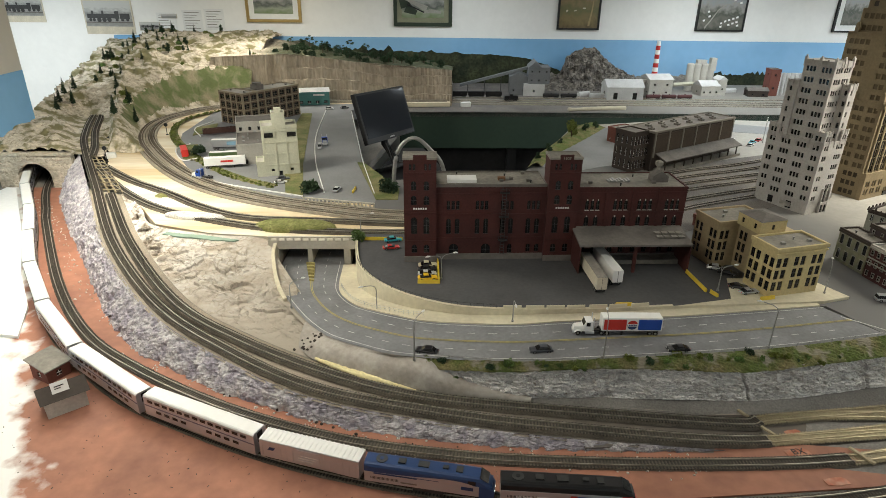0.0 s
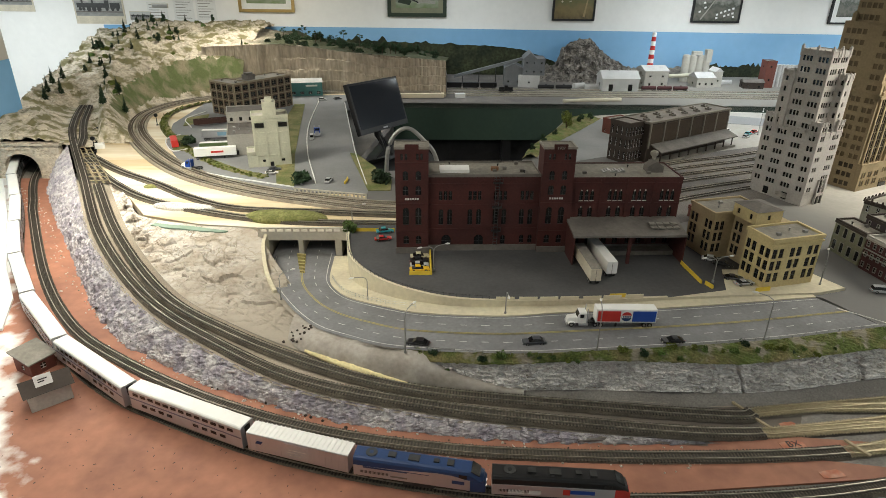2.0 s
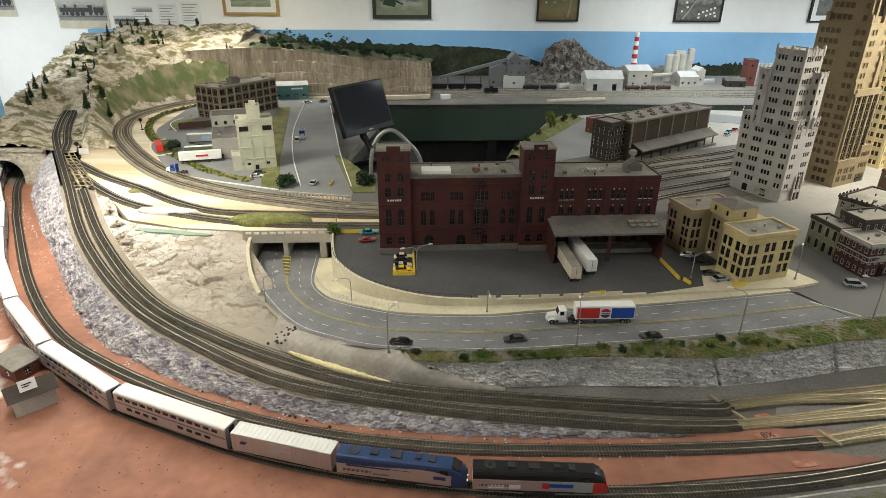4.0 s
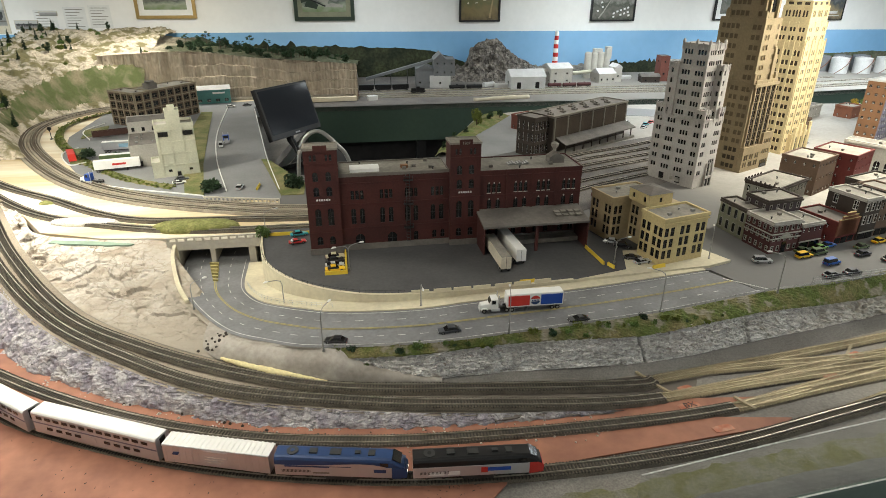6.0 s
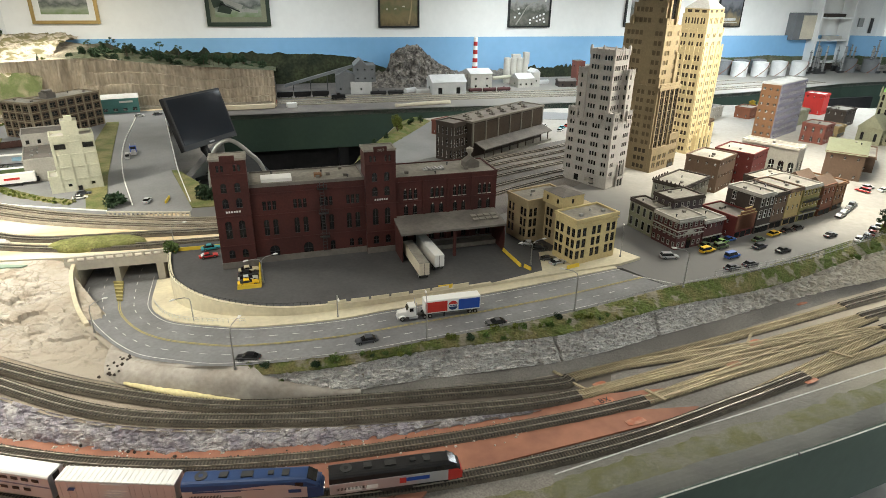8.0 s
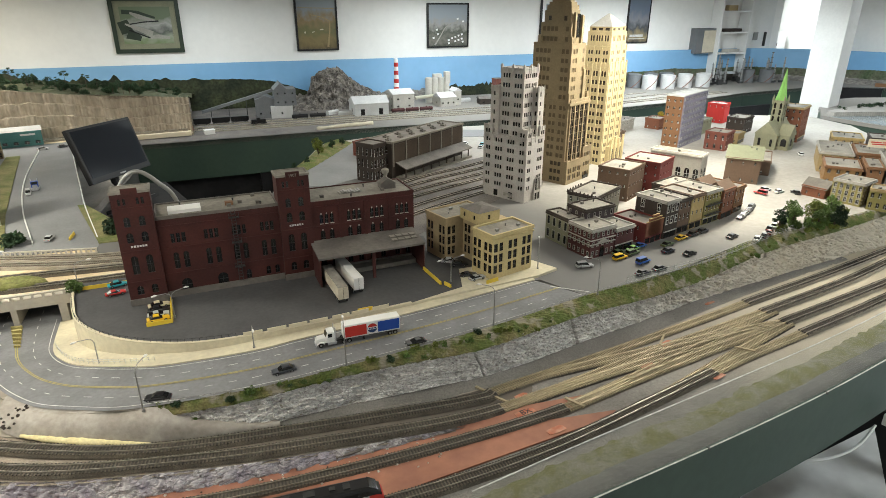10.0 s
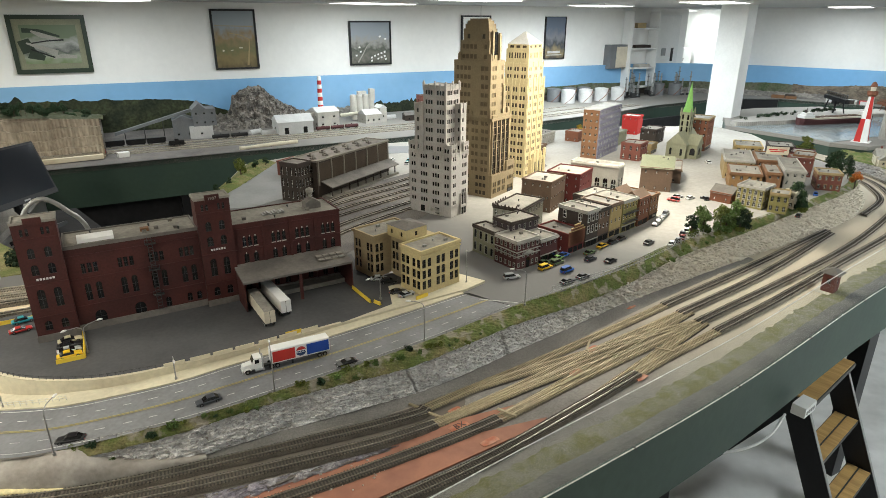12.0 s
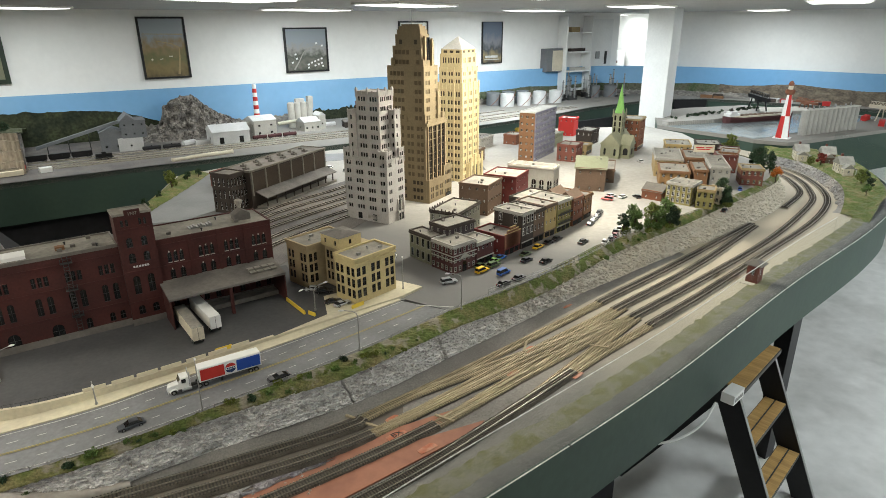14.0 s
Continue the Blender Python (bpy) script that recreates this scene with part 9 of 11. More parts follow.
def greenery():
    rng = random.Random(3)
    # park corner by the street
    for k, (x, y, h, lf) in enumerate(((2.06, 0.715, 0.09, "leafdark"), (2.14, 0.725, 0.095, "leaf"), (2.165, 0.755, 0.10, "leaf"), (2.15, 0.675, 0.06, "leaf"), (2.22, 0.69, 0.075, "leaf"), (2.285, 0.705, 0.12, "leaf"), (2.24, 0.73, 0.10, "leafyellow2"), (2.35, 0.70, 0.07, "leafyellow2"), (2.30, 0.675, 0.09, "leafdark"), (2.26, 0.66, 0.065, "leafdark"),
                                       (2.735, 0.745, 0.13, "leafdark"), (2.79, 0.775, 0.11, "leaf"), (2.70, 0.70, 0.07, "leafdark"))):
        y += 0.042
        broadleaf(at(x, y, ST - 0.002, 37 * k), h * 0.92, lf, "leafy model tree in the small street park", k)
        bush(at(x + 0.004, y - 0.004, ST, 50 * k), h * 0.30, lf if k % 3 else "leafyellow2", "full leafy shrub in the small street park", k)
    for k, (x, y, h, lf) in enumerate(((3.47, 1.03, 0.08, "leafdark"), (3.53, 1.08, 0.13, "leafdark"), (3.33, 0.97, 0.08, "leaf"), (3.55, 1.12, 0.09, "leafdark"), (3.58, 1.28, 0.10, "leaf"), (3.66, 1.34, 0.15, "leafyellow2"), (3.44, 0.965, 0.08, "leafdark"))):
        broadleaf(at(x, y, 1.05, 61 * k), h, lf, "dark leafy model tree behind the town", k)
    broadleaf(at(3.31, 0.86, ST - 0.01, 20), 0.085, "leaforange", "bright orange autumn model tree", 1)
    # far side of the town and beside the freight house
    for k, (x, y, lf) in enumerate(((2.35, 2.65, "leaf"), (2.5, 2.6, "leafred"), (2.66, 2.62, "leaf"), (3.06, 2.52, "leafyellow"), (3.15, 2.55, "leaf"), (3.6, 2.55, "leaf"), (3.95, 2.2, "leaf"))):
        broadleaf(at(x, y, ST - 0.002, 50 * k), 0.08, lf, "", k)
    for k, (x, y, h) in enumerate(((0.80, 2.40, 0.11), (0.90, 2.52, 0.07), (0.64, 2.13, 0.06), (0.57, 2.0, 0.05), (0.97, 2.60, 0.06), (1.22, 2.44, 0.09), (0.72, 2.27, 0.05))):
        broadleaf(at(x, y, ST - 0.002, 50 * k), h, "leafyellow2" if k in (0, 5) else "leafdark", "rounded model tree beside the freight house", k, 0.8)
    # freight yard
    for k, (x, y, h) in enumerate(((-0.93, 2.075, 0.075), (-0.80, 2.03, 0.06), (-0.69, 2.02, 0.06))):
        bush(at(x, y, 1.0605, 50 * k) @ Matrix.Translation((0, 0, 0.012)), h * 0.55, "leafdark", "dense round dark green shrub in the freight yard", k)
    for k, (x, y, r) in enumerate(((-0.345, 1.585, 0.048), (-0.055, 1.60, 0.050))):
        bush(at(x, y, 1.062) @ Matrix.Diagonal((0.85, 0.85, 1.7, 1)), r, "leafdark", "dense round dark green shrub in the freight yard", k)
    # houses corner
    for k, (x, y, lf) in enumerate(((4.20, 1.06, "leafred"), (4.16, 1.10, "leafyellow2"), (3.93, 0.72, "leafyellow2"), (3.86, 0.65, "leafdark"), (4.02, 0.74, "leafdark"), (4.03, 1.27, "leafdark"), (4.08, 1.36, "leafdark"), (3.70, 0.60, "leaf"))):
        broadleaf(at(x, y, 0.972, 50 * k), 0.095 if k in (0, 2, 5, 6) else 0.07, lf, "leafy model tree among the timber houses", k)
    # hill conifers and scrub
    n, cx, cy = 0, -1.6, 3.4
    while n < 96:
        if n % 5 == 0:
            cx, cy = rng.uniform(-2.25, -1.0), rng.choice((rng.uniform(2.5, 3.1), rng.uniform(3.1, 4.3), rng.uniform(3.5, 4.3)))
            n += 1
        x, y = cx + rng.gauss(0, 0.05), cy + rng.gauss(0, 0.05)
        z = ground_at(x, y)
        if z is None or z < 1.14:
            cx, cy = rng.uniform(-2.25, -1.0), rng.uniform(2.5, 4.3)
            continue
        if n % 3 == 1:
            conifer(at(x, y, z - 0.003, rng.uniform(0, 360)), rng.uniform(0.035, 0.10), n)
        elif n % 3 == 2:
            broadleaf(at(x, y, z - 0.004, rng.uniform(0, 360)), rng.uniform(0.04, 0.075), "leafdark", "thin dark tree on the rocky hill", n, 0.6, "hill trees")
        else:
            bush(at(x, y, z, rng.uniform(0, 360)), rng.uniform(0.012, 0.028), ("leafdark", "leafyellow2", "leaf")[n % 3 - 1 if n % 2 else 1], "scrubby green hillside bush", n)
        n += 1
    for x, y in ((-1.90, 2.75), (-1.93, 2.86), (-1.88, 2.68), (-1.86, 2.80), (-1.92, 2.95), (-1.50, 2.52), (-1.44, 2.60), (-1.52, 2.72), (-1.47, 2.45)):
        z = ground_at(x, y)
        if z:
            conifer(at(x, y, z - 0.003, 33), 0.095, 1)
    for k in range(74):
        x, y = rng.uniform(-0.92, 0.2), rng.uniform(3.55, 4.25)
        z = ground_at(x, y)
        if z:
            (broadleaf(at(x, y, z - 0.01, 40 * k), rng.uniform(0.045, 0.085), "leafdark", "dark tree on the quarry rim", k) if k % 2 else bush(at(x, y, z - 0.008, 0), rng.uniform(0.025, 0.05), "leafdark", "dark bush on the quarry rim", k))
    for k in range(13):
        x, y = -0.86 + 0.075 * k + rng.uniform(-0.03, 0.03), rng.uniform(3.62, 4.2)
        z = ground_at(x, y)
        if z:
            pine(at(x, y, z - 0.004, 47 * k), rng.uniform(0.07, 0.13) * (1 if k < 7 else 0.7), k)
    # verge tufts along the cliff
    lipc = spline([(0.10, 0.520, 0), (0.30, 0.492, 0), (0.517, 0.494, 0), (0.779, 0.508, 0), (1.105, 0.525, 0), (1.601, 0.604, 0), (1.95, 0.685, 0), (2.35, 0.738, 0)], 0.028)
    for k, p in enumerate(lipc):
        x, y = p[0] + rng.uniform(-0.01, 0.01), p[1] + rng.uniform(-0.008, 0.016)
        z = ground_at(x, y, 1.12)
        if z and z > 1.0:
            bush(at(x, y, z - 0.003, rng.uniform(0, 360)), rng.uniform(0.006, 0.014), ("leaf", "leafdark", "leaf", "leafyellow2")[k % 4] if k % 7 else "leafyellow2", "small tuft of grass and weeds", k)
    bush(at(-0.118, 1.125, 1.066), 0.03, "leaf", "bush at the bridge end", 1)




# ---- street furniture ----
def street_lamp(x, y, z, h, toward, label="tall grey street lamp with a curved arm", arms=1):
    t = thing("street_lamp", at(x, y, z, toward), label, "street lamp", "street lamps")
    r = 0.035
    mb = MB(); mb.tube([(0, 0, 0), (0, 0, 0.006)], 0.003, 8); obj("base", mb, M["metal"], t)
    mb = MB(); mb.tube([(0, 0, 0.005), (0, 0, h * 0.6), (0, 0, h - 0.012)], [0.0017, 0.0013, 0.0011], 8); obj("pole", mb, M["metal"], t)
    for k in range(arms):
        s = 1 - 2 * k
        mb = MB(); mb.tube([(0, 0, h - 0.013), (s * 0.003, 0, h - 0.005), (s * 0.012, 0, h), (s * r, 0, h + 0.002)], 0.0010, 6); obj("arm", mb, M["metal"], t)
        mb = MB(); mb.tube([(s * (r - 0.003), 0, h + 0.002), (s * (r + 0.004), 0, h + 0.002), (s * (r + 0.010), 0, h + 0.001)], [0.0014, 0.0028, 0.0012], 8); obj("lamp_head", mb, M["white"], t)
    return t


def street_things():
    for x, y, z, h, a in ((0.066, 0.532, 1.03, 0.105, 60), (0.476, 0.508, 1.052, 0.10, 80), (0.853, 0.540, 1.057, 0.105, 145), (1.185, 0.578, 1.06, 0.105, 145), (0.297, 0.658, 1.052, 0.065, -90), (-0.036, 0.765, 1.021, 0.075, 200), (-0.262, 0.80, 1.01, 0.075, 35), (1.115, 0.775, LOT, 0.085, 60)):
        street_lamp(x, y, z - 0.001, h, a)
    street_lamp(0.130, 0.855, LOT, 0.07, 20, "double-headed grey lamp in the brewery yard", 2)
    street_lamp(0.845, 0.79, LOT, 0.07, 10, "double-headed grey lamp beside the yellow block", 2)
    street_lamp(-0.115, 1.145, 1.066, 0.07, 20, "short lamp on the road bridge")
    street_lamp(1.75, 2.36, ST, 0.12, 60, "double-headed lamp in the car park", 2)
    # concrete barriers
    def barrier(x, y, z, deg, L, paint, label):
        mb = MB()
        mb.loft([[(a, -0.003, 0), (a, 0.003, 0), (a, 0.0022, 0.003), (a, 0.0013, 0.0095), (a, -0.0013, 0.0095), (a, -0.0022, 0.003)] for a in (-L / 2, L / 2)])
        obj("road_barrier", mb, M[paint], label=label, category="barrier", group="road barriers", m=at(x, y, z, deg))
    barrier(0.808, 0.84, LOT, -86, 0.115, "yellow", "long yellow painted concrete barrier"); barrier(0.826, 0.768, LOT, -70, 0.026, "yellow", "short yellow painted concrete barrier")
    barrier(0.577, 0.712, LOT, 2, 0.04, "yellow", "yellow painted barrier at the yard edge"); barrier(0.096, 0.832, LOT, 0, 0.058, "yellow", "yellow kerb block behind parked cars"); barrier(0.122, 0.90, LOT, 91, 0.13, "yellow", "long yellow kerb between parking bays")
    barrier(-0.05, 1.118, LOT, 0, 0.13, "yellow", "long yellow barrier along the track"); barrier(0.95, 0.742, LOT + 0.0016, 12, 0.04, "yellow", "yellow painted barrier beside the yellow block"); barrier(-0.19, 1.60, 1.0605, 85, 0.06, "yellow", "yellow barrier on the yard road")
    w = spline(WALLTOP, 0.005)
    s = len(w)
    for k in range(7):
        i = int(s * (0.62 + 0.047 * k)); p, q = w[i], w[min(s - 1, i + 8)]
        barrier((p[0] + q[0]) / 2, (p[1] + q[1]) / 2 + 0.002, LOT + 0.002, math.degrees(math.atan2(q[1] - p[1], q[0] - p[0])), 0.044, "curb", "pale concrete barrier on the yard wall")
    # rails along walls and the verge
    def railing(curve, name, label, up, gap=0.016, mat_="metal", bars=(0.004, 0.0085)):
        t = thing(name, at(0, 0, 0), label, "railing", "railings")
        c = spline(curve, gap)
        pm = MB(); pm.tube([(0, 0, -0.001), (0, 0, up)], 0.0006, 5); pme = pm.mesh("post", [M[mat_]])
        for p in c:
            obj("post", pme, [], t, m=at(*p))
        for b in bars:
            mb = MB(); mb.tube([(p[0], p[1], p[2] + b) for p in c], 0.0005, 5); obj("rail", mb, M[mat_], t)
    railing([(x, y + 0.004, z + 0.003) for x, y, z in WALLTOP[:6]], "wall_railing", "dark low railing on the retaining wall", 0.008, 0.016, "darkmetal", (0.0075,))
    railing([(-0.15, 0.93, 1.003), (-0.117, 0.85, 1.013), (-0.07, 0.788, 1.023), (0.018, 0.73, 1.035), (0.085, 0.70, 1.043)], "pavement_railing", "pale wire railing along the curved pavement", 0.012, 0.014, "linewhite", (0.006, 0.0115))
    railing([(0.085, 0.540, 1.034), (0.269, 0.500, 1.0465), (0.465, 0.500, 1.053), (0.846, 0.531, 1.058), (1.152, 0.582, 1.061), (1.6, 0.627, 1.061), (1.95, 0.703, 1.061)], "guard_rail", "grey road guard rail above the cliff", 0.009, 0.03, "metal", (0.006, 0.008))
    railing([(1.30, 0.603, 1.061), (1.624, 0.634, 1.061), (1.948, 0.71, 1.061), (2.1, 0.735, 1.061)], "wire_fence", "tall wire fence along the street edge", 0.022, 0.03, "metal", (0.008, 0.015, 0.0215))
    # bridge over the road
    t = thing("road_bridge", at(0, 0, 0), "pale concrete road underpass bridge with balustrade", "bridge")
    mb = MB(); mb.box(-0.395, -0.118, 1.128, 1.30, 1.036, 1.054); obj("deck", mb, M["concrete"], t)
    mb = MB(); mb.box(-0.397, -0.115, 1.120, 1.128, 1.034, 1.062); obj("beam", mb, M["concrete"], t)
    for k in range(12):
        mb = MB(); mb.box(-0.395 + 0.0245 * k, -0.389 + 0.0245 * k, 1.1205, 1.1275, 1.062, 1.071); obj("baluster", mb, M["concrete"], t)
    mb = MB(); mb.box(-0.397, -0.115, 1.1198, 1.1282, 1.071, 1.0745); obj("handrail", mb, M["concrete"], t)
    for x, wd in ((-0.272, 0.014), (-0.378, 0.02), (-0.158, 0.02)):
        mb = MB(); mb.box(x - wd / 2, x + wd / 2, 1.124, 1.29, 0.975, 1.037); obj("pier", mb, M["concrete"], t)
    mb = MB(); mb.box(-0.40, -0.11, 1.30, 1.31, 0.96, 1.04); obj("end_wall", mb, M["skirt"], t)
    # hatched island
    mb = MB()
    for k in range(6):
        y = 1.10 - 0.024 * k; wdt = 0.013 - 0.0012 * k
        mb.hexa([(-0.268 + 0.005 * k - wdt, y, 0.988), (-0.268 + 0.005 * k + wdt, y - 0.004, 0.988), (-0.268 + 0.005 * k + wdt, y + 0.002, 0.988), (-0.268 + 0.005 * k - wdt, y + 0.006, 0.988), (-0.268 + 0.005 * k - wdt, y, 0.9975 + 0.0008 * k), (-0.268 + 0.005 * k + wdt, y - 0.004, 0.9975 + 0.0008 * k), (-0.268 + 0.005 * k + wdt, y + 0.002, 0.9975 + 0.0008 * k), (-0.268 + 0.005 * k - wdt, y + 0.006, 0.9975 + 0.0008 * k)])
    obj("hatched_island", mb, M["lineyellow"], label="yellow hatched traffic island paint", category="road marking")
    mb = MB(); mb.obox((1.135, 0.632), radians(-42), 0.11, 0.003, ST, ST + 0.0012); obj("stop_line", mb, M["linewhite"], label="white painted stop line on asphalt", category="road marking")
    # low balustrade of the yard over the loop tracks
    t = thing("balustrade", at(-0.36, 1.478, 1.058, -13.5), "low pale concrete balustrade at the yard edge", "balustrade")
    mb = MB(); mb.box(0, 0.27, 0, 0.006, 0, 0.004); mb.box(0, 0.27, 0.0005, 0.0055, 0.015, 0.019); obj("rail", mb, M["concrete"], t)
    for k in range(19):
        mb = MB(); mb.box(0.002 + 0.0146 * k, 0.007 + 0.0146 * k, 0.001, 0.005, 0.004, 0.015); obj("baluster", mb, M["concrete"], t)
    # kerb lines of the freight yard
    for c in ([(-0.535, 3.1, 1.061), (-0.484, 2.471, 1.061), (-0.405, 2.0, 1.061), (-0.298, 1.57, 1.061)], [(-0.375, 3.05, 1.061), (-0.25, 2.3, 1.061), (-0.19, 1.95, 1.061), (-0.11, 1.56, 1.061)], [(-1.05, 2.28, 1.061), (-1.08, 2.18, 1.061), (-0.985, 2.0, 1.061), (-0.93, 2.03, 1.061)], [(-0.86, 1.80, 1.061), (-0.72, 1.68, 1.061), (-0.37, 1.53, 1.061)], [(-1.10, 2.78, 1.061), (-1.14, 2.6, 1.061), (-1.05, 2.42, 1.061)]):
        mb = sweep(spline(c, 0.01), [(-0.0022, 0.0), (0.0022, 0.0), (0.0018, 0.004), (-0.0018, 0.004)])
        obj("kerb", mb, M["white"], label="thin white painted kerb line", category="kerb", group="kerbs")


def loose_things():
    # grass mats on the plywood
    for x, y, a, L, wd, h, label, k in ((-0.335, 1.235, -3, 0.27, 0.088, 0.022, "shaggy green scenery mat on the plywood", "matgreen"), (-0.88, 1.55, 20, 0.07, 0.04, 0.006, "small scrap of green scenery mat", "matgreen"), (-0.69, 1.325, -8, 0.22, 0.05, 0.016, "grey plaster rock casting with grass top", "rock")):
        mb = MB(); rng = random.Random(int(abs(x) * 100))
        n = 26
        rings = []
        for s, z in ((1.0, 0.0), (0.97, 0.5), (0.85, 0.9), (0.5, 1.0), (0.05, 1.05)):
            rings.append([(s * L / 2 * math.cos(q) * (1 + 0.08 * noise.noise(Vector((q * 3, x, 1)))), s * wd / 2 * math.sin(q) * (1 + 0.25 * noise.noise(Vector((math.cos(q) * 3, math.sin(q) * 3, x * 9)))), h * z + 0.003 * noise.noise(Vector((q * 4, s * 5, 2)))) for q in np.linspace(0, 2 * math.pi, n, endpoint=False)])
        mb.loft(rings)
        obj("scenery_mat", mb, M[k], label=label, category="scenery", group="scenery scraps", m=at(x, y, 1.0555, a), smooth=True)
    # blue-green scrap at the plaster edge
    mb = MB(); mb.prism([(-0.125, -0.006), (-0.07, -0.014), (-0.02, -0.011), (0.05, -0.016), (0.12, -0.009), (0.13, 0.003), (0.06, 0.008), (0.0, 0.013), (-0.06, 0.010), (-0.12, 0.012)], 0, 0.004)
    obj("foam_board", mb, M["teal_foam"], label="strip of pale green insulation board", category="board", m=at(-0.62, 1.165, 1.052, -12))
    # scale house and shed on the bare board
    t = thing("model_shed", at(-0.692, 0.492, LOW + 0.004, 40), "small grey unfinished model shed with a loose note on it", "shed", "model sheds")
    block(t, -0.039, -0.028, 0.078, 0.056, 0, 0.04, "w_lgrey", 1, (0, 0), (0.01, 0.01), "", first=0.01, head=0.01)
    gable(t, -0.039, -0.028, 0.078, 0.056, 0.04, 0.022, "w_dark", "x", 0.008)
    mb = MB(); mb.hexa([(-0.02, -0.030, 0.056), (0.012, -0.030, 0.056), (0.012, -0.029, 0.056), (-0.02, -0.029, 0.056), (-0.02, -0.022, 0.078), (0.012, -0.022, 0.078), (0.012, -0.021, 0.078), (-0.02, -0.021, 0.078)]); obj("note", mb, M["white"], t, label="small white paper note")
    mb = MB(); mb.box(-0.014, -0.002, -0.0275, -0.0265, 0.064, 0.066); mb.box(-0.014, 0.004, -0.0265, -0.0255, 0.069, 0.071); obj("note_marks", mb, M["black"], t, kind="stuff")
    t = thing("model_shed", at(-0.785, 0.605, LOW + 0.004, 62), "small dark red model shed with a grey roof", "shed", "model sheds")
    block(t, -0.028, -0.03, 0.056, 0.06, 0, 0.035, "w_brick", 1, (1, 1), (0.012, 0.014), "white", first=0.01, head=0.01)
    mb = MB(); mb.hexa([(-0.034, -0.037, 0.034), (0.034, -0.037, 0.034), (0.034, 0.037, 0.048), (-0.034, 0.037, 0.048), (-0.034, -0.037, 0.037), (0.034, -0.037, 0.037), (0.034, 0.037, 0.051), (-0.034, 0.037, 0.051)]); obj("roof", mb, M["roofgrey"], t)
    t = thing("model_shed", at(2.312, 0.372, LOW, 10), "small red lineside hut with a brown hipped roof", "shed", "model sheds")
    block(t, -0.022, -0.020, 0.044, 0.040, 0, 0.066, "w_brick", 1, (1, 1), (0.012, 0.02), "white", first=0.03, head=0.012)
    mb = MB(); mb.loft([[(-0.032, -0.030, 0.066), (0.032, -0.030, 0.066), (0.032, 0.030, 0.066), (-0.032, 0.030, 0.066)], [(-0.032, -0.030, 0.068), (0.032, -0.030, 0.068), (0.032, 0.030, 0.068), (-0.032, 0.030, 0.068)], [(-0.006, -0.003, 0.084), (0.006, -0.003, 0.084), (0.006, 0.003, 0.084), (-0.006, 0.003, 0.084)]]); obj("roof", mb, M["roofdark"], t)
    mb = MB(); mb.box(-0.045, 0.045, -0.04, 0.04, 0, 0.002); obj("base", mb, M["concrete"], t)
    # foam boards beside the tunnel
    mb = MB(); mb.prism([(-1.745, 1.96), (-1.70, 1.95), (-1.402, 1.50), (-1.172, 1.12), (-1.03, 0.92), (-0.96, 0.76), (-1.75, 0.9)], LOW + 0.004, LOW + 0.012)
    obj("foam_sheet", mb, M["foam"], label="white foam sheet lying on the board", category="board")
    mb = MB(); mb.obox((-1.40, 1.10), radians(20), 0.22, 0.16, LOW + 0.012, LOW + 0.018)
    obj("plywood_offcut", mb, M["plywood"], label="offcut of bare plywood on the foam", category="board")
    # open timber lattice and a white box where the deck is unfinished
    t = thing("timber_lattice", at(0, 0, 0), "open lattice of thin pale timber strips beside the track", "lattice")
    a, b = [spline(q, 0.012) for q in ([(-1.385, 1.975, 1.080), (-1.235, 1.745, 1.074), (-1.085, 1.515, 1.067)], [(-1.322, 1.985, 1.080), (-1.175, 1.765, 1.074), (-1.036, 1.555, 1.067)])]
    n = min(len(a), len(b))
    for f in (0.0, 0.3, 0.36, 0.64, 0.70, 1.0):
        mb = MB(); mb.tube([tuple(p * (1 - f) + q * f) for p, q in zip(a[:n], b[:n])], 0.0019, 4); obj("strip", mb, M["tiewood"], t)
    for k in range(1, n, 4):
        mb = MB(); mb.tube([tuple(a[k] + np.array([0, 0, 0.003])), tuple(b[k] + np.array([0, 0, 0.003]))], 0.0017, 4); obj("cross_strip", mb, M["tiewood"], t)
    for x, y, z, h in ((-1.305, 1.99, 1.056, 0.060), (-1.235, 2.47, 1.060, 0.050)):
        t = thing("track_signal", at(x, y, z), "black lineside signal post with a round head", "signal", "track signals")
        mb = MB(); mb.tube([(0, 0, 0), (0, 0, 0.003)], 0.007, 10); obj("base", mb, M["black"], t)
        mb = MB(); mb.tube([(0, 0, 0.003), (0, 0, h)], 0.0017, 6); obj("post", mb, M["black"], t)
        mb = MB(); mb.tube([(0, -0.003, h), (0, 0.003, h)], 0.009, 14); obj("head", mb, M["black"], t)
    mb = MB(); mb.loft([[(-0.02 * s_, -0.014 * s_, z_), (0.02 * s_, -0.014 * s_, z_), (0.02 * s_, 0.014 * s_, z_), (-0.02 * s_, 0.014 * s_, z_)] for s_, z_ in ((1, 0), (1.05, 0.012), (0.9, 0.022))])
    obj("white_cup", mb, M["white"], label="small white plastic cup on the bare deck", category="cup", m=at(-1.318, 2.055, 1.056, 20))
    # scattered rubble and orange marks in the yard
    rng = random.Random(9)
    rock = [MB() for _ in range(3)]
    for q in rock:
        q.loft([[(0.004 * s * math.cos(a) * (1 + 0.3 * rng.uniform(-1, 1)), 0.004 * s * math.sin(a) * (1 + 0.3 * rng.uniform(-1, 1)), z) for a in np.linspace(0, 6.283, 7, endpoint=False)] for s, z in ((1, 0), (1.05, 0.0025), (0.5, 0.0055))])
    rm = [q.mesh("stone", [M["w_dark"]]) for q in rock]
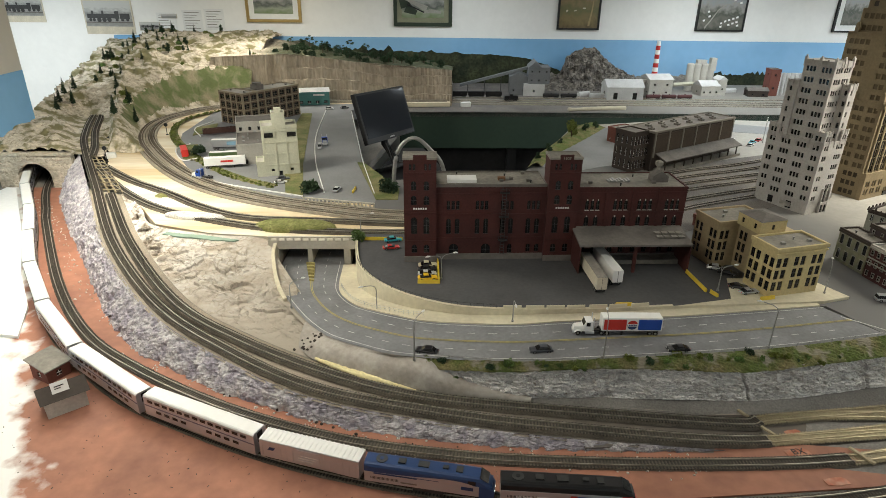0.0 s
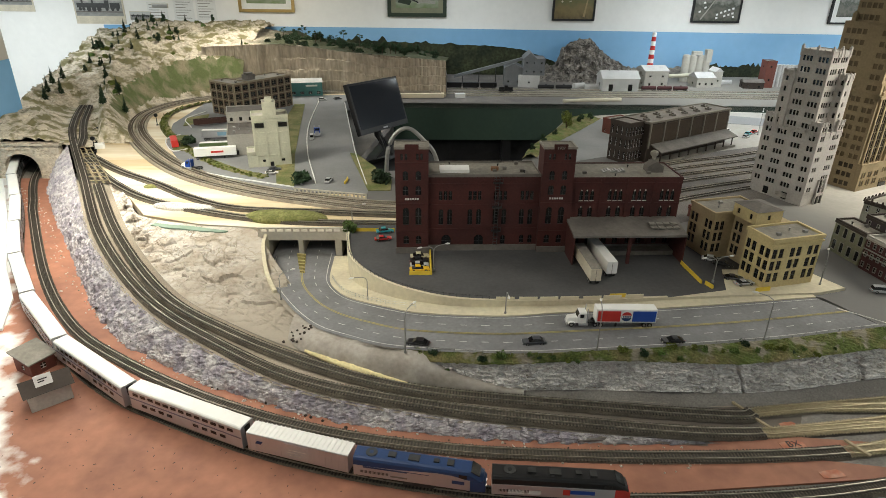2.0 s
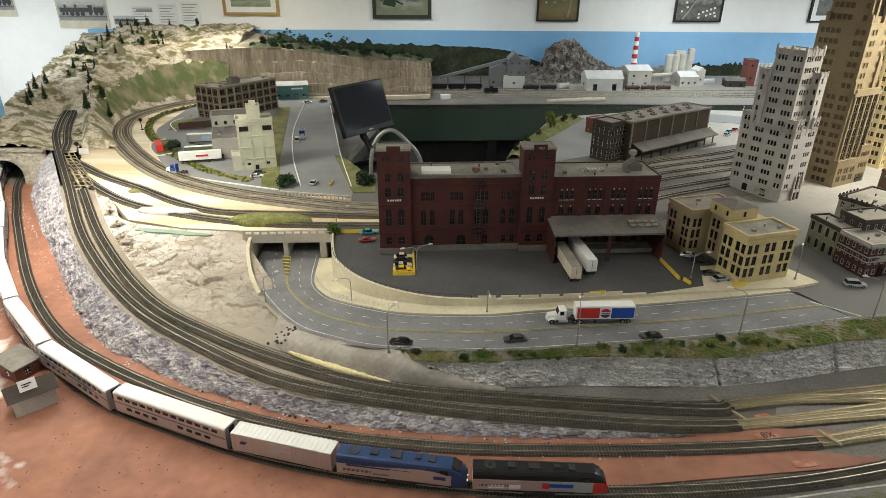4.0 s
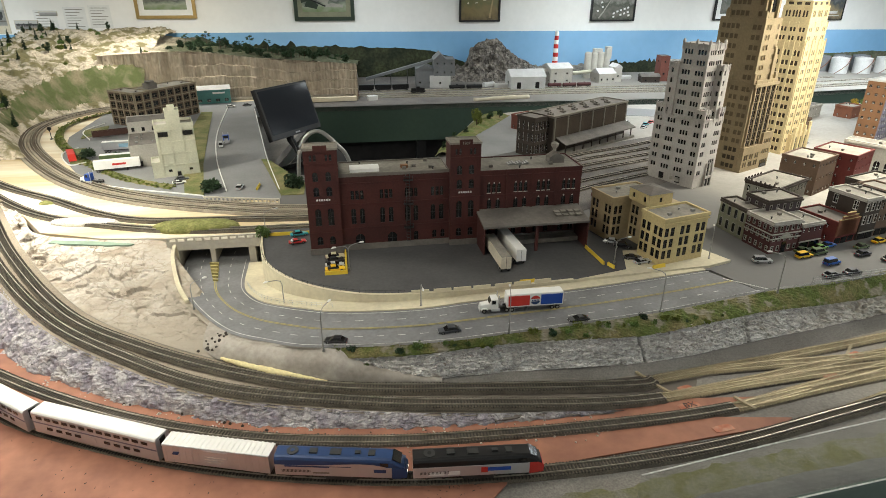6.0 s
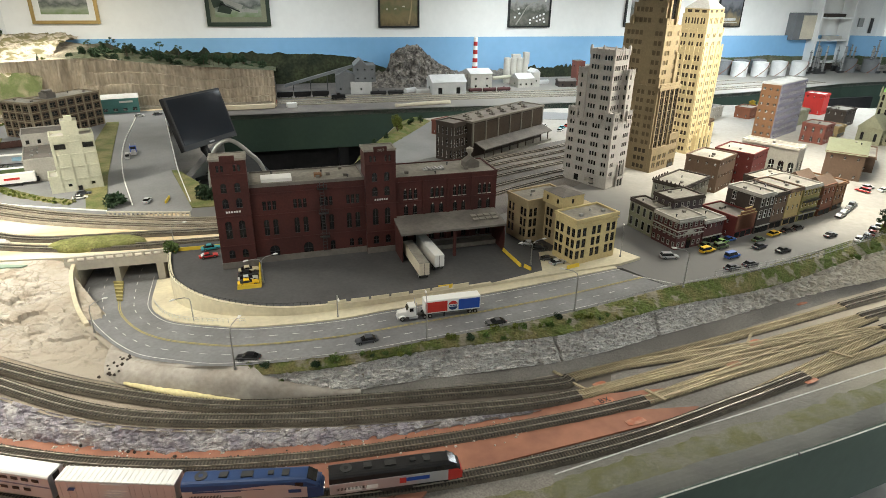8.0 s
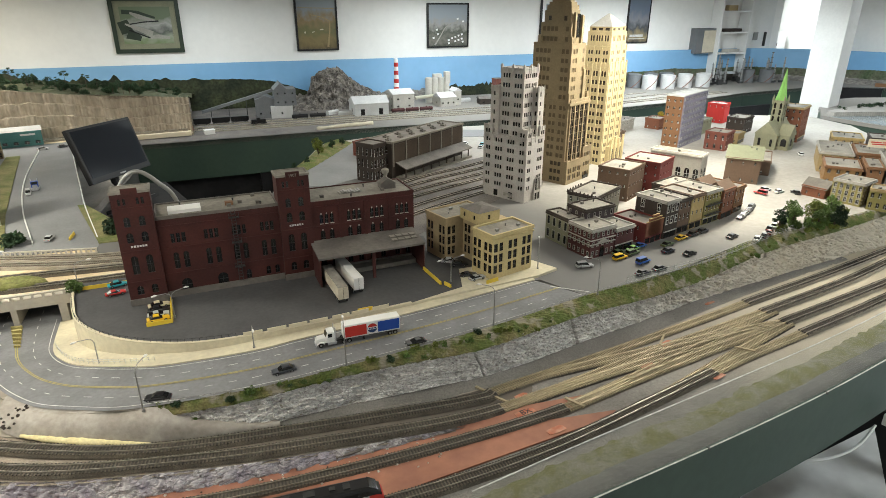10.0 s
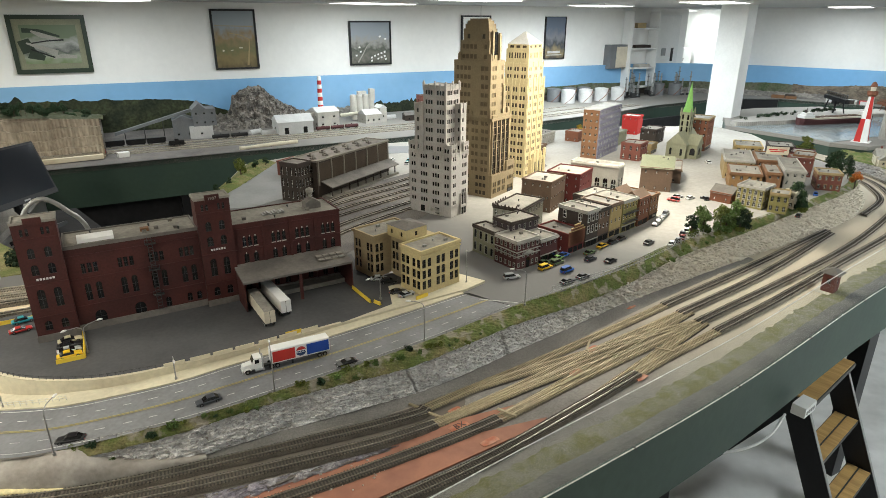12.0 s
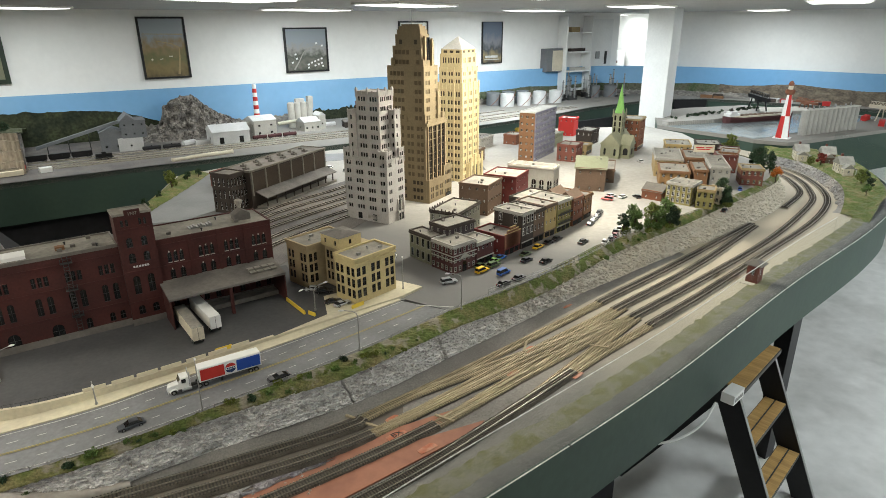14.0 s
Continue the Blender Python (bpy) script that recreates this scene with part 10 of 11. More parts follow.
    for k in range(46):
        a = rng.uniform(0, 1)
        x, y = (-0.205 + 0.07 * a + rng.gauss(0, 0.012), 0.62 + 0.055 * a + rng.gauss(0, 0.012)) if k < 30 else (rng.uniform(-0.9, 0.5), 0)
        if k >= 30:
            y = float(np.interp(x, [-0.9, -0.5, 0, 0.5], [0.98, 0.585, 0.375, 0.325]))
        z = ground_at(x, y, 1.2)
        if z:
            obj("stone", rm[k % 3], [], label="small dark loose stone", category="stone", group="loose stones", m=at(x, y, z - 0.0006, rng.uniform(0, 360)) @ Matrix.Diagonal((*(rng.uniform(0.35, 0.95),) * 3, 1)))
    for x, y, a, L in ((0.859, 0.396, 5, 0.035), (0.836, 0.340, 4, 0.05), (0.868, 0.263, 6, 0.045), (1.215, 0.388, 12, 0.04), (1.335, 0.457, 12, 0.045), (1.345, 0.287, 12, 0.04), (1.62, 0.60, 10, 0.04)):
        mb = MB(); mb.prism([(-L / 2, -0.008), (-L * 0.1, -0.0105), (L / 2, -0.009), (L * 0.46, 0.004), (L * 0.3, 0.0095), (-L * 0.2, 0.0085), (-L * 0.52, 0.006)], 0, 0.0012); obj("board_patch", mb, M["markorange"], label="bright orange painted patch of bare board", category="board", group="orange patches", m=at(x, y, LOW + 0.0042, a))
    for x, y, a, L in ((0.785, 0.44, -62, 0.055), (0.80, 0.405, -60, 0.05), (0.955, 0.325, -64, 0.05), (1.33, 0.47, 40, 0.06), (1.18, 0.36, 10, 0.09), (1.5, 0.35, -50, 0.05), (0.56, 0.36, 4, 0.30)):
        mb = MB(); mb.box(-L / 2, L / 2, -0.003, 0.003, 0, 0.004); obj("timber_strip", mb, M["tiewood" if L < 0.2 else "roofdark"], label="loose stripwood lying across the tracks", category="strip", group="loose stripwood", m=at(x, y, LOW + 0.0075, a))
    cu = bpy.data.curves.new("mark", "FONT")
    cu.body, cu.size, cu.extrude = "BX", 0.022, 0.0003
    tx = new("board_mark", cu); tx.data.materials.append(M["black"])
    tx.matrix_basis = at(0.824, 0.332, LOW + 0.0062, 6)
    tagged(tx, "black hand lettered mark BX on board", "mark")


M["teal_foam"] = mat("teal_foam", (0.24, 0.33, 0.26), rough=0.85, var=0.1, scale=60, bump=0.1)
M["markorange"] = mat("markorange", (0.46, 0.13, 0.06), rough=0.55, var=0.3, scale=70, bump=0.15, col2=(0.40, 0.20, 0.13), cscale=45)

all_cars()
lorries()
train()
street_things()
loose_things()
greenery()


# ---- far shelf ----
def far_works():
    z = FAR - 0.005
    t = thing("coal_tipple", at(0.66, 3.86, z, -4), "grey steel coal tipple with a sloping conveyor", "works", "far works")
    block(t, 0.0, 0, 0.13, 0.16, 0, 0.13, "w_plant", 1, (2, 2), (0.012, 0.012), "", first=0.03, head=0.05)
    gable(t, 0, 0, 0.13, 0.16, 0.13, 0.03, "w_plant", "y")
    block(t, 0.10, -0.02, 0.15, 0.18, 0, 0.085, "w_hall", 1, (1, 1), (0.012, 0.012), "", first=0.03, head=0.02)
    block(t, 0.13, -0.02, 0.15, 0.18, 0.085, 0.195, "w_plant", 2, (3, 2), (0.010, 0.010), "", first=0.02, head=0.02)
    gable(t, 0.13, -0.02, 0.09, 0.18, 0.195, 0.045, "w_plant", "y")
    flat_roof(t, 0.22, -0.02, 0.06, 0.18, 0.195, "w_plant", "w_plant", 0.004, 0.001)
    mb = MB(); mb.hexa([(-0.36, 0.05, 0.045), (0.14, 0.05, 0.18), (0.14, 0.08, 0.18), (-0.36, 0.08, 0.045), (-0.36, 0.05, 0.065), (0.14, 0.05, 0.20), (0.14, 0.08, 0.20), (-0.36, 0.08, 0.065)]); obj("conveyor", mb, M["w_plant"], t)
    for a in (-0.3, -0.18, -0.06):
        mb = MB(); mb.tube([(a, 0.065, 0), (a, 0.065, 0.05 + (a + 0.36) * 0.27)], 0.003, 6); obj("trestle_leg", mb, M["darkmetal"], t)

    def wagon(x, y, L, paint, label, h=0.026, tank=False):
        w = thing("freight_wagon", at(x, y, z + 0.006, 0), label, "wagon", "freight wagons")
        mb, ribs = MB(), MB()
        if tank:
            mb.tube([(-L / 2, 0, 0.018), (-L / 2 + 0.004, 0, 0.018), (L / 2 - 0.004, 0, 0.018), (L / 2, 0, 0.018)], [0.006, 0.0125, 0.0125, 0.006], 12); mb.tube([(0, 0, 0.03), (0, 0, 0.035)], 0.005, 8)
        else:
            mb.hexa([(-L * 0.36, -0.010, 0.007), (L * 0.36, -0.010, 0.007), (L * 0.36, 0.010, 0.007), (-L * 0.36, 0.010, 0.007), (-L / 2, -0.016, 0.016), (L / 2, -0.016, 0.016), (L / 2, 0.016, 0.016), (-L / 2, 0.016, 0.016)])
            mb.box(-L / 2, L / 2, -0.016, 0.016, 0.016, 0.012 + h)
            for k in range(7):
                a = -L / 2 + 0.003 + k * (L - 0.008) / 6
                ribs.box(a, a + 0.002, -0.0172, 0.0172, 0.014, 0.012 + h)
        body = obj("body", mb, M[paint], w)
        if ribs.v:
            obj("rib", ribs, M[paint], body, kind="stuff")
        for a in (-L * 0.33, L * 0.33):
            for dx in (-0.008, 0.008):
                for s in (-1, 1):
                    obj("wheel", wheel_mesh(0.0055, 0.002), [], w, m=at(a + dx, s * 0.0083, 0.0055))
    for k in range(4):
        wagon(0.17 + 0.122 * k, 3.742, 0.115, "black", "black coal hopper wagon on the works siding", 0.030)
    for k in range(2):
        wagon(0.075 + 0.108 * k, 3.50, 0.102, "w_bright", "faded red ore wagon on the near track", 0.024)
    for k in range(2):
        wagon(0.94 + 0.125 * k, 3.735, 0.115, "black", "black tank wagon by the tipple", tank=True)
    for k in range(3):
        wagon(1.66 + 0.112 * k, 3.722, 0.104, "w_maroon", "dark red tank wagon beside the white hall", tank=True)
    t = thing("switch_engine", at(0.645, 3.62, z + 0.006, 0), "small black switching locomotive", "locomotive")
    mb = MB(); mb.box(-0.05, 0.05, -0.015, 0.015, 0.008, 0.014); mb.loft([hood_ring(x, 0.010, 0.014, 0.034, 0.003) for x in (-0.046, 0.046)]); obj("body", mb, M["black"], t)
    mb = MB(); mb.box(-0.012, 0.012, -0.0145, 0.0145, 0.014, 0.045); obj("cab", mb, M["black"], t)
    wheels(t, (-0.035, -0.02, 0.02, 0.035), 0.0083, 0.0058, 0.002)
    # white hall, plant and chimney
    t = thing("white_hall", at(1.33, 3.71, z, 0), "white gabled storage hall", "works", "far works")
    block(t, 0, 0, 0.255, 0.17, 0, 0.085, "w_hall", 1, (2, 1), (0.03, 0.045), "", first=0.002, head=0.02)
    gable(t, 0, 0, 0.255, 0.17, 0.085, 0.045, "w_hall", "x", 0.006)
    for k in range(3):
        mb = MB(); mb.tube([(0.06 + 0.065 * k, 0.085, 0.12), (0.06 + 0.065 * k, 0.085, 0.14)], 0.005, 8); obj("roof_vent", mb, M["metal"], t)
    t = thing("plant_house", at(1.65, 3.80, z, 3), "pale grey plant house with a red and white chimney", "works", "far works")
    block(t, 0, 0, 0.17, 0.18, 0, 0.125, "w_lgrey", 2, (2, 2), (0.016, 0.012), "", first=0.03, head=0.03)
    gable(t, 0, 0, 0.17, 0.18, 0.125, 0.03, "w_hall", "x", 0.005)
    for k in range(8):
        mb = MB(); r = 0.021 - 0.0009 * k
        mb.tube([(0.09, 0.16, 0.13 + 0.03 * k), (0.09, 0.16, 0.16 + 0.03 * k)], [r, r - 0.0009], 16); obj("chimney_band", mb, M["w_bright" if k % 2 == 0 else "white"], t)
    mb = MB(); mb.hexa([(-0.16, 0.06, 0.07), (0.01, 0.06, 0.10), (0.01, 0.09, 0.10), (-0.16, 0.09, 0.07), (-0.16, 0.06, 0.09), (0.01, 0.06, 0.12), (0.01, 0.09, 0.12), (-0.16, 0.09, 0.09)]); obj("chute", mb, M["w_lgrey"], t)
    t = thing("cement_silos", at(2.03, 4.10, z, 0), "cluster of pale concrete silos with a head house", "works", "far works")
    for k in range(4):
        mb = MB(); mb.tube([(0.03 + 0.052 * k, 0.03, 0), (0.03 + 0.052 * k, 0.03, 0.19), (0.03 + 0.052 * k, 0.03, 0.20)], [0.027, 0.027, 0.020], 20); obj("silo", mb, M["w_lgrey"], t)
    mb = MB(); mb.box(0.07, 0.14, 0.01, 0.05, 0.2, 0.225); mb.box(0.17, 0.21, 0.0, 0.05, 0.15, 0.24); obj("head_house", mb, M["w_lgrey"], t)
    mb = MB(); mb.tube([(-0.12, -0.06, 0.055), (0.02, -0.05, 0.062), (0.15, -0.04, 0.06)], 0.014, 10); obj("pipe", mb, M["w_fgrey"], t)
    t = thing("works_shed", at(2.06, 3.87, z, 6), "white gabled works shed with a taller end", "works", "far works")
    block(t, 0, 0, 0.14, 0.13, 0, 0.07, "w_lgrey", 1, (3, 1), (0.014, 0.014), "", first=0.02, head=0.02)
    gable(t, 0, 0, 0.14, 0.13, 0.07, 0.035, "w_hall", "x", 0.004)
    block(t, 0.14, 0.02, 0.06, 0.10, 0, 0.11, "w_lgrey", 1, (1, 1), (0.012, 0.012), "", first=0.04, head=0.02)
    gable(t, 0.14, 0.02, 0.06, 0.10, 0.11, 0.025, "w_hall", "y", 0.003)
    t = thing("grain_elevator", at(2.56, 3.90, z, -5), "red brick tower with a white ribbed silo block", "works", "far works")
    block(t, 0, 0, 0.07, 0.10, 0, 0.185, "w_brick", 2, (1, 1), (0.012, 0.014), "", first=0.05, head=0.03)
    flat_roof(t, 0, 0, 0.07, 0.10, 0.185, "roofdark", "w_brick", 0.004, 0.001)
    for k in range(6):
        mb = MB(); mb.tube([(0.085 + 0.03 * k, 0.05, 0), (0.085 + 0.03 * k, 0.05, 0.16)], 0.0165, 14); obj("silo", mb, M["w_hall"], t)
    t = thing("brown_hut", at(2.40, 3.86, z, -8), "low dark brown timber hut", "shed")
    block(t, 0, 0, 0.14, 0.09, 0, 0.045, "w_dark", 1, (2, 1), (0.014, 0.014), "", first=0.01, head=0.01)
    gable(t, 0, 0, 0.14, 0.09, 0.045, 0.02, "roofdark", "x", 0.005)
    for k, (x, y) in enumerate(((1.28, 3.80), (2.35, 4.05), (2.75, 4.0), (1.2, 3.86))):
        mb = MB(); mb.loft([hood_ring(a, 0.016, 0.0, 0.03, 0.012) for a in (-0.05, 0.05)]); obj("field_hut", mb, M["w_hall"], label="small white curved storage hut", category="shed", group="field huts", m=at(x, y, z, 10 * k))
    mb = MB(); mb.box(-0.03, 0.03, -0.02, 0.02, 0, 0.025); mb.box(-0.032, 0.032, -0.022, 0.022, 0.025, 0.028)
    obj("white_crate", mb, M["white"], label="white paper box on the shelf edge", category="box", m=at(0.325, 3.43, z, 12))
    mb = MB(); c = spline([(0.975, 3.30, z + 0.01), (1.15, 3.33, z + 0.012), (1.36, 3.36, z + 0.01)], 0.02)
    mb.tube([tuple(p) for p in c], [0.012 + 0.004 * noise.noise(Vector(p) * 20) for p in c], 10); obj("foam_roll", mb, M["w_cream"], label="pale strip of foam on the shelf edge", category="foam", smooth=True)
    # rock dome
    mb, n = MB(), 110
    for j in range(n):
        for i in range(n):
            x, v = 0.93 + 0.86 * i / (n - 1), j / (n - 1) * 2 - 1
            top = float(np.interp(x, [0.93, 1.0, 1.08, 1.11, 1.125, 1.17, 1.22, 1.33, 1.38, 1.43, 1.50, 1.60, 1.72, 1.79], [0.0, 0.05, 0.10, 0.13, 0.235, 0.262, 0.292, 0.300, 0.27, 0.215, 0.165, 0.115, 0.05, 0.0]))
            h = top * max(0, 1 - abs(v) ** 2.2)
            q = Vector((x, 4.20 + 0.15 * v, h))
            k = min(1, h * 12)
            h += k * (0.018 * (facets(q, 16, 20) - 0.6) + 0.010 * noise.fractal(q * 30, 1, 2, 4))
            mb.v.append((x + k * 0.012 * noise.noise(q * 25), q.y - k * 0.02 * (facets(q, 26, 26) - 0.6), z + max(-0.002, h - 0.002)))
    for j in range(n - 1):
        for i in range(n - 1):
            k = j * n + i
            mb.f.append((k, k + 1, k + n + 1, k + n)); mb.m.append(0)
    obj("rock_dome", mb, M["domerock"], label="grey craggy dome of rock", category="rock")
    # tank farm and refinery
    for k, (x, y) in enumerate(((4.308, 4.13), (4.503, 4.10), (4.721, 4.11), (4.918, 4.08), (4.25, 4.28), (4.44, 4.27), (4.62, 4.26), (5.62, 4.2), (5.80, 4.12))):
        t = thing("storage_tank", at(x, y, z), "white cylindrical oil storage tank with spiral stair", "tank", "storage tanks")
        mb = MB(); mb.tube([(0, 0, 0), (0, 0, 0.125), (0, 0, 0.132)], [0.068, 0.068, 0.03], 28); obj("shell", mb, M["w_hall" if k < 4 else "w_plant"], t)
        mb = MB(); mb.tube([(0.0695 * math.cos(a), 0.0695 * math.sin(a), 0.125 * (a + 2.6) / 2.0) for a in np.linspace(-2.6, -0.6, 12)], 0.003, 5); obj("stair", mb, M["w_rust"], t)
    rng = random.Random(4)
    for k in range(30):
        x = rng.uniform(5.05, 5.95); y = rng.uniform(4.12, 4.3) - max(0, x - 5.6) * 0.3
        h = rng.uniform(0.06, 0.26) if k % 3 else rng.uniform(0.22, 0.30)
        t = thing("refinery_column", at(x, y, z), "thin steel refinery column with platforms", "column", "refinery columns")
        mb = MB(); mb.tube([(0, 0, 0), (0, 0, h * 0.8), (0, 0, h)], [0.009, 0.008, 0.004], 8); obj("shell", mb, M["metal"], t)
        mb = MB()
        for q in np.arange(0.04, h, 0.05):
            mb.tube([(0, 0, q), (0, 0, q + 0.003)], 0.013, 8)
        mb.box(-0.03, 0.03, -0.012, 0.012, 0.0, 0.02 + 0.03 * (k % 2)); obj("platform", mb, M["darkmetal"], t)


def harbour():
    z = FAR - 0.005
    mb = MB(); mb.prism([(4.512, 2.40), (4.540, 1.79), (4.514, 1.668), (4.62, 1.650), (5.6, 1.60), (6.3, 1.62), (6.34, 1.98), (5.75, 2.22), (4.95, 2.275)], FAR - 0.003, FAR)
    obj("water", mb, M["water"], kind="structure", label="still pale grey harbour water", category="water")
    mb = MB()
    for k in range(26):
        a = 4.53 + 0.0168 * k
        mb.tube([(a, 2.395 - 0.30 * (a - 4.53), FAR - 0.01), (a, 2.395 - 0.30 * (a - 4.53), FAR + 0.030)], 0.0085, 8)
    mb.prism([(4.53, 2.395), (4.95, 2.27), (5.75, 2.235), (6.3, 2.0), (6.3, 2.3), (5.75, 2.5), (4.95, 2.55), (4.55, 2.47)], FAR - 0.004, FAR + 0.028)
    obj("quay_wall", mb, M["citybase"], kind="structure", label="pale sheet-pile quay wall", category="quay")
    mb = MB()
    rng = random.Random(12)
    for k in range(40):
        x = rng.uniform(4.7, 5.9)
        leaf_cloud(mb, (x, 2.47 + rng.uniform(-0.03, 0.05) - 0.03 * (x - 4.9), FAR + 0.036), 0.016, 40, 0.006, rng, 0.8)
    obj("quay_scrub", mb, M["leafdark"], kind="stuff", label="dark scrub along the quay", category="scrub")
    # freighter
    t = thing("lake_freighter", at(5.36, 2.125, FAR - 0.002, -14), "model lake freighter with a dark red hull", "ship")
    hull = []
    for x, hw in ((-0.36, 0.02), (-0.34, 0.045), (-0.2, 0.055), (0.25, 0.055), (0.33, 0.04), (0.37, 0.004)):
        hull.append([(x, -hw * 0.8, 0), (x, hw * 0.8, 0), (x, hw, 0.03), (x, hw, 0.042 + 0.01 * (abs(x) > 0.3)), (x, -hw, 0.042 + 0.01 * (abs(x) > 0.3)), (x, -hw, 0.03)])
    mb = MB(); mb.loft(hull); obj("hull", mb, M["w_maroon"], t)
    mb = MB(); mb.loft([[(x, -hw, 0.0425), (x, hw, 0.0425), (x, hw, 0.0535), (x, -hw, 0.0535)] for x, hw in ((-0.335, 0.044), (-0.2, 0.054), (0.25, 0.054), (0.325, 0.040))]); obj("bulwark", mb, M["w_cream"], t, label="cream upper hull and deck")
    mb = MB(); mb.box(-0.34, -0.24, -0.035, 0.035, 0.045, 0.075); mb.box(-0.32, -0.26, -0.03, 0.03, 0.075, 0.092); obj("deckhouse", mb, M["white"], t)
    mb = MB(); mb.tube([(-0.29, 0, 0.09), (-0.29, 0, 0.15)], [0.003, 0.001], 6); mb.tube([(-0.30, 0, 0.09), (-0.30, 0, 0.115)], 0.009, 8); obj("funnel", mb, M["w_dark"], t)
    mb = MB(); mb.box(0.27, 0.33, -0.03, 0.03, 0.045, 0.08); obj("bridge_house", mb, M["white"], t)
    for k in range(10):
        mb = MB(); mb.box(-0.21 + 0.045 * k, -0.185 + 0.045 * k, -0.03, 0.03, 0.053, 0.059); obj("hatch", mb, M["w_brown"], t)
    # ore bridge crane
    def gantry(x, y, deg, paint, label, s=1.0):
        t = thing("gantry_crane", at(x, y, z, deg), label, "crane", "harbour cranes")
        for a in (-0.07 * s, 0.07 * s):
            for b in (-0.04 * s, 0.04 * s):
                mb = MB(); mb.tube([(a * 1.15, b, 0), (a, b * 0.5, 0.10 * s)], 0.005 * s, 6); obj("leg", mb, M[paint], t)
        mb = MB(); mb.box(-0.18 * s, 0.18 * s, -0.012 * s, 0.012 * s, 0.10 * s, 0.125 * s); obj("girder", mb, M[paint], t)
        for k in range(12):
            mb = MB(); a = (-0.165 + 0.03 * k) * s
            mb.tube([(a - 0.015 * s, 0, 0.125 * s), (a, 0, 0.15 * s), (a + 0.015 * s, 0, 0.125 * s)], 0.0025 * s, 5); obj("truss_brace", mb, M[paint], t)
        mb = MB(); mb.tube([(-0.18 * s, 0, 0.152 * s), (0.18 * s, 0, 0.152 * s)], 0.003 * s, 6); obj("top_chord", mb, M[paint], t)
        mb = MB(); mb.box(-0.02 * s, 0.03 * s, -0.015 * s, 0.015 * s, 0.08 * s, 0.10 * s); obj("cabin", mb, M[paint], t)
    gantry(5.78, 2.38, 50, "black", "black steel ore gantry crane", 1.25)
    gantry(6.12, 1.46, 75, "w_cream", "cream and yellow container crane", 1.0)
    gantry(6.20, 2.16, 60, "w_rust", "orange quay crane behind the tower", 0.8)
    # red and white tower
    t = thing("lighthouse", at(4.73, 1.585, z, 20), "tapering red and white striped harbour tower", "tower")
    for k in range(4):
        a0, a1 = k * math.pi / 2 + math.pi / 4, (k + 1) * math.pi / 2 + math.pi / 4

        def pt(f, h):
            r = 0.055 - 0.116 * h
            return ((math.cos(a0) * (1 - f) + math.cos(a1) * f) * r, (math.sin(a0) * (1 - f) + math.sin(a1) * f) * r, h)
        for row in range(4):
            for col in range(2):
                f0, f1, h0, h1 = col / 2, col / 2 + 0.5, 0.31 * row / 4, 0.31 * (row + 1) / 4
                mb = MB(); mb.poly([pt(f0, h0), pt(f1, h0), pt(f1, h1), pt(f0, h1)])
                obj("painted_panel", mb, M["w_bright" if (row // 2 + col + k) % 2 else "white"], t)
    mb = MB(); mb.tube([(0, 0, 0.300), (0, 0, 0.312), (0, 0, 0.332), (0, 0, 0.336)], [0.020, 0.031, 0.031, 0.026], 8); obj("gallery", mb, M["w_rust"], t, label="orange-red gallery")
    mb = MB(); mb.tube([(0, 0, 0.336), (0, 0, 0.362)], 0.015, 8); obj("lantern", mb, M["w_cream"], t)
    mb = MB(); mb.tube([(0, 0, 0.362), (0, 0, 0.366), (0, 0, 0.380), (0, 0, 0.390), (0, 0, 0.395)], [0.020, 0.020, 0.016, 0.009, 0.002], 10); obj("dome", mb, M["w_rust"], t, label="red domed cap")
    mb = MB(); mb.box(-0.055, 0.055, -0.055, 0.055, -0.02, 0.004); obj("plinth", mb, M["white"], t)
    # silo row
    t = thing("harbour_silos", at(4.93, 1.535, z, -9), "long row of grey concrete grain silos", "silos")
    for k in range(12):
        mb = MB(); mb.tube([(0.02 + 0.052 * k, 0.03, 0), (0.02 + 0.052 * k, 0.03, 0.175)], 0.0265, 14); obj("silo", mb, M["w_grey"], t)
    mb = MB(); mb.box(0, 0.61, 0.005, 0.055, 0.175, 0.182); obj("gallery", mb, M["w_lgrey"], t)
    for k in range(9):
        mb = MB(); mb.tube([(0.04 + 0.06 * k, 0.03, 0.182), (0.04 + 0.06 * k, 0.03, 0.194 + 0.006 * (k % 3))], 0.004 + 0.003 * (k % 2), 8); obj("roof_vent", mb, M["metal"], t)
    # quayside clutter
    rng = random.Random(8)
    for k in range(16):
        y = rng.uniform(2.2, 3.4); x = 6.60 + (3.1 - y) * 0.24 + rng.uniform(0.0, 0.08)
        mb = MB(); L = rng.uniform(0.06, 0.16); mb.box(-L / 2, L / 2, -0.02, 0.02, 0, rng.uniform(0.025, 0.045)); mb.box(-L / 2 + 0.004, L / 2 - 0.004, -0.022, 0.022, 0.004, 0.008)
        obj("quay_container", mb, M[("w_orange", "w_bright", "w_lgrey", "w_dark", "w_hall")[k % 5]], label="coloured container stacked on the quay", category="container", group="containers", m=at(x, y, z, rng.choice((98, 104, 112))))
    for x, y, a in ((5.9, 1.42, 20), (6.1, 1.62, 10), (5.75, 1.75, 60)):
        mb = MB(); mb.box(-0.07, 0.07, -0.02, 0.02, 0, 0.04); obj("quay_container", mb, M["w_bright"], label="red container stacked on the quay", category="container", group="containers", m=at(x, y, z, a))


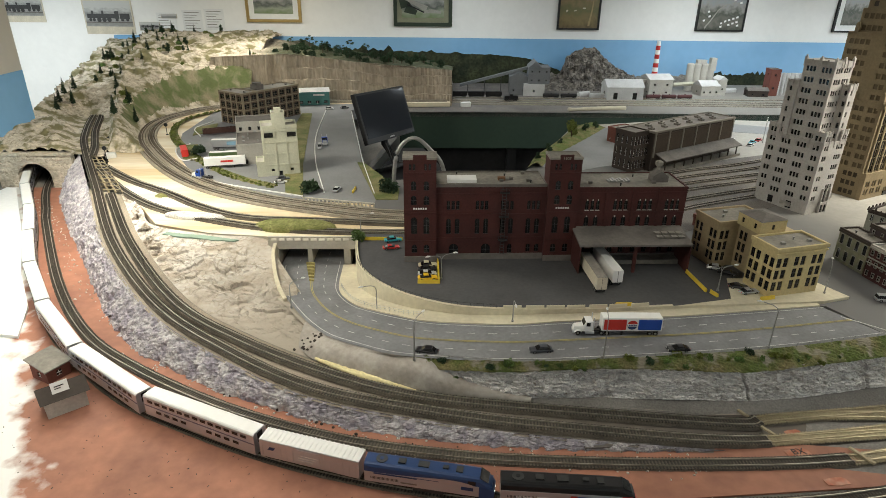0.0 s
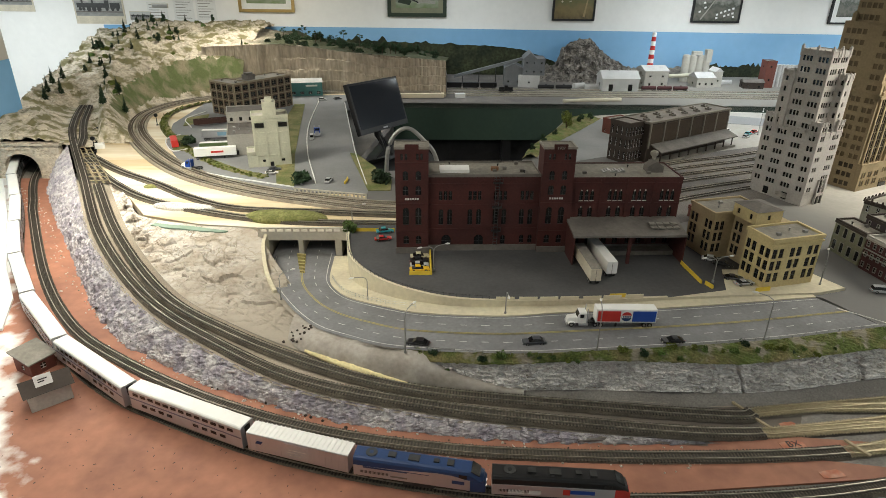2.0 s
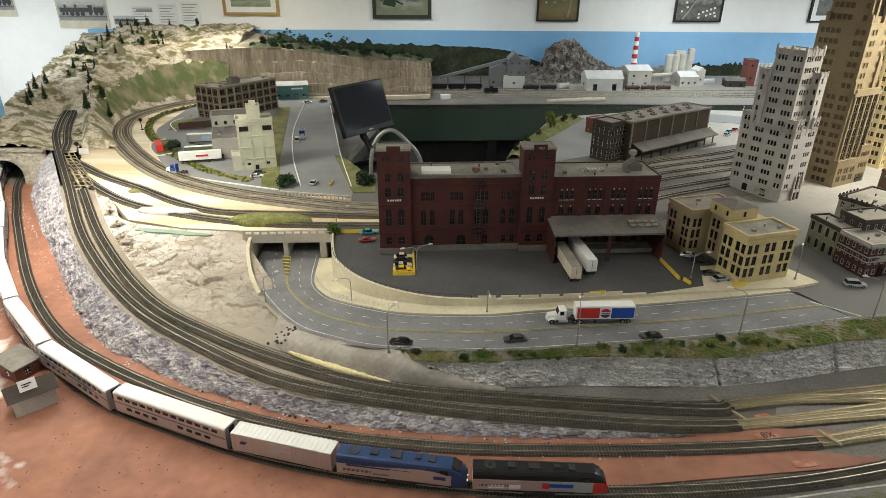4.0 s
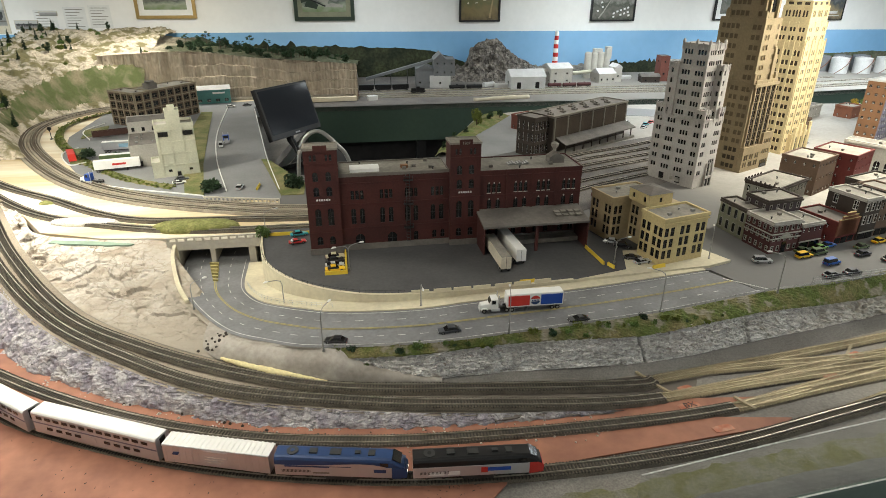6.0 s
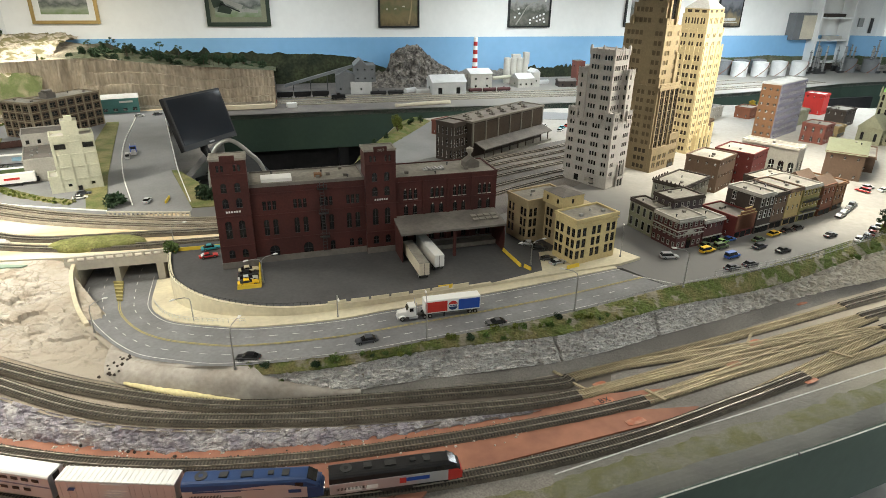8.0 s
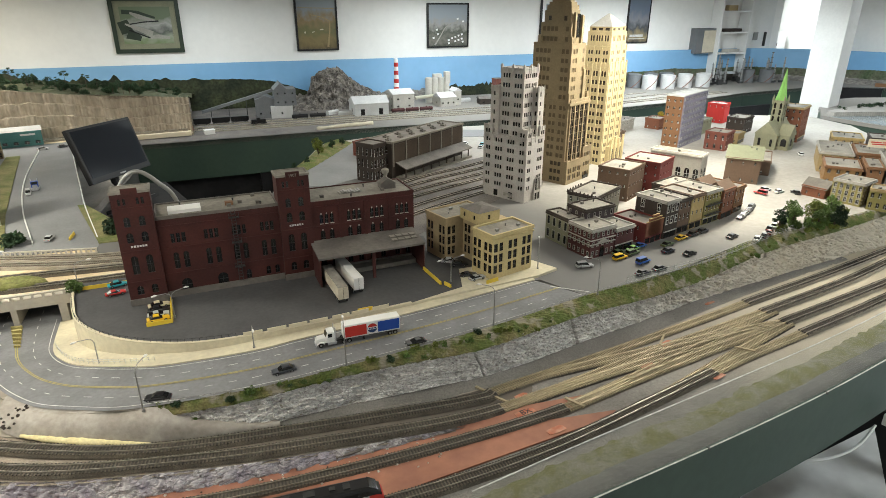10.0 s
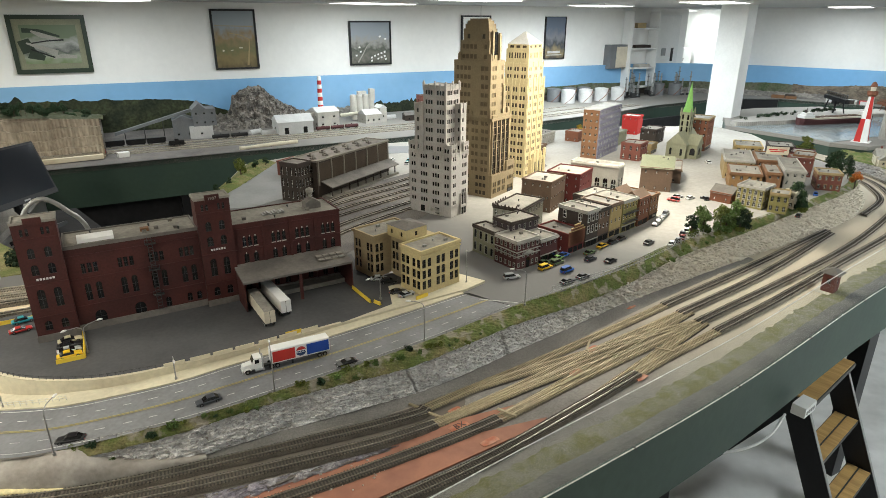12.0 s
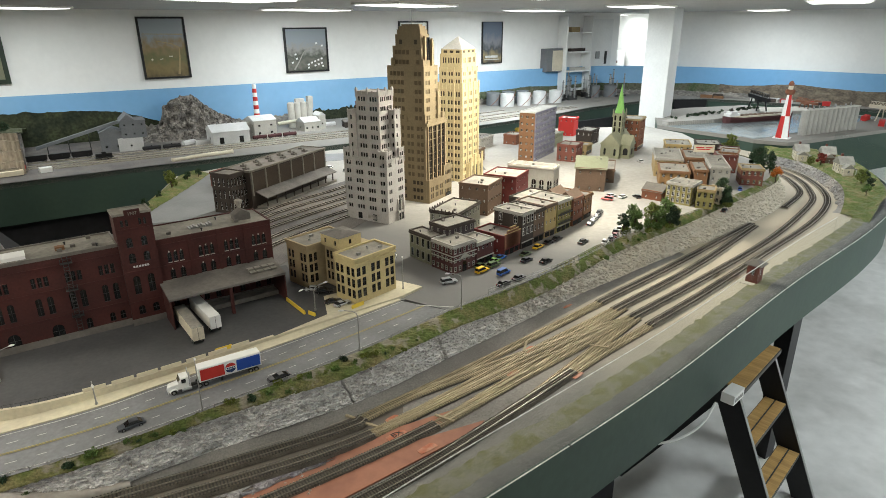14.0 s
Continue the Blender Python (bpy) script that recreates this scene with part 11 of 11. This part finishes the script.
def cottages():
    for x, y, a, wall, label in ((4.30, 1.235, 40, "w_cream", "white timber house with steep grey gables"), (4.115, 0.90, 48, "w_cream", "cream timber house with steep gables and porch"), (4.35, 1.10, 40, "w_brown", "brown timber house with mauve-grey roof")):
        t = thing("cottage", at(x, y, 0.990, a), label, "house", "cottages")
        block(t, -0.045, -0.035, 0.09, 0.07, -0.01, 0.05, wall, 2, (3, 2), (0.010, 0.014), "white", first=0.018, head=0.006)
        gable(t, -0.045, -0.035, 0.09, 0.07, 0.05, 0.04, "roofgrey", "y", 0.006)
        block(t, -0.085, -0.02, 0.04, 0.05, -0.01, 0.035, wall, 1, (1, 1), (0.010, 0.014), "white", first=0.018, head=0.006)
        gable(t, -0.085, -0.02, 0.04, 0.05, 0.035, 0.025, "roofgrey", "x", 0.005)
        mb = MB(); mb.box(-0.05, 0.05, -0.055, -0.035, 0.022, 0.026); obj("porch_roof", mb, M["roofgrey"], t)
        for b in (-0.045, 0.0, 0.045):
            mb = MB(); mb.box(b - 0.001, b + 0.001, -0.054, -0.052, -0.01, 0.022); obj("porch_post", mb, M["white"], t)
        mb = MB(); mb.box(0.02, 0.03, 0.0, 0.01, 0.05, 0.10); obj("chimney", mb, M["w_brick"], t)


# ---- the room's own things ----
def photo(name, cols, scale, seed):
    """A printed picture: hazy sky above, patchy ground below, blurred shapes."""
    m = bpy.data.materials.new(name)
    m.use_nodes = True
    n, l = m.node_tree.nodes, m.node_tree.links
    b = n["Principled BSDF"]
    tc, sep = n.new("ShaderNodeTexCoord"), n.new("ShaderNodeSeparateXYZ")
    l.new(tc.outputs["Generated"], sep.inputs[0])
    nz = n.new("ShaderNodeTexNoise")
    nz.inputs["Scale"].default_value, nz.inputs["Detail"].default_value = scale, 7
    mp = n.new("ShaderNodeMapping")
    mp.inputs["Location"].default_value = (seed, 0, seed)
    l.new(tc.outputs["Generated"], mp.inputs["Vector"])
    l.new(mp.outputs[0], nz.inputs["Vector"])
    ad = n.new("ShaderNodeMath")
    ad.operation = "MULTIPLY_ADD"
    ad.inputs[1].default_value = 0.55
    l.new(nz.outputs["Fac"], ad.inputs[0])
    l.new(sep.outputs["Z"], ad.inputs[2])
    rp = n.new("ShaderNodeValToRGB")
    e = rp.color_ramp.elements
    e[0].position, e[0].color = 0.25, (*cols[0], 1)
    e[1].position, e[1].color = 1.0, (*cols[-1], 1)
    for k, c in enumerate(cols[1:-1]):
        q = e.new(0.25 + 0.72 * (k + 1) / (len(cols) - 1))
        q.color = (*c, 1)
    l.new(ad.outputs[0], rp.inputs[0])
    l.new(rp.outputs[0], b.inputs["Base Color"])
    b.inputs["Roughness"].default_value = 0.35
    return m


def wall_pictures():
    field = photo("field_photo", [(0.10, 0.075, 0.03), (0.20, 0.15, 0.06), (0.13, 0.13, 0.05), (0.24, 0.17, 0.08), (0.25, 0.28, 0.30)], 7, 1)
    plant = photo("plant_photo", [(0.05, 0.06, 0.04), (0.16, 0.15, 0.13), (0.07, 0.08, 0.06), (0.30, 0.29, 0.27), (0.28, 0.31, 0.34)], 9, 4)
    engine = photo("engine_photo", [(0.16, 0.22, 0.10), (0.30, 0.33, 0.25), (0.09, 0.10, 0.09), (0.36, 0.36, 0.34), (0.13, 0.17, 0.10)], 5, 7)
    mono = photo("mono_photo", [(0.30, 0.30, 0.28), (0.20, 0.20, 0.19), (0.34, 0.34, 0.32), (0.24, 0.24, 0.23), (0.5, 0.5, 0.48)], 9, 9)
    poster = photo("poster_print", [(0.03, 0.03, 0.03), (0.28, 0.22, 0.12), (0.05, 0.06, 0.07), (0.20, 0.20, 0.22), (0.12, 0.15, 0.20)], 5, 12)

    def framed(x0, x1, z0, z1, border, wide, mount, print_, label, mm=0.04):
        t = thing("framed_picture", at((x0 + x1) / 2, 4.449, (z0 + z1) / 2), label, "picture", "wall pictures")
        w, h = (x1 - x0) / 2, (z1 - z0) / 2
        for nm, b in (("top", (-w, w, h - wide, h)), ("bottom", (-w, w, -h, -h + wide)), ("left", (-w, -w + wide, -h + wide, h - wide)), ("right", (w - wide, w, -h + wide, h - wide))):
            mb = MB(); mb.hexa([(b[0], -0.022, b[2]), (b[1], -0.022, b[2]), (b[1], 0, b[2]), (b[0], 0, b[2]), (b[0], -0.022, b[3]), (b[1], -0.022, b[3]), (b[1], 0, b[3]), (b[0], 0, b[3])]); obj("moulding", mb, M[border], t)
        iw, ih = w - wide, h - wide
        if mount:
            mb = MB(); mb.box(-iw, iw, -0.012, -0.004, -ih, ih); obj("mount", mb, M[mount], t); iw -= mm; ih -= mm
        mb = MB(); mb.box(-iw, iw, -0.014, -0.0125, -ih, ih); obj("print", mb, print_, t)
        return t

    def inked(t, name, m, shapes, d=0.0145):
        """Shapes printed on a picture: each a run of (x, z, half width)."""
        for run in shapes:
            mb = MB()
            for (xa, za, wa), (xb, zb, wb) in zip(run, run[1:]):
                n = Vector((za - zb, xb - xa)).normalized()
                q = [(xa - n.x * wa, za - n.y * wa), (xb - n.x * wb, zb - n.y * wb), (xb + n.x * wb, zb + n.y * wb), (xa + n.x * wa, za + n.y * wa)]
                mb.hexa([(x, y, z) for y in (-d, -0.0135) for x, z in q])
            obj(name, mb, m, t)
    framed(-1.327, -0.905, 1.468, 1.80, "gold", 0.022, "white", engine, "gold-framed railway print with white mount")
    p = framed(-0.195, 0.258, 1.448, 1.822, "darkgreen", 0.028, "w_sage", engine, "dark green framed aerial train photograph", 0.035)
    inked(p, "printed_hill", M["darkgreen"], [[(-0.155, 0.03, 0.035), (-0.13, -0.05, 0.04), (-0.05, -0.09, 0.016)], [(-0.15, 0.09, 0.015), (-0.05, 0.085, 0.012), (0.06, 0.05, 0.006)]])
    inked(p, "printed_cliff", M["w_grey"], [[(-0.10, 0.085, 0.006), (-0.05, 0.06, 0.016), (0.06, 0.03, 0.006)], [(0.0, -0.085, 0.008), (0.06, -0.075, 0.014), (0.14, -0.085, 0.01)]], 0.0150)
    inked(p, "printed_train", M["w_grey"], [[(-0.14, 0.01, 0.005), (-0.04, -0.03, 0.016), (0.03, -0.06, 0.021)]], 0.0155)
    inked(p, "printed_bridge", M["black"], [[(-0.11, 0.008, 0.004), (-0.02, 0.022, 0.004), (0.08, 0.028, 0.005)], [(-0.12, -0.03, 0.004), (0.01, -0.085, 0.005)]], 0.0160)
    p = framed(1.078, 1.408, 1.432, 1.868, "black", 0.014, None, field, "black-framed aerial photograph of brown fields")
    inked(p, "printed_road", M["w_tan"], [[(-0.05, 0.05, 0.002), (0.05, 0.03, 0.003), (0.105, 0.0, 0.004), (0.10, -0.07, 0.005), (0.08, -0.19, 0.008)], [(-0.14, 0.10, 0.002), (0.14, 0.095, 0.003)]], 0.0150)
    inked(p, "printed_roof", M["w_cream"], [[(0.025, -0.06, 0.004), (0.05, -0.06, 0.005)], [(-0.10, -0.085, 0.006), (-0.09, -0.075, 0.006)], [(-0.04, -0.08, 0.003), (-0.02, -0.075, 0.003)]], 0.0150)
    p = framed(2.168, 2.548, 1.43, 1.785, "black", 0.013, None, plant, "black-framed aerial photograph of storage tanks")
    inked(p, "printed_road", M["w_grey"], [[(0.09, 0.03, 0.002), (0.02, 0.015, 0.003), (-0.03, -0.02, 0.004), (-0.08, -0.10, 0.005), (-0.12, -0.155, 0.006)]], 0.0150)
    inked(p, "printed_tank", M["white"], [[(x, z, 0.007), (x + 0.016, z + 0.004, 0.007)] for x, z in ((0.0, -0.12), (0.03, -0.105), (0.06, -0.095), (0.09, -0.085), (0.12, -0.075), (0.06, -0.13), (0.09, -0.12), (0.12, -0.11), (0.0, -0.145), (0.13, -0.135), (-0.11, -0.035), (-0.10, -0.07), (-0.14, -0.10), (0.08, 0.05), (0.13, 0.03))], 0.0155)
    framed(3.259, 3.574, 1.43, 1.832, "black", 0.013, "white", plant, "black-framed print behind the towers")
    framed(4.218, 4.474, 1.425, 1.825, "black", 0.006, None, poster, "dark travel poster of a streamlined train")
    mb = MB()
    for k, (a, b, c) in enumerate(((0.04, 0.20, 0.055), (0.03, 0.22, 0.035))):
        mb.box(4.218 + a, 4.218 + b, 4.432, 4.4335, 1.425 + c, 1.425 + c + (0.022 if k == 0 else 0.008))
    obj("poster_lettering", mb, M["linewhite"], label="pale script lettering on the poster", category="lettering")
    for x0, x1, z0, z1, pr, lab in ((-3.19, -2.87, 1.452, 1.66, mono, "unframed black and white engine photograph"), (-2.575, -2.20, 1.37, 1.62, mono, "large pale engine photograph on paper"), (-2.165, -2.005, 1.398, 1.462, mono, "small black and white locomotive photograph"), (-1.987, -1.865, 1.488, 1.52, mono, "narrow dark photograph strip")):
        t = thing("wall_photograph", at((x0 + x1) / 2, 4.449, (z0 + z1) / 2), lab, "picture", "wall photographs")
        w, h = (x1 - x0) / 2, (z1 - z0) / 2
        mb = MB(); mb.box(-w, w, -0.004, 0, -h, h); obj("paper", mb, M["w_cream"], t)
        mb = MB(); mb.box(-w * 0.94, w * 0.94, -0.006, -0.0045, -h * (0.55 if h > 0.1 else 0.9), h * 0.92); obj("print", mb, pr, t)
        if h > 0.03:
            mb = MB()
            zr, L = -h * 0.22, w * 0.86
            mb.box(-L, L * 0.30, -0.0075, -0.0062, zr + h * 0.14, zr + h * 0.40)
            mb.box(L * 0.30, L * 0.50, -0.0075, -0.0062, zr + h * 0.10, zr + h * 0.56)
            mb.box(L * 0.54, L, -0.0075, -0.0062, zr + h * 0.10, zr + h * 0.42)
            for a in (-0.78, -0.30):
                mb.box(L * a, L * (a + 0.09), -0.0075, -0.0062, zr + h * 0.38, zr + h * 0.58)
            for q, a in enumerate((-0.86, -0.70, -0.46, -0.22, 0.02, 0.38, 0.64, 0.88)):
                mb.tube([(L * a, -0.0076, zr + h * 0.06), (L * a, -0.0062, zr + h * 0.06)], min(L * 0.105, h * 0.15) * (1 if 1 < q < 5 else 0.7), 12)
            obj("printed_engine", mb, M["darkmetal"], t)
            mb = MB(); mb.box(-w * 0.94, w * 0.94, -0.0070, -0.0062, zr - h * 0.12, zr - h * 0.06); obj("printed_rail", mb, M["roofdark"], t)
    for k, (x, zz) in enumerate(((-1.95, 1.43), (-1.75, 1.45), (-1.58, 1.46))):
        t = thing("caption_sheet", at(x, 4.449, zz), "white caption sheet with small grey print", "paper", "caption sheets")
        mb = MB(); mb.box(-0.075, 0.075, -0.002, 0, -0.055, 0.10); obj("paper", mb, M["white"], t)
        mb = MB()
        for q in range(7):
            mb.box(-0.06, 0.055 - 0.02 * (q % 3), -0.003, -0.0022, 0.08 - 0.019 * q, 0.084 - 0.019 * q)
        obj("print_lines", mb, M["roofgrey"], t, kind="stuff")


M["darkgreen"] = mat("darkgreen", (0.03, 0.045, 0.03), rough=0.4, var=0.1, scale=60, bump=0.05)


def room_things():
    # monitor tilted beside the pit
    ux = Vector((0.579, 0.815, -0.011)).normalized()
    up = Vector((-0.305, 0.229, 0.924))
    up = (up - ux * up.dot(ux)).normalized()
    nrm = ux.cross(up)
    m = Matrix(((ux.x, -nrm.x, up.x, -0.141), (ux.y, -nrm.y, up.y, 2.60), (ux.z, -nrm.z, up.z, 1.149), (0, 0, 0, 1)))
    m = m @ Matrix.Rotation(math.radians(1.4), 4, 'Z') @ Matrix.Rotation(math.radians(3.1), 4, 'X')
    t = thing("computer_monitor", m, "black flat computer monitor tilted back, screen off", "monitor")
    w, h = 0.2015, 0.122
    mb = MB(); mb.loft([[(-w * s, y, -h * s - 0.012 * (1 - 0)), (w * s, y, -h * s - 0.012), (w * s, y, h * s), (-w * s, y, h * s)] for s, y in ((0.985, -0.004), (1.0, 0.0), (1.0, 0.02), (0.8, 0.05))]); obj("case", mb, M["black"], t)
    mb = MB(); mb.box(-w + 0.014, w - 0.014, -0.0055, -0.0042, -h + 0.014, h - 0.012); obj("screen", mb, M["screen"], t, label="dark glossy screen")
    mb = MB(); mb.box(-0.018, 0.018, -0.0058, -0.0045, -h - 0.004, -h + 0.003); obj("badge", mb, M["metal"], t)
    mb = MB(); mb.tube([(0, 0.04, -0.05), (0.0, 0.06, -0.15), (0.0, 0.02, -0.27)], 0.02, 10); mb.box(-0.10, 0.10, -0.05, 0.10, -0.285, -0.268); obj("stand", mb, M["black"], t)
    # dark console below it
    mb = MB(); mb.prism([(-0.22, 2.22), (0.02, 1.76), (0.20, 1.78), (0.22, 2.35), (0.05, 3.0), (-0.10, 3.0)], FLOOR, 0.86)
    obj("console_cabinet", mb, M["skirt"], label="low black operator console in the pit", category="cabinet")
    mb = MB(); mb.tube([tuple(p) for p in spline([(-0.040, 1.62, 0.86), (-0.038, 1.60, 1.12), (-0.015, 1.60, 1.225), (0.040, 1.60, 1.264), (0.100, 1.60, 1.218), (0.15, 1.62, 1.13), (0.18, 1.66, 0.86)], 0.012)], 0.0075, 12)
    obj("flexible_conduit", mb, M["metal"], label="grey flexible conduit arching up from the pit", category="conduit", smooth=True)
    # step ladder
    t = thing("step_ladder", at(2.50, 0.075, FLOOR, 11.5), "black step ladder with worn yellow wooden treads", "ladder")
    W, lean = 0.345, 0.43

    def board(name, mat_, x0, x1, ya, yb, z0, z1, slope0, label=""):
        """A board between two levels that follows the ladder's lean."""
        mb = MB(); a, b = slope0 * z0, slope0 * z1
        mb.hexa([(x0, ya + a, z0), (x1, ya + a, z0), (x1, yb + a, z0), (x0, yb + a, z0), (x0, ya + b, z1), (x1, ya + b, z1), (x1, yb + b, z1), (x0, yb + b, z1)])
        return obj(name, mb, M[mat_], t, label=label)
    for x in (-W - 0.016, 0.0):
        st = board("stringer", "black", x, x + 0.016, 0.0, 0.085, 0, 0.575, lean)
        mb = MB(); mb.hexa([(x + 0.001, -0.0012, 0.004), (x + 0.015, -0.0012, 0.004), (x + 0.015, 0.0, 0.004), (x + 0.001, 0.0, 0.004), (x + 0.001, lean * 0.56 - 0.0012, 0.56), (x + 0.015, lean * 0.56 - 0.0012, 0.56), (x + 0.015, lean * 0.56, 0.56), (x + 0.001, lean * 0.56, 0.56)]); obj("edge", mb, M["metal"], st, label="worn bare front edge")
        board("rear_leg", "black", x + 0.002, x + 0.014, 0.62, 0.66, 0, 0.54, -0.62)
    for z in (0.205, 0.39):
        tr = board("tread", "darkmetal", -W, 0.0, 0.002, 0.080, z - 0.02, z - 0.003, 0)
        tr.matrix_basis = pose(0, lean * z, 0)
        for y0 in (0.003, 0.043):
            mb = MB(); mb.box(-W + 0.004, -0.004, y0, y0 + 0.034, z - 0.003, z); obj("tread_strip", mb, M["woodstep"], tr, label="worn yellow wooden strip")
    cap = board("top_step", "darkmetal", -W - 0.02, 0.02, lean * 0.575 - 0.02, lean * 0.575 + 0.12, 0.575, 0.592, 0)
    mb = MB(); mb.box(-W - 0.016, 0.016, lean * 0.575 - 0.016, lean * 0.575 + 0.116, 0.592, 0.597); obj("tread_strip", mb, M["woodstep"], cap)
    for z in (0.09, 0.30):
        board("brace", "black", -W, 0.0, 0.625 - 0.62 * z, 0.640 - 0.62 * z, z, z + 0.03, 0)
    # socket box and lead on the valance
    t = thing("socket_box", at(1.853, 0.158, 0.768, 9), "white plastic socket box hanging on the valance", "socket box")
    mb = MB(); mb.loft([[(-0.035, y, -0.014), (0.035, y, -0.014), (0.035, y, 0.018), (-0.035, y, 0.018)] for y in (-0.038, 0.0)]); obj("body", mb, M["white"], t)
    for k in range(4):
        mb = MB(); mb.box(-0.026 + 0.014 * k, -0.018 + 0.014 * k, -0.0392, -0.0378, -0.005, 0.006); obj("socket", mb, M["metal"], t)
    mb = MB(); mb.tube([tuple(p) for p in spline([(1.79, 0.15, 0.76), (1.70, 0.13, 0.735), (1.60, 0.14, 0.72), (1.5, 0.2, 0.70)], 0.02)], 0.0035, 8); obj("power_lead", mb, M["white"], label="thin white power lead", category="cable")
    # shelves, cabinet and door at the far corner
    t = thing("bookshelf", at(5.46, 4.42, FLOOR), "narrow white open bookshelf with few items", "shelf")
    for a in (-0.19, 0.19):
        mb = MB(); mb.box(a - 0.01, a + 0.01, -0.12, 0.02, 0, 1.83); obj("side", mb, M["white"], t)
    for k in range(9):
        mb = MB(); mb.box(-0.18, 0.18, -0.12, 0.02, 0.05 + 0.2 * k, 0.065 + 0.2 * k); obj("shelf", mb, M["white"], t)
    for x, zz, w, hgt, c in ((5.40, 1.66, 0.12, 0.05, "w_tan"), (5.45, 1.465, 0.22, 0.03, "w_dark"), (5.50, 1.265, 0.15, 0.03, "w_lgrey")):
        mb = MB(); mb.box(-w / 2, w / 2, -0.05, 0.04, 0, hgt); mb.box(-w / 2 + 0.004, w / 2 - 0.004, -0.051, -0.049, 0.004, hgt - 0.004); obj("book", mb, M[c], label="thick flat book lying on the shelf", category="book", group="books", m=at(x, 4.36, FLOOR + round((zz - FLOOR - 0.065) / 0.2) * 0.2 + 0.0655))
    t = thing("wall_cabinet", at(5.15, 4.45, 1.44), "grey wall box with a beige door", "cabinet")
    mb = MB(); mb.box(-0.12, 0.12, -0.10, 0, -0.13, 0.11); obj("body", mb, M["w_plant"], t)
    mb = MB(); mb.box(-0.04, 0.11, -0.104, -0.10, -0.12, 0.09); obj("door", mb, M["w_cream"], t)
    t = thing("door_1", at(5.92, 4.449, FLOOR), "plain white flush door with fittings", "door", kind="structure")
    mb = MB(); mb.box(-0.24, 0.20, -0.02, 0, 0, 1.80); obj("door_leaf", mb, M["white"], t)
    mb = MB(); mb.box(-0.06, 0.0, -0.03, -0.02, 1.37, 1.45); obj("switch_plate", mb, M["metal"], t)
    mb = MB(); mb.tube([(0.10, -0.03, 1.31), (0.10, -0.03, 1.45)], 0.014, 8); obj("door_handle", mb, M["darkmetal"], t)
    # white storage locker in the recess, with red letter marks and a grey stack on it
    t = thing("storage_locker", at(6.85, 5.30, FLOOR, -8), "white storage locker with dark red letter marks", "locker")
    mb = MB(); mb.box(-0.30, 0.30, -0.20, 0.18, 0, 1.41); obj("body", mb, M["white"], t)
    mb = MB(); mb.box(0.02, 0.09, -0.203, -0.20, 1.27, 1.285); mb.box(0.02, 0.035, -0.203, -0.20, 1.23, 1.27); mb.box(0.02, 0.09, -0.203, -0.20, 1.215, 1.23); mb.box(0.12, 0.135, -0.203, -0.20, 1.215, 1.285); mb.box(0.135, 0.18, -0.203, -0.20, 1.25, 1.285); obj("letter_marks", mb, M["w_maroon"], t)
    mb = MB(); mb.box(-0.22, 0.2, -0.12, 0.12, 0, 0.05); mb.box(-0.16, 0.22, -0.10, 0.12, 0.05, 0.11); obj("paper_stack", mb, M["w_plant"], label="untidy grey stack on the locker", category="stack", m=at(6.85, 5.30, FLOOR + 1.411, 4))


M["screen"] = mat("screen", (0.020, 0.023, 0.030), rough=0.10, var=0.02, scale=30, bump=0.0, spec=0.25)

far_works()
harbour()
cottages()
wall_pictures()
room_things()
